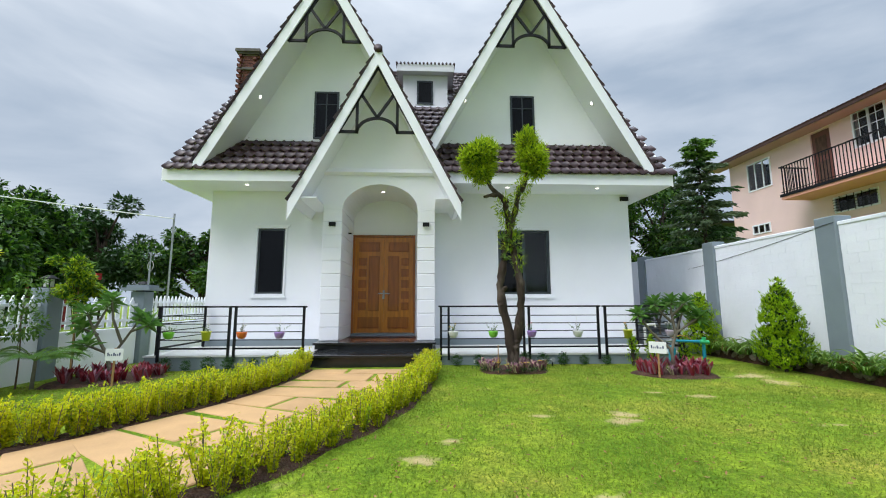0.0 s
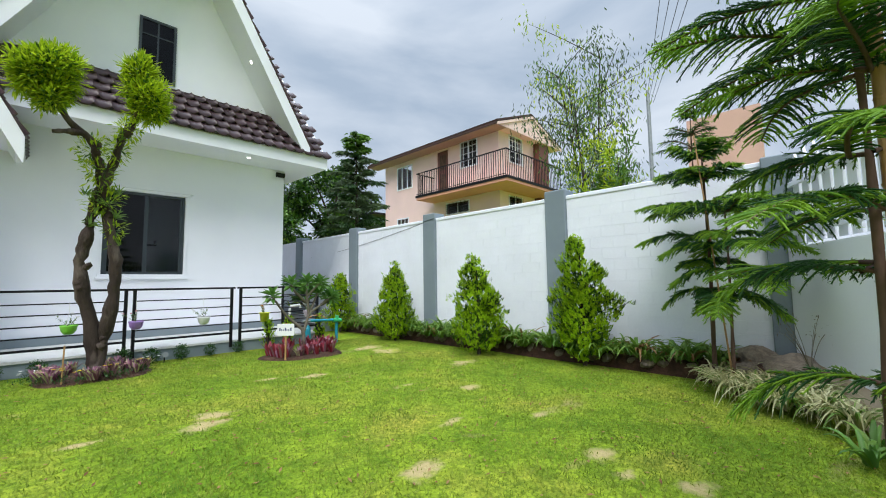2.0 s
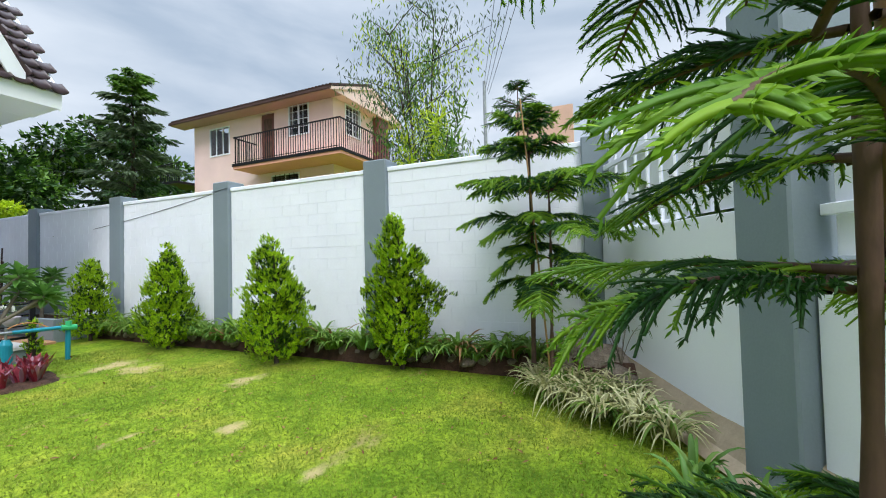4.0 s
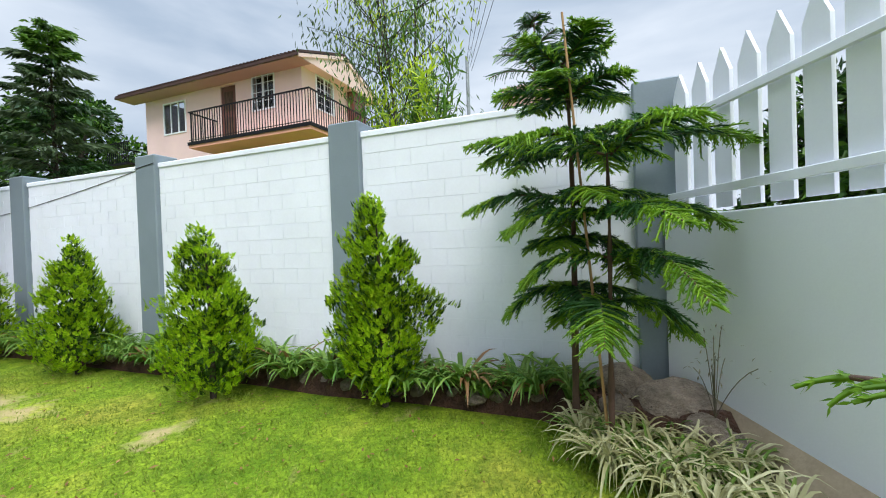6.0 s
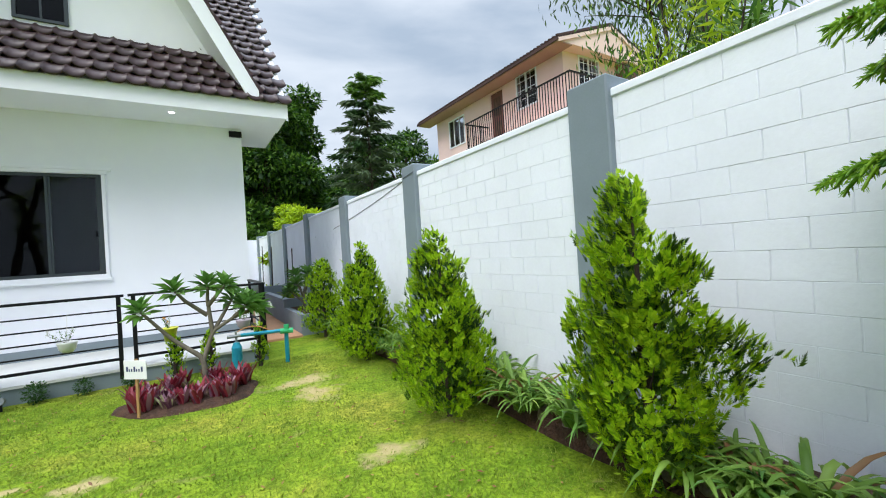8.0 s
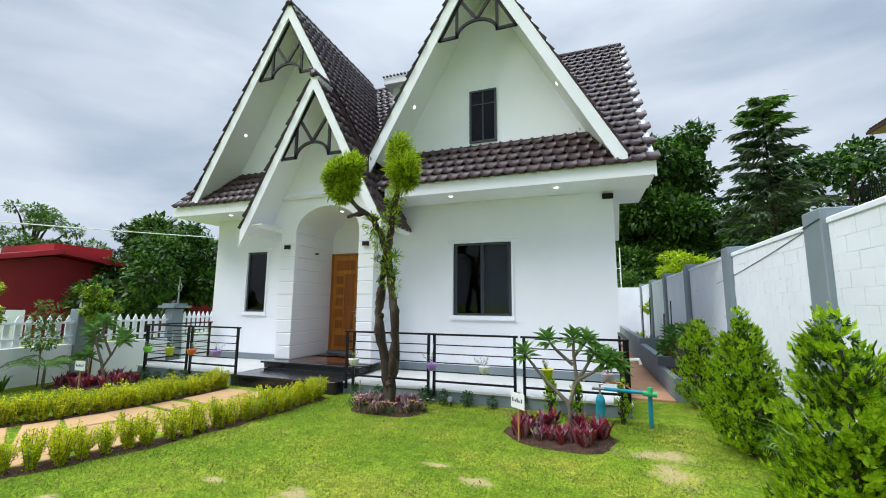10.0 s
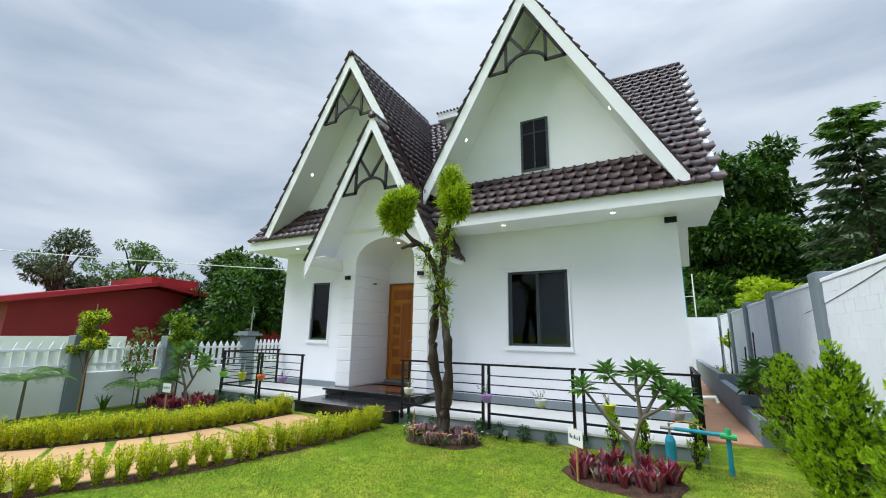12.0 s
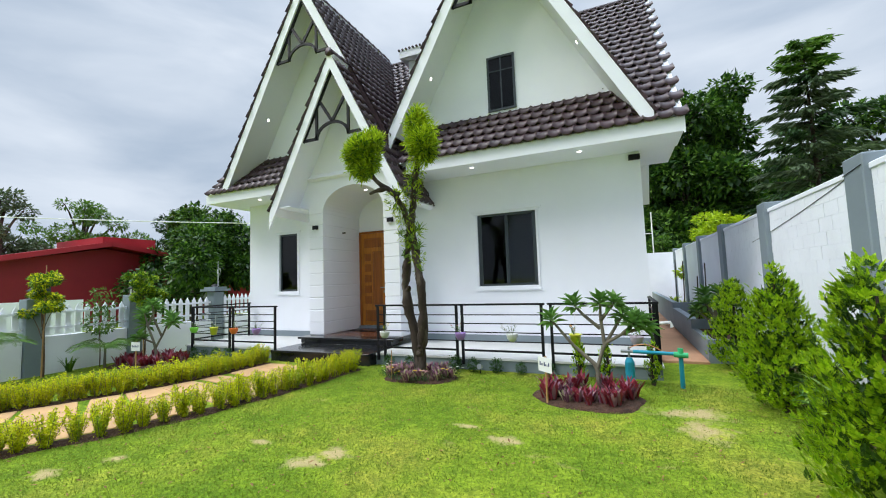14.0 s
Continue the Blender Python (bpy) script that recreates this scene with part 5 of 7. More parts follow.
def limb(pts, r0, r1, seed=0):
    pts = np.asarray(pts, float)
    m = len(pts) * 4
    xs = np.linspace(0, len(pts) - 1, m)
    sm = np.stack([np.interp(xs, range(len(pts)), pts[:, c]) for c in range(3)], 1)
    rng_ = np.random.default_rng(seed)
    rad = np.linspace(r0, r1, m) * (1 + 0.13 * np.sin(xs * 4.1 + seed) + 0.1 * rng_.normal(size=m))
    sm[:, :2] += rng_.normal(size=(m, 2)) * 0.006
    g.stem(sm, rad, BARK, 9)


limb([(0.04, -0.02, -0.1), (0.05, -0.02, 0.2), (0.0, -0.03, 0.6), (-0.10, -0.05, 1.0), (-0.15, -0.06, 1.4), (-0.10, -0.08, 1.7), (-0.05, -0.1, 2.05), (0.0, -0.12, 2.35)], 0.092, 0.05, 1)
limb([(0.06, -0.02, 0.1), (0.14, -0.08, 0.6), (0.19, -0.14, 1.0), (0.18, -0.18, 1.4), (0.12, -0.16, 1.75), (0.06, -0.13, 2.1), (0.02, -0.12, 2.35)], 0.076, 0.052, 2)
limb([(0.0, -0.12, 2.25), (-0.03, -0.28, 2.6), (-0.12, -0.40, 2.82), (-0.32, -0.48, 2.96), (-0.46, -0.54, 3.15), (-0.52, -0.57, 3.4)], 0.052, 0.026, 3)
limb([(0.0, -0.12, 2.25), (0.10, -0.2, 2.6), (0.16, -0.28, 2.95), (0.28, -0.36, 3.2), (0.34, -0.40, 3.45), (0.36, -0.41, 3.7)], 0.055, 0.028, 4)
limb([(-0.20, -0.44, 2.88), (-0.34, -0.50, 2.86), (-0.46, -0.52, 2.82)], 0.04, 0.022, 5)
limb([(-0.15, -0.06, 1.3), (-0.04, -0.12, 1.38)], 0.04, 0.028, 6)
limb([(0.04, -0.1, 2.05), (-0.06, -0.14, 2.2)], 0.065, 0.055, 7)
limb([(0.12, -0.22, 2.7), (0.20, -0.22, 2.95), (0.16, -0.22, 3.1)], 0.036, 0.02, 8)
for k_, (kx, ky, kz) in enumerate(((-0.16, -0.1, 1.15), (0.21, -0.2, 1.25), (-0.1, -0.12, 1.9), (0.1, -0.2, 2.0), (0.02, -0.2, 2.35), (0.24, -0.36, 3.05), (-0.08, -0.4, 2.75), (0.12, -0.12, 0.45))):
    limb([(kx * 0.8, ky * 0.8, kz - 0.07), (kx, ky, kz), (kx * 0.85, ky * 0.9, kz + 0.07)], 0.045, 0.03, 20 + k_)
g.make("trunk", t, smooth=True)
rng = np.random.default_rng(42)
for lobes, n in (([(-0.54, -0.57, 3.50, 0.25, 0.25, 0.21), (-0.48, -0.55, 3.32, 0.19, 0.19, 0.19), (-0.66, -0.6, 3.40, 0.16, 0.18, 0.2), (-0.40, -0.5, 3.62, 0.14, 0.14, 0.14), (-0.50, -0.62, 3.16, 0.13, 0.13, 0.13)], 8000), ([(0.38, -0.41, 3.52, 0.20, 0.20, 0.26), (0.30, -0.40, 3.80, 0.14, 0.14, 0.22), (0.46, -0.42, 3.38, 0.15, 0.15, 0.18)], 6500),
                 ([(-0.10, -0.34, 2.72, 0.16, 0.14, 0.18), (-0.02, -0.25, 2.5, 0.15, 0.14, 0.14), (0.12, -0.25, 2.80, 0.12, 0.12, 0.18)], 560), ([(0.04, -0.15, 2.15, 0.16, 0.12, 0.18)], 260), ([(0.22, -0.35, 3.05, 0.12, 0.12, 0.14), (0.14, -0.2, 1.8, 0.1, 0.1, 0.1)], 300)):
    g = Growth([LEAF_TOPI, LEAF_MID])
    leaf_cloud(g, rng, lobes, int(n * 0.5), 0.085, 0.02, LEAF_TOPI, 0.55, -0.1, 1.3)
    # darker green towards the middle paints in the shade within each head
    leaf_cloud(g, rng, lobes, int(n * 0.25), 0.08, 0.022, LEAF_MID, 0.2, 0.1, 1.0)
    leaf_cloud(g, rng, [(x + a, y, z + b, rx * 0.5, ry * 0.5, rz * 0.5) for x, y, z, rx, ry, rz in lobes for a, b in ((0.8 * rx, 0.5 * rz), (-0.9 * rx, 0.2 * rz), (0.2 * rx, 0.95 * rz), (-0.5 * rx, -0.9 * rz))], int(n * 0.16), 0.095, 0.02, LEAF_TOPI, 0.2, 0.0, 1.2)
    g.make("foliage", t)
for k, (x, z) in enumerate(((-0.12, 2.2), (0.15, 1.95), (0.0, 2.42), (-0.06, 2.0), (-0.1, 1.85), (0.16, 2.25), (0.2, 1.6), (-0.05, 2.6), (0.08, 2.12))):
    e = strap_clump("air_plant", (0, 0, 0), 22, 0.16, 0.014, [LEAF_STRAP], "tuft of narrow leaves growing on the trunk", 60 + k, 1.0, "plant", "tufts on the tree", 0.6)
    e.matrix_basis = pose(2.46 + x, 7.66 - 0.19, LAWN_Z + z, 50, 0, 40 * k)

plumeria((5.10, 7.38, LAWN_Z), [[(0, 0, -0.05), (-0.02, 0, 0.35), (-0.3, 0.02, 0.6), (-0.55, 0.0, 0.92)], [(-0.02, 0, 0.32), (0.08, 0.02, 0.62), (0.3, 0.02, 0.75), (0.45, 0.0, 0.9)],
          [(0.08, 0.02, 0.6), (0.05, 0.05, 0.95), (0.06, 0.05, 1.12)], [(0.04, 0.05, 0.8), (-0.16, 0.03, 0.98), (-0.25, 0.0, 1.1)], [(0.3, 0.02, 0.75), (0.42, -0.1, 0.88)], [(0.08, 0.02, 0.6), (0.3, 0.15, 0.95)], [(0.05, 0.04, 0.9), (0.22, -0.08, 1.12)], [(0.3, 0.02, 0.75), (0.55, 0.1, 0.82)]],
         "small frangipani tree with forked grey limbs in the red bed", 33, 0.2)
plumeria((-4.0, 7.75, ground_z(-4, 7.75)), [[(0, 0, -0.05), (-0.1, 0, 0.35), (-0.35, 0, 0.75), (-0.5, 0, 1.05)], [(-0.08, 0, 0.3), (0.1, 0.05, 0.6), (0.32, 0.05, 0.95)], [(0.08, 0.03, 0.55), (0.0, -0.1, 0.95), (-0.05, -0.1, 1.25)],
          [(-0.3, 0, 0.7), (-0.62, 0.1, 0.8)], [(0.2, 0.05, 0.75), (0.5, 0.0, 0.85)], [(-0.1, 0, 0.4), (-0.3, -0.2, 0.55)], [(-0.35, 0, 0.8), (-0.25, 0.1, 1.15)]],
         "frangipani tree with forked grey limbs in the far bed", 34, 0.24)


def name_sign(at, rz, label):
    s = thing("garden_sign", at, label, "sign", "signs in the beds", "", rz)
    part("stake", B((-0.012, 0.012, -0.008, 0.008, -0.1, 0.54)), BAMBOO, s)
    b = part("board", B((-0.12, 0.12, -0.016, -0.009, 0.36, 0.53), bevel=0.002), SIGN_W, s)
    bm = B(*[(-0.09 + i * 0.026, -0.09 + i * 0.026 + (0.012 if i % 3 else 0.018), -0.0185, -0.0165, 0.43, 0.455 + 0.02 * ((i * 5) % 3 == 0)) for i in range(7)])
    part("lettering", bm, INK, b)


name_sign((4.55, 6.86, LAWN_Z), -42, "small white sign board on a stake in the red bed")
name_sign((-3.45, 7.0, ground_z(-3.4, 7)), 5, "small white sign board on a stake in the far bed")
g = Growth([BAMBOO])
g.stem([(0, 0, -0.1), (0.01, 0, 0.45)], 0.008, BAMBOO, 6)
st = g.make("garden_stake", None, "thin bamboo stake in the flower bed", "", "garden stake")
st.matrix_basis = pose(2.2, 7.3, LAWN_Z)

# saplings and palms along the left fence
for i, (x, y, h, sd) in enumerate(((-4.85, 6.15, 2.0, 51), (-4.85, 7.95, 1.9, 52))):
    rng = np.random.default_rng(sd)
    tree("sapling", (x, y, ground_z(x, y)), h, 0.5, random_lobes(rng, 12, (-0.45, 0.45, -0.4, 0.4, 1.15, 1.95), 0.17, 0.6), 3000, 0.06, LEAF_LIME if i == 0 else LEAF_TOPI, "slender staked sapling with a light green head near the fence", sd, 0.022, LEAF_MID, limbs=3, bark=BARK_R, group="saplings along the fence")
    g = Growth([BAMBOO])
    g.stem([(0.06, -0.04, -0.1), (0.0, 0.0, h + 0.15)], [0.014, 0.009], BAMBOO, 6)
    g.make("garden_stake", None, "bamboo stake tied to a sapling", "", "garden stake").matrix_basis = pose(x, y, ground_z(x, y))
tree("sapling", (-4.9, 7.1, -0.2), 1.5, 0.4, [(0, 0, 1.35, 0.28, 0.28, 0.1), (0.05, 0, 1.6, 0.2, 0.2, 0.08), (0, 0, 0.95, 0.3, 0.3, 0.25)], 700, 0.08, LEAF_MID, "thin sapling with flat tiers of leaves near the fence", 53, 0.015, limbs=3, bark=BARK_R, group="saplings along the fence")


def palm(at, h, n, length, label, seed):
    rng = np.random.default_rng(seed)
    t = thing("young_palm", at, label, "palm", "young palms at the fence")
    g = Growth([BARK_G])
    g.stem([(0, 0, -0.1), (0.01, 0, h)], [0.03, 0.02], BARK_G, 7)
    g.make("stem", t, smooth=True)
    for k in range(n):
        a = k * 2.4
        g = Growth([LEAF_STRAP, LEAF_MID])
        L = length * rng.uniform(0.8, 1.1)
        s = np.linspace(0, 1, 10)[:, None]
        d = np.array([math.cos(a), math.sin(a), 0])
        el = rng.uniform(0.5, 1.2)
        p = np.array([0, 0, h]) + d * L * s * 0.75 + np.array([0, 0, 1.0]) * L * (el * s - 0.95 * el * s ** 2)
        g.stem(p, np.linspace(0.008, 0.003, 10), LEAF_STRAP, 4)
        sd_ = np.array([-d[1], d[0], 0])
        m = 30
        q = np.linspace(0.15, 1, m)
        qa = np.minimum((q * 9).astype(int), 8)
        o = p[qa] + (p[qa + 1] - p[qa]) * (q * 9 - qa)[:, None]
        for sg in (-1, 1):
            g.leaves(o, d * 0.6 + sd_ * sg * 0.8 + np.array([0, 0, -0.25]), [[0, 0, 1.0]] * m, L * 0.30 * np.sin(q * 2.6 + 0.3) + 0.03, 0.018, LEAF_MID)
        g.make("frond", t)


palm((-4.45, 5.15, -0.2), 0.72, 11, 0.95, "young palm with arching fronds near the fence", 71)
palm((-4.6, 7.05, -0.2), 0.42, 9, 0.8, "young palm with thin fronds near the fence", 72)
strap_clump("young_plant", (-4.95, 6.6, -0.2), 26, 0.45, 0.03, [LEAF_MID], "small leafy plant tied to a stick at the fence", 73, 0.5, "plant", "", 0.4)

# ---- bed along the side wall ----
rng = np.random.default_rng(77)
vs, fs = [], []
ny = 44
for j in range(ny):
    y = 1.1 + j * (9.6 - 1.1) / (ny - 1)
    w = noise.noise(Vector((y * 1.1, 0, 3)))
    corner = max(0, 1 - abs(y - 1.3) / 1.0)
    for x, z in ((7.09 - 0.65 * corner + 0.06 * w, -0.09), (7.12 - 0.55 * corner + 0.06 * w, 0.03 + 0.05 * corner), (7.20 - 0.38 * corner + 0.05 * w, 0.14 + 0.06 * w + 0.08 * corner), (7.34, 0.13 + 0.04 * w), (7.52, 0.11)):
        vs.append((x, y, z))
for j in range(ny - 1):
    for i in range(4):
        fs.append((j * 5 + i, j * 5 + i + 1, (j + 1) * 5 + i + 1, (j + 1) * 5 + i))
mesh_from("wall_bed", vs, fs, SOIL, None, "structure", "", True)
mesh_rocks = []
for k in range(4):
    bm = bmesh.new()
    bmesh.ops.create_icosphere(bm, subdivisions=3, radius=0.5)
    for v in bm.verts:
        v.co += v.co.normalized() * (0.16 * noise.noise(v.co * 2.1 + Vector((k * 7, 0, 0))) + 0.05 * noise.noise(v.co * 7 + Vector((k, 5, 0))))
        v.co.z *= 0.62
    mesh_rocks.append(mesh_of("stone", bm, ROCK, False))
for i in range(34):
    y = 1.9 + i * 0.225 + rng.uniform(-0.05, 0.05)
    s = rng.uniform(0.12, 0.2)
    o = new("edging_stone", mesh_rocks[i % 4])
    o.matrix_basis = pose(7.14 + rng.uniform(-0.03, 0.05), y, 0.04, rng.uniform(0, 30), rng.uniform(0, 30), rng.uniform(0, 360)) @ Matrix.Scale(s, 4)
    tagged(o, "rough brown edging stone of the raised bed", "stone", "stones along the wall bed")
for (x, y, z, s) in ((7.02, 1.42, 0.12, 0.55), (6.75, 1.28, 0.05, 0.42), (7.2, 1.7, 0.2, 0.4), (6.5, 1.25, 0.0, 0.3), (7.0, 1.75, 0.1, 0.3)):
    o = new("boulder", mesh_rocks[int(x * 10) % 4])
    o.matrix_basis = pose(x, y, z, 10, 5, x * 90) @ Matrix.Scale(s, 4)
    tagged(o, "large pale brown boulder in the corner of the bed", "rock", "boulders in the corner")
bm = bmesh.new()
slab4(bm, [(*fpt(0.25), 0.42), (*fpt(4.5), 0.14), (fpt(4.5)[0] - 0.11, fpt(4.5)[1] + 0.24, -0.05), (fpt(0.25)[0] - 0.08, fpt(0.25)[1] + 0.2, -0.05)], 0.05)
part("footing", bm, DRYSOIL, kind="structure")
for i in range(100):
    y = 2.0 + i * 0.075 + rng.uniform(-0.08, 0.08)
    if y > 9.4:
        continue
    big = i % 5 == 2
    strap_clump("strap_plant", (7.05 + rng.uniform(-0.08, 0.2), y, 0.06 + rng.uniform(0, 0.08)), 26 if not big else 30, rng.uniform(0.32, 0.5) if not big else 0.6, 0.024 if not big else 0.036,
                [LEAF_STRAP, LEAF_STRAP, LEAF_BROAD if not big else LEAF_STRAP, DRY_LEAF if i % 4 == 0 else LEAF_STRAP], "clump of arching green strap leaves in the wall bed", 200 + i, 1.0, "plant", "strap plants along the wall", 0.85)
for i, (x, y) in enumerate([(6.35, 1.62), (6.5, 1.45), (6.62, 1.72), (6.78, 1.55), (6.45, 1.85), (6.15, 1.45), (6.3, 1.28), (6.7, 1.98), (6.05, 1.22), (6.9, 1.85), (6.55, 1.25), (5.9, 1.05), (6.4, 1.5)]):
    strap_clump("striped_grass_plant", (x, y, -0.02), 90, 0.52, 0.017, [LEAF_VAR, LEAF_VAR, LEAF_VAR, LEAF_STRAP], "clump of cream and green striped grass leaves", 300 + i, 0.9, "plant", "striped grass in the corner", 0.95)
for i, (x, y) in enumerate([(5.5, 0.95), (5.1, 0.8), (4.7, 0.6), (4.3, 0.55), (5.3, 1.0)]):
    strap_clump("strap_plant", (x, y, -0.05), 16, 0.34, 0.03, [LEAF_BROAD, LEAF_STRAP, LEAF_MID], "clump of broad green leaves at the front fence", 330 + i, 0.9, "plant", "plants at the front fence", 0.7)
g = Growth([BARK_G, DRY_LEAF])
rng = np.random.default_rng(8)
for k in range(9):
    e = np.array([rng.uniform(-0.5, 0.2), rng.uniform(-0.15, 0.15), rng.uniform(0.25, 0.55)])
    g.stem(curve_pts((0, 0, 0), e, 0.05, 6), 0.0025, BARK_G, 3)
    g.leaves(e + rng.normal(size=(5, 3)) * 0.03, rand_dirs(rng, 5), [[0, 0, 1.0]] * 5, 0.03, 0.008, BARK_G)
dt = g.make("dry_weed", None, "bare dry weed standing against the fence wall", "", "plant")
dt.matrix_basis = pose(6.75, 1.3, 0.2)

# ---- young pines ----
star_pine((3.89, 0.95, -0.05), (3.0, 0.019), [(0.72, 3, 0.40, 0.45, 95), (1.09, 3, 0.66, 0.22, 100), (1.29, 3, 0.62, 0.15, 150), (1.49, 3, 0.66, 0.12, 60), (1.77, 5, 0.66, 0.08, 35), (1.92, 6, 0.68, 0.05, 0), (2.10, 6, 0.62, 0.0, 25), (2.35, 6, 0.5, -0.05, 10), (2.62, 5, 0.36, -0.15, 10), (2.85, 4, 0.2, -0.3, 10)],
          "tall young star pine tied to a bamboo stake by the fence", 91, stake=((0.02, -0.06, -0.2), (0.0, -0.05, 2.24), 0.026), open_side=0.40, twigs=34, twig_len=0.145, rise=0.10, fresh=0.6, thick=0.010)
star_pine((6.82, 2.02, 0.1), (2.38, 0.026), [(0.80, 4, 0.50, 0.45, 200), (1.10, 3, 0.30, 0.2, 60), (1.34, 4, 0.64, 0.12, 115), (1.62, 4, 0.70, 0.02, 125), (1.97, 5, 0.44, -0.08, 100), (2.20, 4, 0.27, -0.35, 115)],
          "dark young star pine in the corner bed", 92, twigs=32, twig_len=0.15, fresh=0.5, thick=0.015)
star_pine((6.58, 1.82, 0.05), (1.72, 0.020), [(0.80, 3, 0.42, 0.5, -75), (1.05, 3, 0.55, 0.35, -30), (1.28, 4, 0.62, 0.18, -65), (1.62, 5, 0.72, 0.02, -72)],
          "staked young star pine with browned lower stem", 93, stake=((0.05, 0.02, -0.1), (-0.05, 0.20, 2.42), 0.009), twigs=32, twig_len=0.17, fresh=0.7, thick=0.016)

pine_branch("branch", bpy.data.objects["young_star_pine"], (0.0, 0.0, 1.12), (0.87, 0.64), 1.1, 0.05, 977, twigs=34, twig_len=0.16, rise=0.02, fresh=1.3, thick=0.010)

# ---- railings with hanging pots ----
def railing(name, p0, p1, z0, z1, label, posts=None, fronts=6):
    """A black metal railing panel from p0 to p1 with level bars."""
    a, b = Vector(p0), Vector(p1)
    L, turn = fence_frame(p0, p1)
    r = thing(name, (a.x, a.y, 0), label, "railing", "patio railings", "", turn)
    for x in posts or (0.0, L):
        part("post", B((x - 0.02, x + 0.02, -0.02, 0.02, z0, z1), bevel=0.002), BLACK, r)
    part("top_rail", B((-0.05, L + 0.05, -0.025, 0.025, z1, z1 + 0.03), bevel=0.003), BLACK, r)
    part("bottom_rail", B((0.02, L - 0.02, -0.015, 0.015, 0.235, 0.265)), BLACK, r)
    for z in (0.40, 0.54, 0.68, 0.82):
        part("bar", B((0.02, L - 0.02, -0.008, 0.008, z - 0.008, z + 0.008)), BLACK, r)


RY = 8.30
for a, b in ((1.34, 2.87), (2.97, 4.27), (4.41, 5.80), (-3.66, -2.45), (-2.35, -1.14)):
    railing("railing", (a, RY), (b, RY), 0.02, 0.97, "black metal patio railing panel with level bars", posts=[0.0, 0.14, b - a] if a == 1.34 else None)
railing("railing", (5.84, RY + 0.06), (5.84, 9.9), 0.13, 0.97, "black metal patio railing panel with level bars beside the wall")
railing("railing", (-3.72, RY + 0.06), (-3.72, 9.9), 0.13, 0.97, "black metal patio railing panel with level bars beside the wall")


def pot(x, y, z, color, flower, seed, label, tall=False):
    p = thing("hanging_pot", (x, y, z), label, "flower pot", "pots hanging on the railing")
    prof = [(0.0, -0.075), (0.045, -0.07), (0.075, -0.03), (0.088, 0.03), (0.092, 0.045), (0.086, 0.045), (0.08, 0.03), (0.0, 0.028)] if not tall else [(0.0, -0.10), (0.06, -0.10), (0.078, 0.04), (0.088, 0.045), (0.088, 0.06), (0.076, 0.06), (0.07, 0.04), (0.0, 0.035)]
    bm = bmesh.new()
    n = 18
    rings = [[bm.verts.new((r * math.cos(2 * math.pi * k / n), r * math.sin(2 * math.pi * k / n), h)) for k in range(n)] if r > 0 else [bm.verts.new((0, 0, h))] for r, h in prof]
    for r0, r1 in zip(rings, rings[1:]):
        for k in range(n):
            q = [r0[k % len(r0)], r0[(k + 1) % len(r0)], r1[(k + 1) % len(r1)], r1[k % len(r1)]]
            u = []
            for v in q:
                if v not in u:
                    u.append(v)
            if len(u) > 2:
                bm.faces.new(u)
    bmesh.ops.recalc_face_normals(bm, faces=bm.faces[:])
    part("bowl", bm, color, p, smooth=True)
    bm = bmesh.new()
    tube(bm, [(-0.02, 0.06, 0.03), (0, 0.03, 0.22), (0, 0.05, 0.33)], 0.003, 5)
    part("hanger", bm, WHITE_PVC, p)
    rng = np.random.default_rng(seed)
    g = Growth([LEAF_MID, flower, BARK_G])
    for k in range(6):
        e = np.array([rng.normal() * 0.06, rng.normal() * 0.04, rng.uniform(0.1, 0.2)])
        g.stem([(0, 0, 0.02), e], 0.0018, BARK_G, 3)
        m = 14
        q = rng.uniform(0.3, 1, (m, 1))
        g.leaves(np.array([0, 0, 0.02]) + (e - [0, 0, 0.02]) * q, rand_dirs(rng, m), [[0, 0, 1.0]] * m, 0.03, 0.011, LEAF_MID)
        if k % 2 == 0:
            g.leaves(np.tile(e, (7, 1)), rand_dirs(rng, 7) + [0, 0, 0.4], [[0, 0, 1.0]] * 7, 0.028, 0.02, flower)
    g.make("plant", p)


def pot_material(name, c):
    return material(name, c, 0.4, var=0.04, bump=0.02)


P_WHITE, P_GREEN, P_PURPLE = pot_material("white_pot", (0.72, 0.72, 0.70)), pot_material("green_pot", (0.22, 0.62, 0.06)), pot_material("purple_pot", (0.42, 0.25, 0.62))
P_YELLOW, P_ORANGE, P_LILAC = pot_material("yellow_pot", (0.66, 0.66, 0.06)), pot_material("orange_pot", (0.75, 0.16, 0.03)), pot_material("lilac_grey_pot", (0.45, 0.38, 0.44))
FL_O = leaf_material("orange_petal", (0.75, 0.30, 0.03), (0.85, 0.5, 0.05))
for x, c, f, nm in ((1.56, P_WHITE, PETAL_Y, "white"), (2.28, P_GREEN, PETAL_W, "green"), (2.98, P_PURPLE, PETAL_P, "purple"), (3.83, P_WHITE, PETAL_W, "white"), (4.76, P_YELLOW, FL_O, "yellow"), (5.56, P_LILAC, PETAL_W, "lilac grey"),
                    (-3.42, P_GREEN, PETAL_W, "green"), (-2.78, P_YELLOW, PETAL_W, "yellow"), (-2.17, P_ORANGE, PETAL_W, "orange"), (-1.52, P_PURPLE, PETAL_W, "purple")):
    pot(x, 8.17, 0.50, c, f, int(x * 100) % 97, nm + " pot with a flowering plant hanging on the railing", tall=nm == "yellow")

# ---- pump and pipes ----
pump = thing("water_pipe_set", (5.45, 7.98, LAWN_Z), "turquoise plastic water pipes with a blue filter housing", "pipework")
bm = bmesh.new()
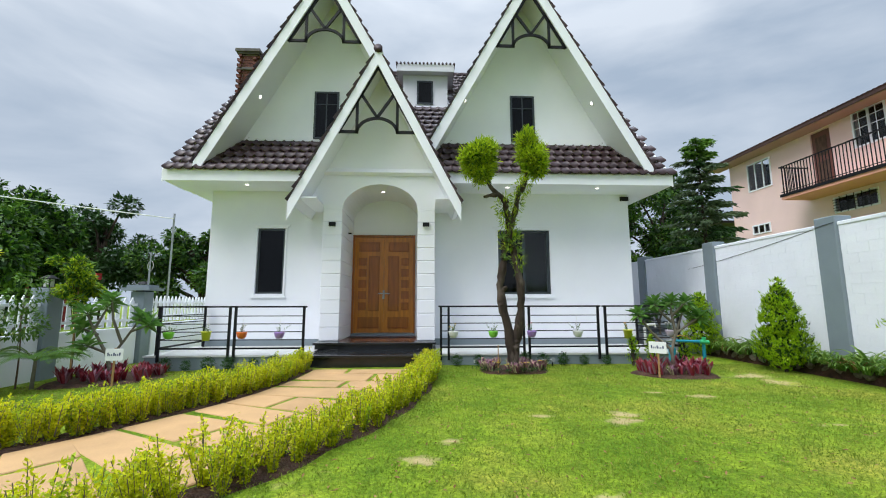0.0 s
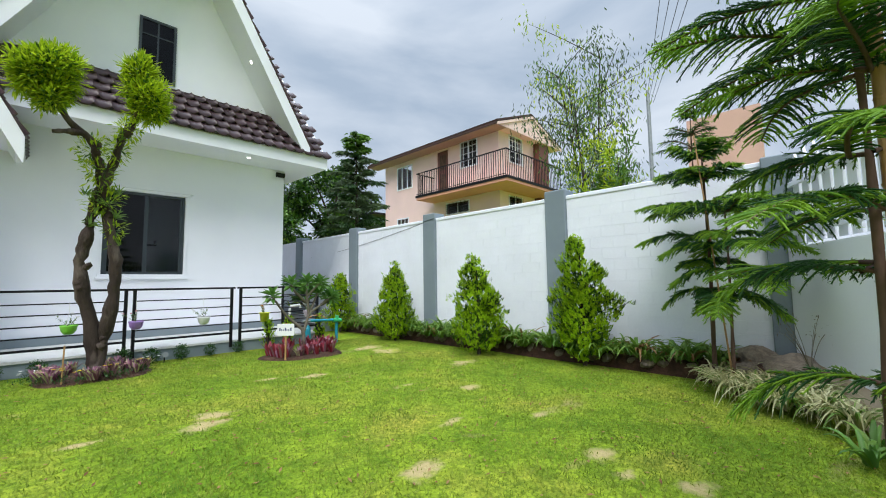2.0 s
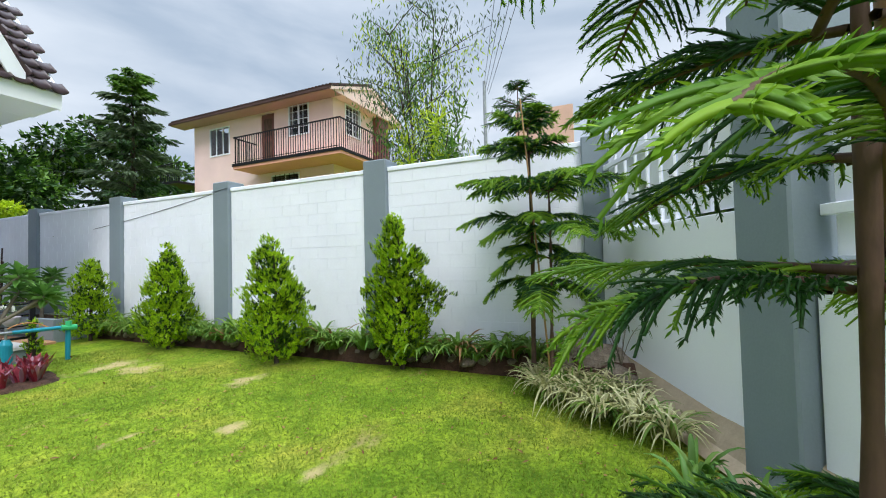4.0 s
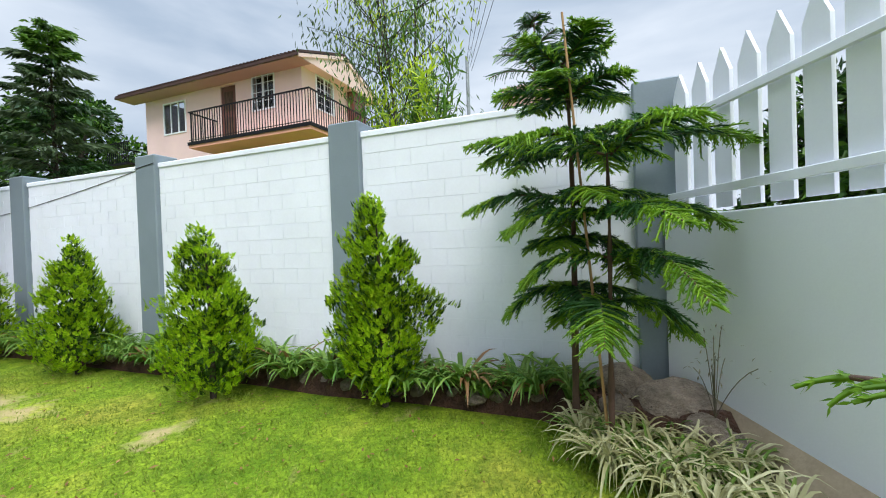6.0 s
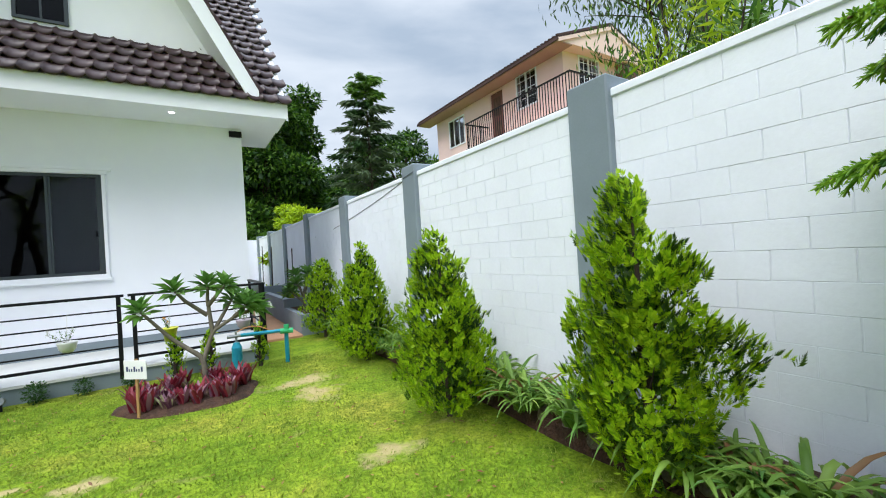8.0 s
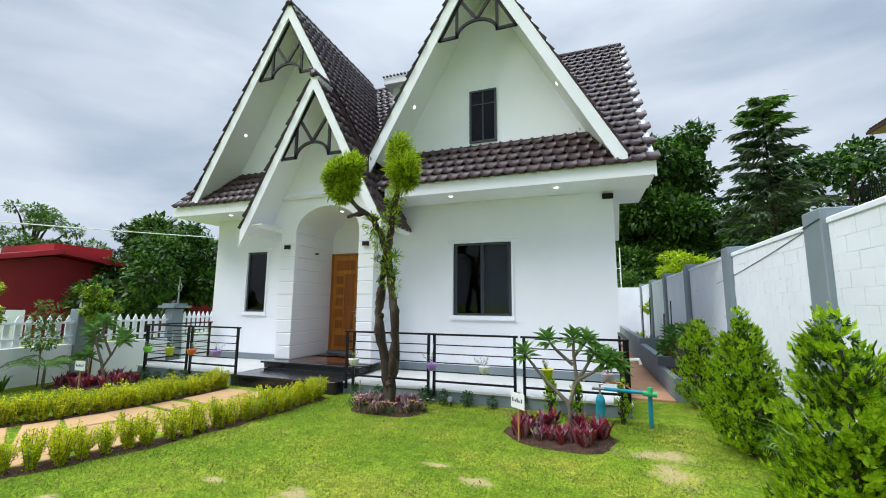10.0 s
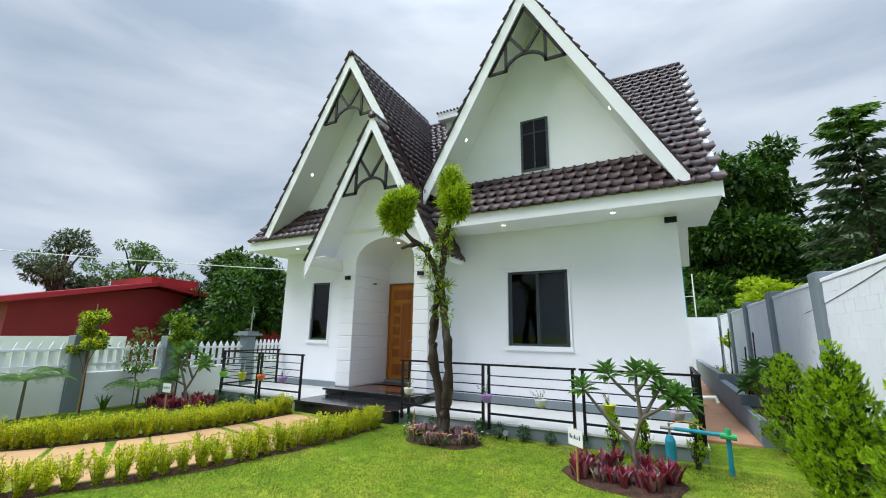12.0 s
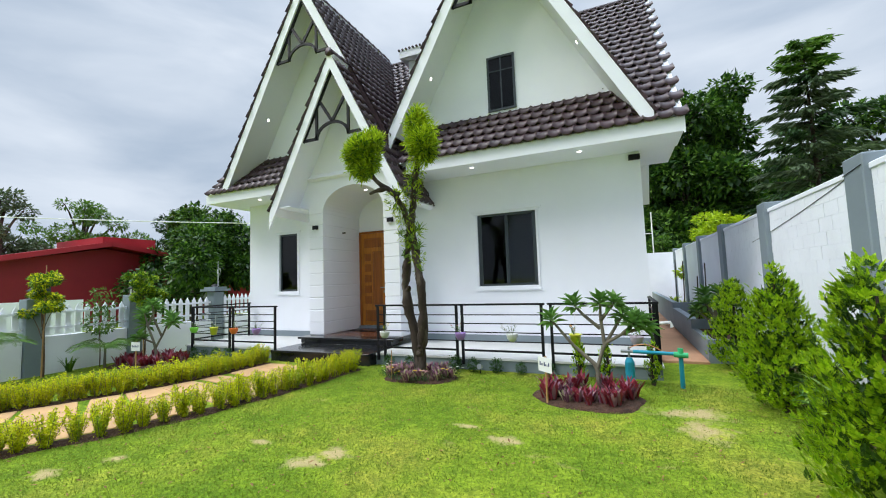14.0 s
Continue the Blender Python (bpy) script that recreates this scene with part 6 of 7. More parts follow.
tube(bm, [(0, 0, -0.02), (0, 0, 0.10), (0, 0, 0.30), (0, 0, 0.36)], [0.055, 0.06, 0.06, 0.035], 14)
part("filter_housing", bm, BLUE_PVC, pump, smooth=False)
bm = bmesh.new()
tube(bm, [(0, 0, 0.36), (0, 0, 0.5)], 0.014, 8)
tube(bm, [(-0.1, 0, 0.44), (0.05, 0, 0.44)], 0.02, 8)
part("valve", bm, STEEL, pump)
bm = bmesh.new()
tube(bm, [(0.05, 0, 0.44), (0.62, 0.02, 0.42)], 0.024, 10)
tube(bm, [(0.60, 0.02, 0.46), (0.60, 0.02, -0.02)], 0.028, 10)
part("pipe", bm, BLUE_PVC, pump)
bm = bmesh.new()
tube(bm, [(0.52, 0.0, 0.42), (0.68, 0.0, 0.41)], 0.036, 10)
tube(bm, [(0.60, 0.0, 0.40), (0.60, 0.0, 0.50)], 0.034, 10)
part("fitting", bm, GREEN_PVC, pump)
bm = bmesh.new()
tube(bm, curve_pts((0, 0, 0.48), (0.45, 0.02, 0.40), 0.09, 10), 0.007, 6)
part("hose", bm, COPPER, pump)
vp = thing("drain_pipe", (HX1 + 0.05, 9.7, 0), "white plastic drain pipe elbow on the side wall", "pipe")
bm = bmesh.new()
tube(bm, [(0, 0, -0.1), (0, 0, 0.5), (0.02, -0.01, 0.56), (0.2, -0.05, 0.58), (0.22, -0.05, 0.5)], 0.028, 10)
part("pipe", bm, WHITE_PVC, vp)
sp = thing("spotlight", (3.32, 8.1, LAWN_Z), "small grey garden spotlight beside the patio", "lamp")
bm = bmesh.new()
tube(bm, [(0, 0.05, 0.1), (0, -0.05, 0.12)], [0.03, 0.04], 12)
part("head", bm, STEEL, sp)
part("spike", B((-0.008, 0.008, 0.0, 0.016, -0.05, 0.1)), BLACK, sp)

# ---- lamps on the house ----
def disc_lamp(name, at, way, label, group, r=0.055):
    l = thing(name, at, label, "lamp", group)
    m = Vector(way).to_track_quat("Z", "Y").to_matrix().to_4x4()
    bm = bmesh.new()
    bmesh.ops.create_cone(bm, cap_ends=True, segments=20, radius1=r, radius2=r * 0.9, depth=0.012, matrix=m @ pose(0, 0, 0.006))
    part("rim", bm, WHITE, l)
    bm = bmesh.new()
    bmesh.ops.create_cone(bm, cap_ends=True, segments=20, radius1=r * 0.72, radius2=r * 0.7, depth=0.006, matrix=m @ pose(0, 0, 0.016))
    part("diffuser", bm, LAMP, l)


for x in (-2.8, 2.86, 4.88):
    disc_lamp("soffit_light", (x, 9.42, 3.60), (0, 0, -1), "small round lit downlight under the eave", "downlights under the eave")
disc_lamp("soffit_light", (0.08, 9.85, 3.585), (0, 0, -1), "small round lit downlight in the porch ceiling", "downlights under the eave")
for c in (GL, GR):
    for sg, ln in ((-1, 1.5), (1, 1.5)):
        x = c + sg * ln
        z = gable_z(x, c) - 0.14 * math.sqrt(1 + GS * GS)
        disc_lamp("gable_light", (x, 9.6, z), (-sg * GS, 0, -1), "small round lit downlight under the gable roof", "downlights under the gables", 0.05)
for x in (-0.92, 1.06):
    l = thing("wall_lamp", (x, PORCH_Y, 2.66), "small black box wall lamp with slots on the pier", "lamp", "lamps on the porch piers")
    part("body", B((-0.07, 0.07, -0.05, 0.0, 0.0, 0.09), bevel=0.004), BLACK, l)
    part("slots", B(*[(-0.05 + i * 0.036, -0.03 + i * 0.036, -0.053, -0.049, -0.012, 0.0) for i in range(3)]), WHITE_PVC, l)
hk = part("wall_vent", B((HX1 - 0.19, HX1 + 0.005, 9.95, 9.999, 3.45, 3.55), bevel=0.004), BLACK, category="vent", label="small black vent at the top of the wall")
kn = part("wall_hook", B((-0.718, -0.64, 10.0, 10.03, 2.62, 2.65)), BLACK, category="hook", label="small black hook on the porch side wall")

# bracket seen on the wall inside the window
br = thing("wall_bracket", (3.7, 12.19, 1.95), "dark metal towel bracket on the room wall", "bracket")
part("arm", B((-0.18, 0.18, -0.06, -0.02, 0, 0.03), (-0.18, -0.14, -0.02, 0.0, 0, 0.12), (0.14, 0.18, -0.02, 0.0, 0, 0.12)), BLACK, br)

# ---- chimney of brick ----
MORTAR_D = material("weathered_grey_cement", (0.13, 0.12, 0.115), 0.9, var=0.2, scale=6)
chim = thing("chimney", (-4.02, 12.0, 6.0), "red brick chimney with a corbelled brick cap", "chimney")
chim.scale = (0.80, 0.80, 1.0)
part("core", B((-0.29, 0.29, -0.29, 0.29, -0.6, 2.16)), MORTAR, chim)
bm = B((-0.11, 0.11, -0.05, 0.05, -0.036, 0.036), bevel=0.004)
brick_me = mesh_of("brick", bm, BRICK)
for row in range(29):
    z, grow = -0.2 + row * 0.08, 0.0
    for side in range(4):
        for k in range(3):
            off = (k - 1) * 0.232 + (0.06 if row % 2 else -0.06)
            o = new("brick", brick_me)
            o.parent = chim
            a = side * math.pi / 2
            d = 0.255 + grow
            o.matrix_basis = pose(math.cos(a) * off - math.sin(a) * d, math.sin(a) * off + math.cos(a) * d, z, 0, 0, math.degrees(a))
part("cap", B((-0.38, 0.38, -0.38, 0.38, 2.10, 2.15), (-0.43, 0.43, -0.43, 0.43, 2.152, 2.25), bevel=0.01), MORTAR_D, chim)

part("ledge", B((-0.37, 0.37, -0.37, 0.37, 1.62, 1.70), bevel=0.01), MORTAR_D, chim)

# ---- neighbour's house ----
# the wall's pink made darker: shade under the eave put into the colour
PINK_SHADE = material("pink_soffit_painted_shade", (0.42, 0.27, 0.24), 0.85, var=0.06, scale=0.8, fine=30)
ROOF_DK = material("dark_brown_sheet_roof", (0.06, 0.026, 0.02), 0.6, var=0.2, scale=1.0, fine=30)
nb = thing("neighbour_house", (0, 0, 0), "two-storey pink rendered house with a wrap-round balcony", "house")
NX, NY0, NY1 = 15.0, 10.7, 18.2
part("wall", holed_wall(NY0, NY1, -0.3, 7.35, NX, NX + 0.2, [(16.0, 17.2, 5.75, 6.95), (13.55, 14.25, 5.05, 7.1), (11.8, 12.8, 6.0, 7.2), (12.3, 13.7, 4.05, 4.6), (16.3, 17.2, 3.9, 4.3)], axis="x"), PINK, nb)
part("wall", holed_wall(NX + 0.2, 18.6, -0.3, 7.6, NY0, NY0 + 0.2, [(15.7, 16.7, 6.0, 7.2), (15.6, 16.6, 4.05, 4.6)]), PINK, nb)
part("wall", B((18.4, 18.6, NY0 + 0.2, NY1, -0.3, 7.35), (NX + 0.2, 18.4, NY1 - 0.2, NY1, -0.3, 7.35), (NX + 0.2, 18.4, NY0 + 0.2, NY1 - 0.2, 4.8, 4.95)), PINK, nb)
# added black backing so that the rooms behind the windows look unlit
part("room_back", B((NX + 1.6, NX + 1.7, NY0 + 0.2, NY1 - 0.2, 3.0, 7.3)), ROOM_SHADE, nb)
part("louvre_pillar", B((17.6, 18.4, NY0 - 0.3, NY0 - 0.01, -0.3, 7.5)), ROOF_RED, nb)
bm = bmesh.new()
slab4(bm, [(14.35, 10.25, 7.33), (16.9, 10.25, 8.27), (16.9, 18.9, 8.27), (14.35, 18.9, 7.33)], 0.08)
slab4(bm, [(16.9, 10.25, 8.27), (19.4, 10.25, 7.35), (19.4, 18.9, 7.35), (16.9, 18.9, 8.27)], 0.08)
roof = part("roof", bm, ROOF_DK, nb)
bm = bmesh.new()
for i in range(56):
    y = 10.28 + i * 0.153
    slab4(bm, [(14.33, y, 7.36), (16.9, y, 8.305), (16.9, y + 0.05, 8.305), (14.33, y + 0.05, 7.36)], 0.04)
part("roof_ribs", bm, ROOF_DK, roof, kind="stuff")
part("fascia", B((14.32, 14.36, 10.25, 18.9, 7.19, 7.28)), ROOF_DK, nb)
bm = bmesh.new()
prism(bm, [(14.36, 7.14), (14.36, 7.28), (16.9, 8.22), (19.4, 7.30), (19.4, 7.14), (16.9, 8.06)], "y", 10.25, 10.29)
part("fascia", bm, PINK, nb)
bm = bmesh.new()
prism(bm, [(14.5, 7.205), (19.3, 7.205), (16.9, 8.08)], "y", 10.295, NY0 + 0.2)
part("gable", bm, PINK, nb)
part("ceiling", B((14.37, NX, 10.3, 18.85, 7.17, 7.20)), PINK_SHADE, nb)
part("balcony_floor", B((13.9, NX, 9.55, 14.5, 4.72, 4.90), (NX, 18.0, 9.55, NY0, 4.72, 4.90)), PINK_B, nb)
part("balcony_edge", B((13.87, 13.9, 9.52, 14.53, 4.82, 4.92), (13.9, 18.0, 9.52, 9.55, 4.82, 4.92)), BLACK, nb)
bal = part("balcony_railing", B((13.9, 13.94, 9.56, 14.5, 5.90, 5.94), (13.94, 18.0, 9.56, 9.60, 5.90, 5.94), (13.94, NX, 14.46, 14.5, 5.90, 5.94), (13.91, 13.93, 9.6, 14.5, 4.98, 5.0)), BLACK, nb)
for i in range(45):
    part("baluster", B((13.91, 13.93, 9.6 + i * 0.109, 9.62 + i * 0.109, 4.9, 5.9)), BLACK, bal)
for i in range(34):
    part("baluster", B((13.98 + i * 0.118, 14.0 + i * 0.118, 9.57, 9.59, 4.9, 5.9)), BLACK, bal)
for i in range(8):
    part("baluster", B((14.0 + i * 0.12, 14.02 + i * 0.12, 14.47, 14.49, 4.9, 5.9)), BLACK, bal)


def n_window(y0, y1, z0, z1, n, axis="x", at=NX, bars=0):
    w = part("window_frame", (lambda f: B(*f))([(at - 0.03, at + 0.04, y0, y0 + 0.05, z0, z1), (at - 0.03, at + 0.04, y1 - 0.05, y1, z0, z1), (at - 0.03, at + 0.04, y0 + 0.05, y1 - 0.05, z0, z0 + 0.05), (at - 0.03, at + 0.04, y0 + 0.05, y1 - 0.05, z1 - 0.05, z1)]
              + [(at - 0.02, at + 0.03, y0 + (y1 - y0) * i / n - 0.02, y0 + (y1 - y0) * i / n + 0.02, z0 + 0.05, z1 - 0.05) for i in range(1, n)]) if axis == "x"
             else B(*([(y0, y0 + 0.05, at - 0.03, at + 0.04, z0, z1), (y1 - 0.05, y1, at - 0.03, at + 0.04, z0, z1), (y0 + 0.05, y1 - 0.05, at - 0.03, at + 0.04, z0, z0 + 0.05), (y0 + 0.05, y1 - 0.05, at - 0.03, at + 0.04, z1 - 0.05, z1)]
                      + [(y0 + (y1 - y0) * i / n - 0.02, y0 + (y1 - y0) * i / n + 0.02, at - 0.02, at + 0.03, z0 + 0.05, z1 - 0.05) for i in range(1, n)])), WHITE, nb)
    for i in range(n):
        a, b = y0 + (y1 - y0) * i / n + 0.03, y0 + (y1 - y0) * (i + 1) / n - 0.03
        part("pane", B((at, at + 0.01, a, b, z0 + 0.05, z1 - 0.05)) if axis == "x" else B((a, b, at, at + 0.01, z0 + 0.05, z1 - 0.05)), GLASS, w)
    if bars:
        bm = bmesh.new()
        for k in range(1, bars):
            u, z = y0 + (y1 - y0) * k / bars, z0 + (z1 - z0) * k / bars
            for q in ((at - 0.06, at - 0.045, u - 0.008, u + 0.008, z0, z1), (at - 0.06, at - 0.045, y0, y1, z - 0.008, z + 0.008)):
                q = q if axis == "x" else (q[2], q[3], q[0], q[1], q[4], q[5])
                r = bmesh.ops.create_cube(bm, size=1)
                bmesh.ops.scale(bm, vec=(q[1] - q[0], q[3] - q[2], q[5] - q[4]), verts=r["verts"])
                bmesh.ops.translate(bm, vec=((q[0] + q[1]) / 2, (q[2] + q[3]) / 2, (q[4] + q[5]) / 2), verts=r["verts"])
        part("grille", bm, BLACK if z1 < 5 else WHITE, w)


n_window(16.0, 17.2, 5.75, 6.95, 3)
n_window(11.8, 12.8, 6.0, 7.2, 2, bars=4)
n_window(12.3, 13.7, 4.05, 4.6, 2, bars=6)
n_window(16.3, 17.2, 3.9, 4.3, 3)
n_window(15.7, 16.7, 6.0, 7.2, 2, "y", NY0, bars=5)
n_window(15.6, 16.6, 4.05, 4.6, 2, "y", NY0, bars=6)
dr = part("door", B((NX + 0.03, NX + 0.08, 13.57, 14.23, 4.95, 7.08)), ROOF_RED, nb, "dark brown wooden door")
part("door_panel", B((NX + 0.015, NX + 0.03, 13.7, 14.1, 5.2, 6.0), (NX + 0.015, NX + 0.03, 13.7, 14.1, 6.2, 6.9), bevel=0.006), BARK_R, dr)
rbal = part("rear_balcony", B((14.3, 14.34, 18.2, 19.6, 5.5, 5.54), (14.34, 15.6, 19.56, 19.6, 5.5, 5.54)), BLACK, nb)
part("rear_balcony_floor", B((14.25, 15.6, 18.21, 19.65, 4.65, 4.75)), BLACK, nb)
for i in range(11):
    part("baluster", B((14.31, 14.33, 18.25 + i * 0.12, 18.27 + i * 0.12, 4.75, 5.5)), BLACK, rbal)
wb = part("far_wall", B((22.0, 22.3, 3.0, 5.6, -0.3, 8.0)), material("pale_salmon_render", (0.64, 0.40, 0.33), 0.85, var=0.06, scale=1.0, fine=30), category="house", label="plain salmon rendered block of a house far off")

# ---- red building over the left fence ----
rb = thing("red_building", (0, 0, 0), "dark red clad hall with a low gabled roof", "building")
RX = -20.0
bm = bmesh.new()
prism(bm, [(9.0, -0.5), (17.7, -0.5), (17.7, 3.35), (14.7, 3.75), (9.0, 2.65)], "x", RX - 9, RX)
part("wall", bm, RED, rb)
bm = bmesh.new()
slab4(bm, [(RX + 0.7, 8.4, 2.72), (RX + 0.7, 14.7, 4.1), (RX - 9, 14.7, 4.1), (RX - 9, 8.4, 2.72)], 0.24)
slab4(bm, [(RX + 0.7, 14.7, 4.1), (RX + 0.7, 18.2, 3.55), (RX - 9, 18.2, 3.55), (RX - 9, 14.7, 4.1)], 0.24)
part("roof", bm, RED_T, rb)
part("roof_box", B((RX - 7, RX - 2, 15.6, 18.5, 3.6, 4.65)), RED_T, rb)
part("low_wing", B((RX - 3, RX, 17.8, 26.0, -0.5, 2.7)), RED, rb)
part("low_roof", B((RX - 3, RX + 0.9, 19.9, 27.0, 2.55, 2.95)), RED_T, rb)
for y in (20.5, 22.5, 24.5):
    part("column", B((RX + 0.6, RX + 0.72, y, y + 0.12, -0.5, 2.55)), RED_T, rb)
part("window", B((RX + 0.0, RX + 0.03, 12.0, 12.5, 1.2, 2.4)), GREY_FRAME, rb)
part("yard_wall", B((-15.2, -15.0, 4.0, 11.5, -0.4, 1.15)), WHITE, kind="structure")

# ---- background trees ----
rng = np.random.default_rng(9)
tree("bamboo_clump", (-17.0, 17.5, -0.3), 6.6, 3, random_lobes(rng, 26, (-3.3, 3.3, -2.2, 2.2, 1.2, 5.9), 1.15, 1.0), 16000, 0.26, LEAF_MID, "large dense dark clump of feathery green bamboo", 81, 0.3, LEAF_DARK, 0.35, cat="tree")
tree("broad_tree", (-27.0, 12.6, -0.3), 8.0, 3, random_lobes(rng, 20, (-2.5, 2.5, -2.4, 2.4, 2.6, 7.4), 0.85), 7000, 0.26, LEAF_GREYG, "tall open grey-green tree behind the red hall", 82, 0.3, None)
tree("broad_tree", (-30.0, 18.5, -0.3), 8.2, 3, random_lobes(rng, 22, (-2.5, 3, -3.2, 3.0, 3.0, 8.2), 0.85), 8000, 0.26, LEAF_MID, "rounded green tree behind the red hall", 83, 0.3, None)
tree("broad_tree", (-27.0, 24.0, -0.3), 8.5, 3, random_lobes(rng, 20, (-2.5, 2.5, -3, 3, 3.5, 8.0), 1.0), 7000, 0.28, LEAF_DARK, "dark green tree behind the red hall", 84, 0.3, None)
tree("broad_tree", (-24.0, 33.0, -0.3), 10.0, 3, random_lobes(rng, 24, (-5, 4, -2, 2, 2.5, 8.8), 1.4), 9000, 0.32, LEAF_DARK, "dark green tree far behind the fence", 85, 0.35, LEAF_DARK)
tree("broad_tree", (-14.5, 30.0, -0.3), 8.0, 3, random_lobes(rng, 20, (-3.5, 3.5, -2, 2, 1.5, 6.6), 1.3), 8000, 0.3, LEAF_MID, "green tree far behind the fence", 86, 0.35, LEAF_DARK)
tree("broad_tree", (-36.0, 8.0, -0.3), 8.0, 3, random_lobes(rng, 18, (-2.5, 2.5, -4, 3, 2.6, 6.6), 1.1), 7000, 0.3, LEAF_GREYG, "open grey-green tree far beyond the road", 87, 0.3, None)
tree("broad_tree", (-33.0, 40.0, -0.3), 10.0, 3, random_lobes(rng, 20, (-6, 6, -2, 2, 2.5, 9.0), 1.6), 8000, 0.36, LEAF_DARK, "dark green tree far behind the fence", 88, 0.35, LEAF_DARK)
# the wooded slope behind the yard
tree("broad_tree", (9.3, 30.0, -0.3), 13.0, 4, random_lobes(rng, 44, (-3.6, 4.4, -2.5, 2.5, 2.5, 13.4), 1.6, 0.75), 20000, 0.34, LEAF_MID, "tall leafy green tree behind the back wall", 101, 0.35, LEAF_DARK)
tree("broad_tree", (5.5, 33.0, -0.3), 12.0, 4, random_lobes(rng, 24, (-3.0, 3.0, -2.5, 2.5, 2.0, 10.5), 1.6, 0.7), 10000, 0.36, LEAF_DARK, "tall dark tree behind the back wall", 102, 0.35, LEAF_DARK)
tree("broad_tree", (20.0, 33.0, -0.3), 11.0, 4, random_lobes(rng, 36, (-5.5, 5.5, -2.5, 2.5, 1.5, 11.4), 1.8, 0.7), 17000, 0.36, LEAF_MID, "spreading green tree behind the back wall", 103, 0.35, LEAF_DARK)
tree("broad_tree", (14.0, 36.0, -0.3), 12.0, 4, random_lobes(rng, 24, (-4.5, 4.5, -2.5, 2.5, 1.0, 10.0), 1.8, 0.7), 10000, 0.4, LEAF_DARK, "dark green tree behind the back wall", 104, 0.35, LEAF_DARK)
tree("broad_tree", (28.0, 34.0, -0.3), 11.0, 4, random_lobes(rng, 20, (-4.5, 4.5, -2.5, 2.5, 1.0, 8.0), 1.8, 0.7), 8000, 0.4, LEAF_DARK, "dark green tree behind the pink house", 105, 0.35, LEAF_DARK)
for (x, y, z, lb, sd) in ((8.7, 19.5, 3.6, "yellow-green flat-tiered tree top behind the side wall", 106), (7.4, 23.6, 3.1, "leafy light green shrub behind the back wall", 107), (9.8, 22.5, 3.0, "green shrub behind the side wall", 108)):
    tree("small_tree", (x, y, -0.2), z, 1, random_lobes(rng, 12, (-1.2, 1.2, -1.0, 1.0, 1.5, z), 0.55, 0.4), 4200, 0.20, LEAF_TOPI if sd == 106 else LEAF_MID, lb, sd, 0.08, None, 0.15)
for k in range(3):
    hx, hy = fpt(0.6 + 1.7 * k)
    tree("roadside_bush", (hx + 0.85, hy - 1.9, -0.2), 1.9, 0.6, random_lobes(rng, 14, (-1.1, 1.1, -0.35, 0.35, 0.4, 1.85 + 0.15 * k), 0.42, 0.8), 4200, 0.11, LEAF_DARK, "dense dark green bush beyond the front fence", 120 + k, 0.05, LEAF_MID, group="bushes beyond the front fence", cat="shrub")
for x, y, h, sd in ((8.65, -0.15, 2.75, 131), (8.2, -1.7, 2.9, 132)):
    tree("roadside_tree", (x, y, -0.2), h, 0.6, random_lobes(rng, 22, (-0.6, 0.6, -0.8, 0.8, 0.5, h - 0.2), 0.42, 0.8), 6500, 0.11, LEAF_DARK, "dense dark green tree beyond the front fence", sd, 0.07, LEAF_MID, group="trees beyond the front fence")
# tall conifer behind the back wall
t = thing("tall_conifer", (8.9, 11.7, -0.3), "tall feathery dark conifer with tiered hanging branches", "tree")
g = Growth([BARK, LEAF_DARK, LEAF_GREYG, LEAF_MID])
g.stem([(0, 0, 0), (0.05, 0, 5.5), (0, 0, 11.6)], [0.16, 0.09, 0.02], BARK, 7)
g.make("trunk", t, smooth=True)
g = Growth([BARK, LEAF_DARK, LEAF_GREYG, LEAF_MID])
for i in range(90):
    z, a = 2.0 + i * 0.107, i * 2.4
    L = max(0.5, 2.2 * (1 - (z / 12.2) ** 2.4) + 0.25 * math.sin(i * 1.9))
    e = np.array([math.cos(a) * L, math.sin(a) * L, z + 0.15 * L])
    pts = curve_pts((0, 0, z), e, 0.12 * L, 7)
    g.stem(pts, np.linspace(0.03, 0.008, 7), BARK, 4)
    m = 150
    q = rng.uniform(0.15, 1, m)
    qa = np.minimum((q * 6).astype(int), 5)
    o = pts[qa] + (pts[qa + 1] - pts[qa]) * (q * 6 - qa)[:, None] + rng.normal(size=(m, 3)) * [0.12, 0.12, 0.03]
    w = rand_dirs(rng, m) * 0.5 + np.array([math.cos(a), math.sin(a), -0.5])
    g.leaves(o, w, rand_dirs(rng, m), rng.uniform(0.22, 0.42, m), 0.085, LEAF_MID if z > 10.3 else (LEAF_GREYG if i % 3 else LEAF_DARK))
g.make("crown", t)

bpy.data.objects["tall_conifer"].scale = (0.52, 0.52, 0.52)

# trees beyond the side wall
t = thing("bare_tree", (9.9, 4.35, -0.2), "slender tree with dark bare limbs and sparse hanging leaves", "tree")
g = Growth([BARK, LEAF_GREYG, LEAF_MID])
rng = np.random.default_rng(19)
ends = []
for k in range(5):
    e = np.array([rng.uniform(-0.7, 0.6), rng.uniform(-1.1, 0.7), rng.uniform(4.7, 5.9)])
    pts = curve_pts((0.03 * k, -0.03 * k, 0), e, 0, 9, (rng.uniform(-0.15, 0.15), rng.uniform(-0.2, 0.2), 0))
    g.stem(pts, np.linspace(0.042, 0.010, 9), BARK, 6)
    for j in range(16):
        a = pts[rng.integers(3, 9)]
        b = a + np.array([rng.normal() * 0.52, rng.normal() * 0.58, rng.uniform(0.05, 0.7)])
        g.stem(curve_pts(a, b, 0.03, 5), np.linspace(0.012, 0.004, 5), BARK, 4)
        ends.append((a, b))
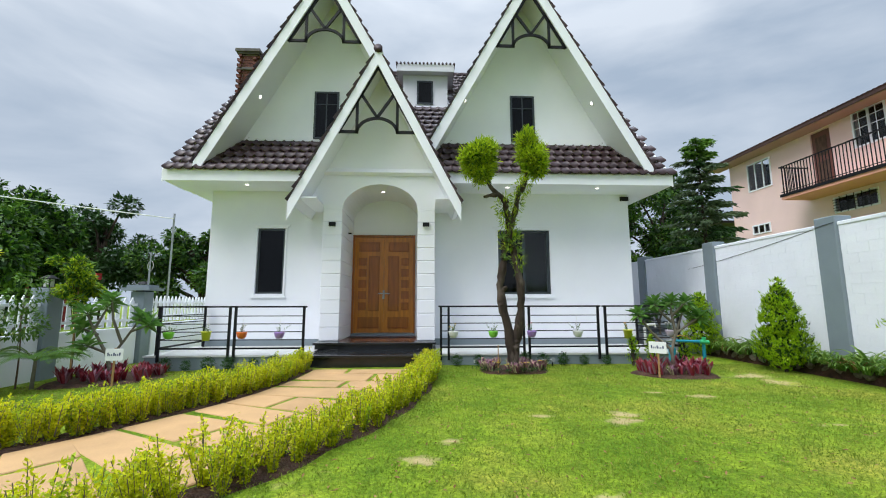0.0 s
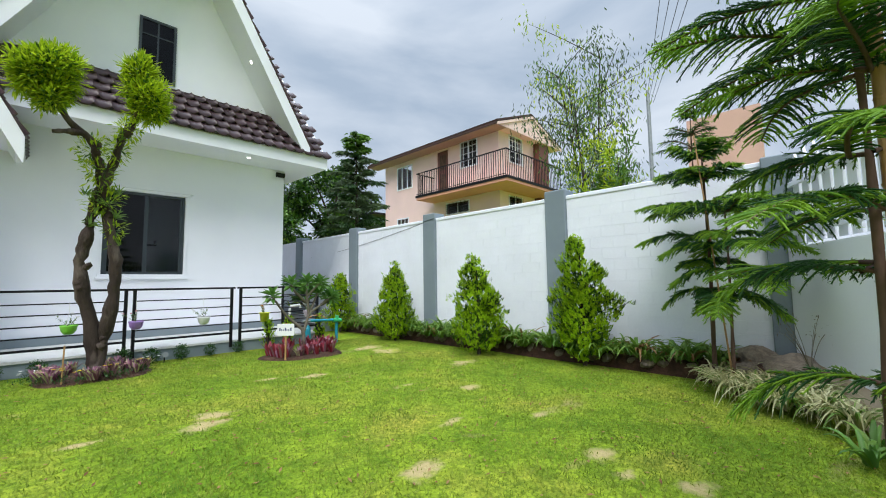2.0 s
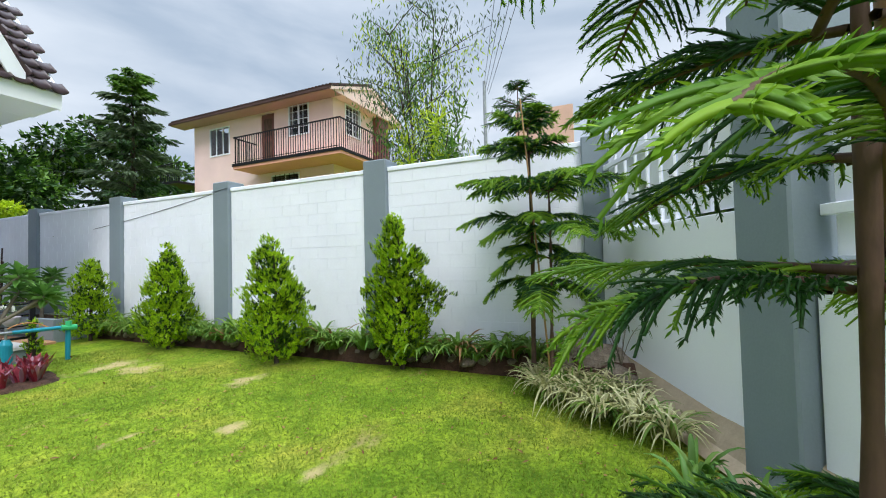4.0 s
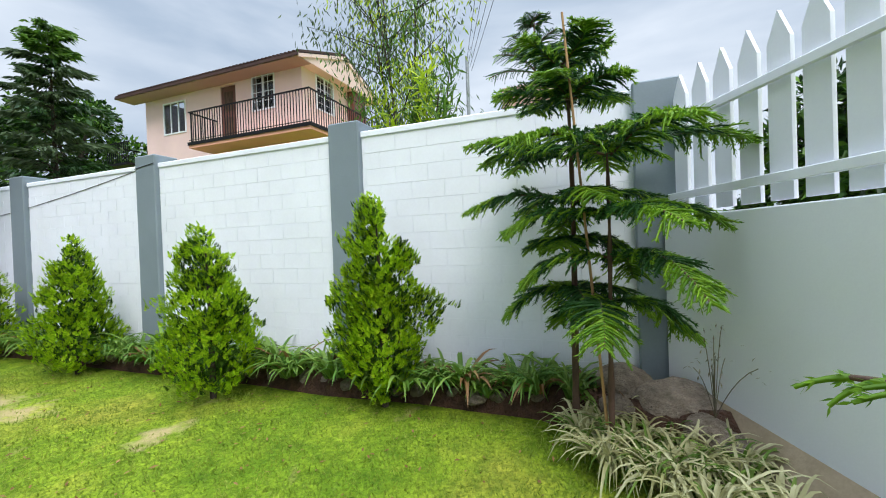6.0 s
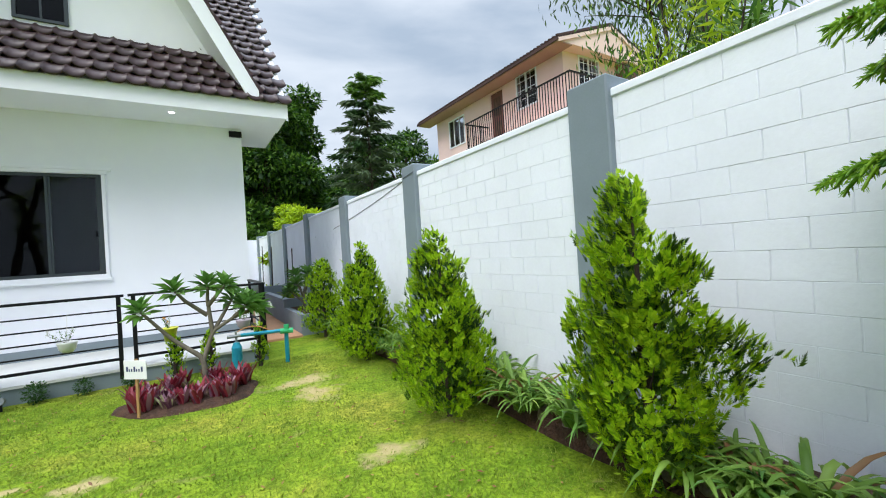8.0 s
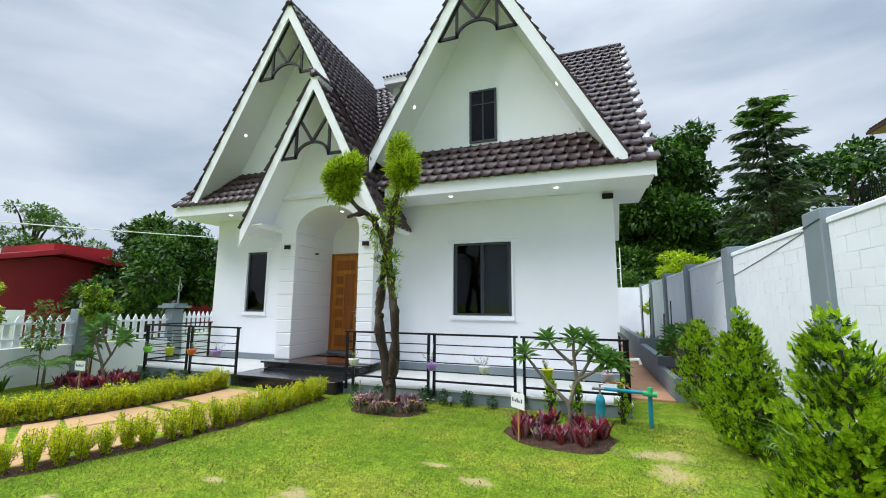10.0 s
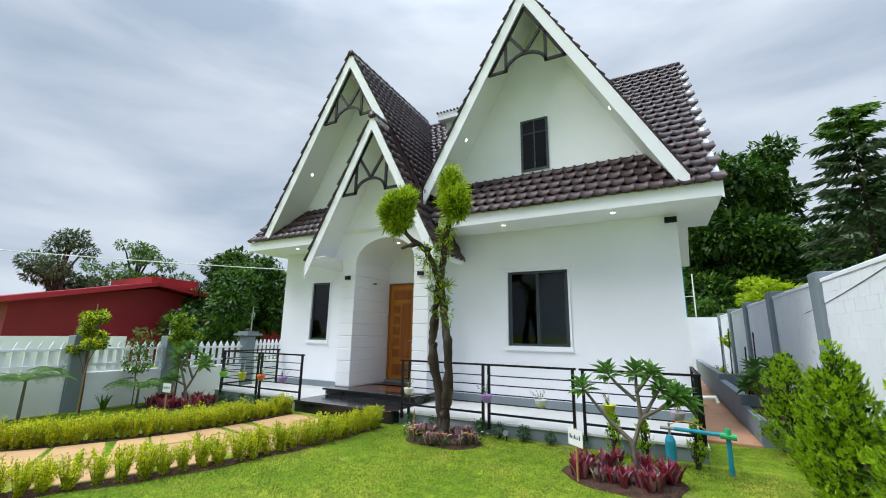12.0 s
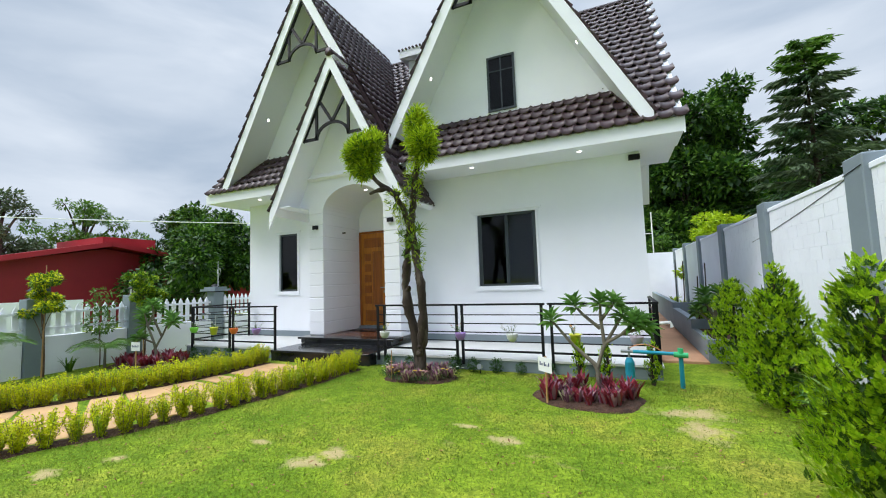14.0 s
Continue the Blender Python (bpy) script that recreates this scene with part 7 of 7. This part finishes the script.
g.make("trunk", t, smooth=True)
g = Growth([BARK, LEAF_GREYG, LEAF_MID, LEAF_TOPI])
for a, b in ends:
    m = 100
    o = a + (b - a) * rng.uniform(0.3, 1.1, (m, 1)) + rng.normal(size=(m, 3)) * 0.16
    g.leaves(o, rand_dirs(rng, m) * 0.6 + [0, 0, -0.9], rand_dirs(rng, m), 0.11, 0.026, (LEAF_GREYG, LEAF_MID, LEAF_TOPI)[rng.integers(3)])
g.make("crown", t)
t = thing("oleander_shrub", (8.5, 3.7, -0.2), "tall shrub with long narrow grey-green leaves behind the wall", "shrub")
g = Growth([BARK, LEAF_GREYG, LEAF_TOPI, LEAF_MID])
for k in range(17):
    e = np.array([rng.uniform(-0.35, 0.5), rng.uniform(-0.5, 0.5), rng.uniform(2.3, 3.6)])
    pts = curve_pts((0, 0, 0.2), e, 0, 6, (rng.uniform(-0.1, 0.1), rng.uniform(-0.15, 0.15), 0))
    g.stem(pts, np.linspace(0.02, 0.006, 6), BARK, 4)
    m = 190
    q = rng.uniform(0.5, 1, (m, 1))
    o = rng.normal(size=(m, 3)) * 0.05 + e * q + np.array([0, 0, 0.2]) * (1 - q)
    g.leaves(o, rand_dirs(rng, m) + [0, 0, 0.45], rand_dirs(rng, m), 0.19, 0.028, LEAF_MID if k % 3 else LEAF_TOPI)
g.make("crown", t)
star_pine((7.95, 2.35, -0.2), (3.44, 0.02), [(2.55, 5, 0.45, 0.1, 20), (2.95, 5, 0.50, -0.02, 0), (3.12, 5, 0.30, -0.2, 10), (3.36, 4, 0.10, -0.6, 30)],
          "star pine top rising behind the side wall", 94, twigs=20, twig_len=0.12, fresh=0.1)
rng = np.random.default_rng(29)
tree("street_tree", (9.0, -4.5, -0.2), 3.2, 1, random_lobes(rng, 14, (-3.0, 3.0, -1.0, 1.0, 0.8, 2.3), 0.8), 6000, 0.14, LEAF_MID, "dense green bushes beyond the front fence", 109, 0.1, LEAF_DARK)

# ---- yard things behind the house ----
fr = thing("lattice_stand", (6.2, 22.6, -0.1), "blue and white steel lattice stand behind the back wall", "stand")
for x, m in ((0, BLUE_PVC), (0.25, BLUE_PVC), (0.6, WHITE_PVC)):
    part("post", B((x, x + 0.05, 0, 0.05, 0.0, 5.1 if x < 0.5 else 4.3)), m, fr)
part("brace", B((0, 0.65, 0, 0.04, 2.3, 2.35), (0, 0.6, 0, 0.04, 3.3, 3.34)), WHITE_PVC, fr)
bm = bmesh.new()
for i in range(6):
    tube(bm, [(0.0 if i % 2 else 0.25, 0.02, 2.35 + i * 0.36), (0.25 if i % 2 else 0.0, 0.02, 2.71 + i * 0.36)], 0.02, 5)
part("lattice", bm, WHITE_PVC, fr)
for i, (x, y) in enumerate(((6.95, 15.0), (7.1, 16.0), (7.1, 13.0), (6.9, 17.5), (7.1, 19.0), (7.15, 12.0))):
    strap_clump("leafy_plant", (x, y, 0.22), 60, 0.55, 0.04, [LEAF_TOPI, LEAF_MID, LEAF_TOPI], "bushy yellow-green plant in the planter", 400 + i, 0.8, "plant", "plants in the planter", 0.5)
for i, (x, y, h) in enumerate(((6.9, 14.4, 1.5), (6.95, 16.5, 1.6), (7.2, 13.2, 1.4), (6.9, 12.3, 1.1))):
    g = Growth([BARK])
    g.stem([(0, 0, 0), (0.03, 0, h)], 0.014, BARK, 5)
    o = g.make("plant_stick", None, "thin wooden stick standing in the planter", "", "stick")
    o.matrix_basis = pose(x, y, 0.2)
    o["group"] = "sticks in the planter"

# ---- wires ----
def wire(name, a, b, sag, label, r=0.012):
    bm = bmesh.new()
    tube(bm, curve_pts(a, b, -sag, 24), r, 5)
    part(name, bm, BLACK if r < 0.02 else WHITE_PVC, label=label, category="cable", group="overhead wires")


bm = bmesh.new()
tube(bm, curve_pts((7.494, 10.4, 1.86), (7.494, 7.09, 2.25), -0.03, 14), 0.004, 5)
tube(bm, curve_pts((7.434, 7.06, 2.25), (7.434, 6.72, 2.29), 0.0, 3), 0.004, 5)
part("wall_cable", bm, BLACK, label="thin dark cable running along the painted side wall", category="cable")

POLE = (30.2, 9.6)
g = Growth([STEEL])
g.stem([(0, 0, -0.3), (0, 0, 13.6)], [0.16, 0.11], STEEL, 10)
up_ = g.make("utility_pole", None, "pale concrete utility pole in the street", "", "pole")
up_.matrix_basis = pose(*POLE, 0)
for i, (x, y, z) in enumerate(((13.6, 3.7, 8.3), (13.75, 3.35, 8.2), (13.85, 3.0, 8.1), (14.0, 2.7, 8.0))):
    p0, p1 = Vector((POLE[0], POLE[1] - 0.1 * i, 13.4 - 0.25 * i)), Vector((x, y, z + 3.2))
    wire("overhead_wire", p0, p0 + (p1 - p0) * 2.2, 0.4, "thin dark overhead wire along the street", 0.013)
wire("overhead_wire", (-30.0, -4.0, 5.5), (-8.9, 17.0, 4.4), 0.35, "pale overhead wire from the street to a steel post", 0.02)
g = Growth([STEEL])
g.stem([(0, 0, -0.3), (0, 0, 4.6)], 0.035, STEEL, 8)
g.make("steel_post", None, "slim steel post carrying the wire behind the yard", "", "post").matrix_basis = pose(-8.9, 17.0, 0)
cr = thing("sky_pole", (-5.15, 10.0, 1.46), "slim grey pole with a coiled cable on the pillar", "pole")
bm = bmesh.new()
tube(bm, [(0.1, 0, 0), (0.1, 0, 0.55), (0.1, 0, 0.72)], [0.02, 0.012, 0.012], 8)
part("pole", bm, STEEL, cr)
bm = bmesh.new()
tube(bm, [(0.1 + 0.06 * math.cos(a), 0.02, 0.42 + 0.11 * math.sin(a)) for a in np.linspace(0, 6.28, 16)], 0.005, 5)
part("cable_loop", bm, WHITE_PVC, cr)


# ---- pieces of the path and of the roofs, and the grass ----
rng = np.random.default_rng(15)
s, row = 0.05, 0
while s < 9.2:
    L = 0.56 + 0.1 * math.sin(row * 2.3)
    cut = (-0.28, 0.22, -0.05, 0.34)[row % 4]
    for u0, u1 in ((-0.88, cut - 0.03), (cut + 0.03, 0.88)):
        vs = []
        skew = 0.10 * math.sin(row * 1.7)
        for z in (-0.04, 0.022):
            for (a, u) in ((s + 0.03, u0), (s + 0.03, u1), (s + L - 0.03, u1), (s + L - 0.03, u0)):
                p, d = smooth_path(a + skew * u)
                q = p + Vector((-d.y, d.x)) * u
                vs.append((q.x, q.y, ground_z(q.x, q.y) - 0.01 + z))
        bm = bmesh.new()
        v = [bm.verts.new(p) for p in vs]
        for f in ((0, 1, 2, 3), (7, 6, 5, 4), (0, 4, 5, 1), (1, 5, 6, 2), (2, 6, 7, 3), (3, 7, 4, 0)):
            bm.faces.new([v[i] for i in f])
        bmesh.ops.recalc_face_normals(bm, faces=bm.faces[:])
        bmesh.ops.bevel(bm, geom=bm.edges[:], offset=0.008, segments=1, affect="EDGES")
        part("paving_slab", bm, SLAB, kind="structure")
    s += L
    row += 1


def tile_shape(w, l, n=7):
    """One pressed tile: a wave across, stepping up to its lower edge."""
    top, low = [], []
    for i in range(n + 1):
        u = i / n
        h = 0.030 * math.exp(-((min(u, 1 - u)) / 0.13) ** 2) + 0.014 * (2 * abs(u - 0.5)) ** 2
        low.append((u * w, -0.018 * math.sin(math.pi * u), h + 0.032))
        top.append((u * w, l * 1.02, h * 0.6 + 0.002))
    v = low + top + [(x, y, z - 0.030) for x, y, z in low]
    f = []
    for i in range(n):
        f.append((i, i + 1, n + 2 + i, n + 1 + i))
        f.append((2 * n + 2 + i, 2 * n + 3 + i, i + 1, i))
    return np.array(v), f


TW, TL = 0.215, 0.272
tv, tf = tile_shape(TW, TL)
tile_me = bpy.data.meshes.new("roof_tile")
tile_me.from_pydata(tv.tolist(), [], tf)
tile_me.materials.append(TILE)
tile_me.polygons.foreach_set("use_smooth", [True] * len(tf))


def tiled(origin, across, up, nx, ny, keep, single=False, base=0.0, stagger=0.28):
    """Lays tiles in rows on a slope. across and up are unit vectors; keep(x, y, z) says where."""
    o, a, u = Vector(origin), Vector(across).normalized(), Vector(up).normalized()
    n = a.cross(u)
    if n.z < 0:
        a = -a
        o = o - a * TW * nx
        n = a.cross(u)
    m = Matrix((a, u, n)).transposed().to_4x4()
    vs, fs = [], []
    for j in range(ny):
        for i in range(nx):
            p = o + a * ((i + stagger * (j % 2)) * TW) + u * (j * TL) + n * base
            c = p + a * TW / 2 + u * TL / 2
            if not keep(c.x, c.y, c.z):
                continue
            if single:
                t_ = new("roof_tile", tile_me)
                t_.parent = house
                t_.matrix_basis = Matrix.Translation(p) @ m
            else:
                k = len(vs)
                r = m.to_3x3()
                vs += [tuple(p + r @ Vector(q)) for q in tv]
                fs += [tuple(k + q for q in f) for f in tf]
    if not single:
        o_ = mesh_from("roof_tiles", vs, fs, TILE_M, house, "stuff", "", True)


mu = Vector((0, 1, PITCH)).normalized()
in_porch = lambda x, z: z < PZ - PS * abs(x - PX) + 0.02
tiled((EX0, EY - 0.04, EZ + 0.0), (1, 0, 0), mu, int((EX1 - EX0) / TW) + 1, 5, lambda x, y, z: not in_porch(x, z) and x < EX1 and z > -9, single=True)


def keep_main(x, y, z):
    if y < 10.03 or y > RIDGE_Y + 0.05 or x > EX1 or x < EX0:
        return False
    return z > max(gable_z(x, GL), gable_z(x, GR)) - 0.35


tiled((EX0, EY - 0.04, EZ), (1, 0, 0), mu, int((EX1 - EX0) / TW) + 1, 24, lambda x, y, z: keep_main(x, y, z) and not (DX0 - 0.1 < x < DX1 + 0.1 and 11.5 < y < 12.8))
for c in (GL, GR):
    for sg in (-1, 1):
        up = Vector((-sg, 0, GS)).normalized()
        run = 2.62 if (c == GL) == (sg < 0) else 2.36
        foot = Vector((c + sg * run, EY - 0.03, gable_z(c + run, c)))
        other = GR if c == GL else GL
        tiled(foot, (0, 1, 0), up, 20, int(run * math.sqrt(1 + GS * GS) / TL) + 1,
              lambda x, y, z: z > main_z(y) - 0.25 and z > gable_z(x, other) - 0.25 and sg * (x - c) > 0.02 and y < 13.5, stagger=0.10)
for sg in (-1, 1):
    up = Vector((-sg, 0, PS)).normalized()
    tiled((PX + sg * 1.69, PY - 0.03, PZ - PS * 1.69), (0, 1, 0), up, 7, 15, lambda x, y, z: sg * (x - PX) > 0.02 and y < HY + 0.1, stagger=0.10)


def ridge(a, b, r=0.085):
    a, b = Vector(a), Vector(b)
    n = max(2, int((b - a).length / 0.3))
    for i in range(n):
        p, q = a + (b - a) * i / n, a + (b - a) * (i + 1.06) / n
        bm = bmesh.new()
        tube(bm, [p, p + (q - p) * 0.1, q], [r * 1.12, r, r * 0.92], 10)
        part("ridge_cap", bm, TILE, house, smooth=True)


ridge((GL, EY - 0.03, GZ + 0.02), (GL, 13.2, GZ + 0.02))
ridge((GR, EY - 0.03, GZ + 0.02), (GR, 13.2, GZ + 0.02))
ridge((PX, PY - 0.03, PZ + 0.01), (PX, 9.4, PZ + 0.01))
ridge((EX0, RIDGE_Y, RIDGE_Z + 0.01), (EX1, RIDGE_Y, RIDGE_Z + 0.01))
# blocks of the side wall: the near panels as pieces, the rest joined
bm = B((-0.0045, 0.0, 0.0, 0.3135, 0.0, 0.1512), bevel=0.0018)
block_me = mesh_of("wall_block", bm, WHITE_BLOCK)
rng = np.random.default_rng(44)
PANELS = [(1.53, 3.93), (4.27, 6.72), (7.06, 9.45), (9.79, 12.35), (12.69, 15.2), (15.54, 18.1), (18.44, 21.0)]
far = bmesh.new()
for k, (y0, y1) in enumerate(PANELS):
    for r in range(14):
        z, y = 0.10 + r * 0.153, y0 - (0.16 if r % 2 else 0.0)
        while y < y1:
            a, b = max(y, y0), min(y + 0.312, y1)
            if b - a > 0.03:
                if k < 3:
                    o = new("wall_block", block_me)
                    o.parent = wall_side
                    o.matrix_basis = pose(WX + 0.0035 - 0.0015 * rng.random(), a, z) @ Matrix.Diagonal((1, (b - a) / 0.3155, 1, 1))
                else:
                    rr = bmesh.ops.create_cube(far, size=1)
                    bmesh.ops.scale(far, vec=(0.004, b - a - 0.003, 0.151), verts=rr["verts"])
                    bmesh.ops.translate(far, vec=(WX + 0.0025, (a + b) / 2, z + 0.075), verts=rr["verts"])
            y += 0.316
part("wall_blocks", far, WHITE_BLOCK, wall_side, kind="stuff")
part("tile_flashing", B((GL - 2.05, GL + 2.05, HY - 0.05, HY - 0.002, 4.72, 4.80), (GR - 2.05, GR + 2.05, HY - 0.05, HY - 0.002, 4.72, 4.80)), TILE, house)
# tiles of the dormer's shed roof
bm = bmesh.new()
for i in range(16):
    x = DX0 - 0.17 + i * 0.107
    tube(bm, [(x, DY - 0.26, 7.722), (x, 12.7, 7.742)], [0.030, 0.030], 8)
part("dormer_tiles", bm, TILE_M, house, kind="stuff", smooth=True)

# short grass over the near lawn
rng = np.random.default_rng(16)
n = 260000
gx, gy = rng.uniform(-5.0, 7.0, n), 0.6 + 7.6 * rng.random(n) ** 1.15
ok = np.ones(n, bool)
for i in range(60):
    p, d = smooth_path(i * 0.16)
    ok &= (gx - p.x) ** 2 + (gy - p.y) ** 2 > 0.93 ** 2
ok &= ~((abs(gx - BED2[0]) < 0.6) & (abs(gy - BED2[1]) < 0.42)) & ~((abs(gx - BED1[0]) < 0.5) & (abs(gy - BED1[1]) < 0.38))
for px, py, rx, ry in LAWN_WORN:
    ok &= (((gx - px) / rx) ** 2 + ((gy - py) / ry) ** 2 > 1.0 + 0.5 * np.sin(gx * 31) * np.cos(gy * 27)) | (rng.random(n) < 0.12)
gx, gy = gx[ok], gy[ok]
gz = LAWN_Z - 0.035 * np.clip(-gx - 1.5, 0, 6)
n = len(gx)
g = Growth([leaf_material("grass_blade", (0.185, 0.27, 0.022), (0.36, 0.41, 0.065), 0.6, 0.35, 2.6, (0.56, 0.66, 0.52))])
w = rand_dirs(rng, n) * 0.7 + np.array([0, 0, 0.8])
w[:, 2] = abs(w[:, 2])
g.leaves(np.stack([gx, gy, gz - 0.004], 1), w, rand_dirs(rng, n), rng.uniform(0.014, 0.036, n), 0.006, g.mats[0])
g.make("grass", None, "", "stuff")

# dry leaf litter and small clods lying in the lawn
n = 2600
lx, ly = rng.uniform(-4.8, 6.9, n), rng.uniform(0.6, 8.0, n)
ok = np.ones(n, bool)
for i in range(60):
    p, d = smooth_path(i * 0.16)
    ok &= (lx - p.x) ** 2 + (ly - p.y) ** 2 > 1.2 ** 2
lx, ly = lx[ok], ly[ok]
n = len(lx)
g = Growth([DRY_LEAF, SOIL])
lz = LAWN_Z - 0.035 * np.clip(-lx - 1.5, 0, 6) + 0.016
w = rand_dirs(rng, n) * [1, 1, 0.25]
g.leaves(np.stack([lx, ly, lz], 1), w, np.array([[0, 0, 1.0]] * n) + rand_dirs(rng, n) * 0.4, rng.uniform(0.02, 0.055, n), 0.016, DRY_LEAF)
g.make("leaf_litter", None, "", "stuff")
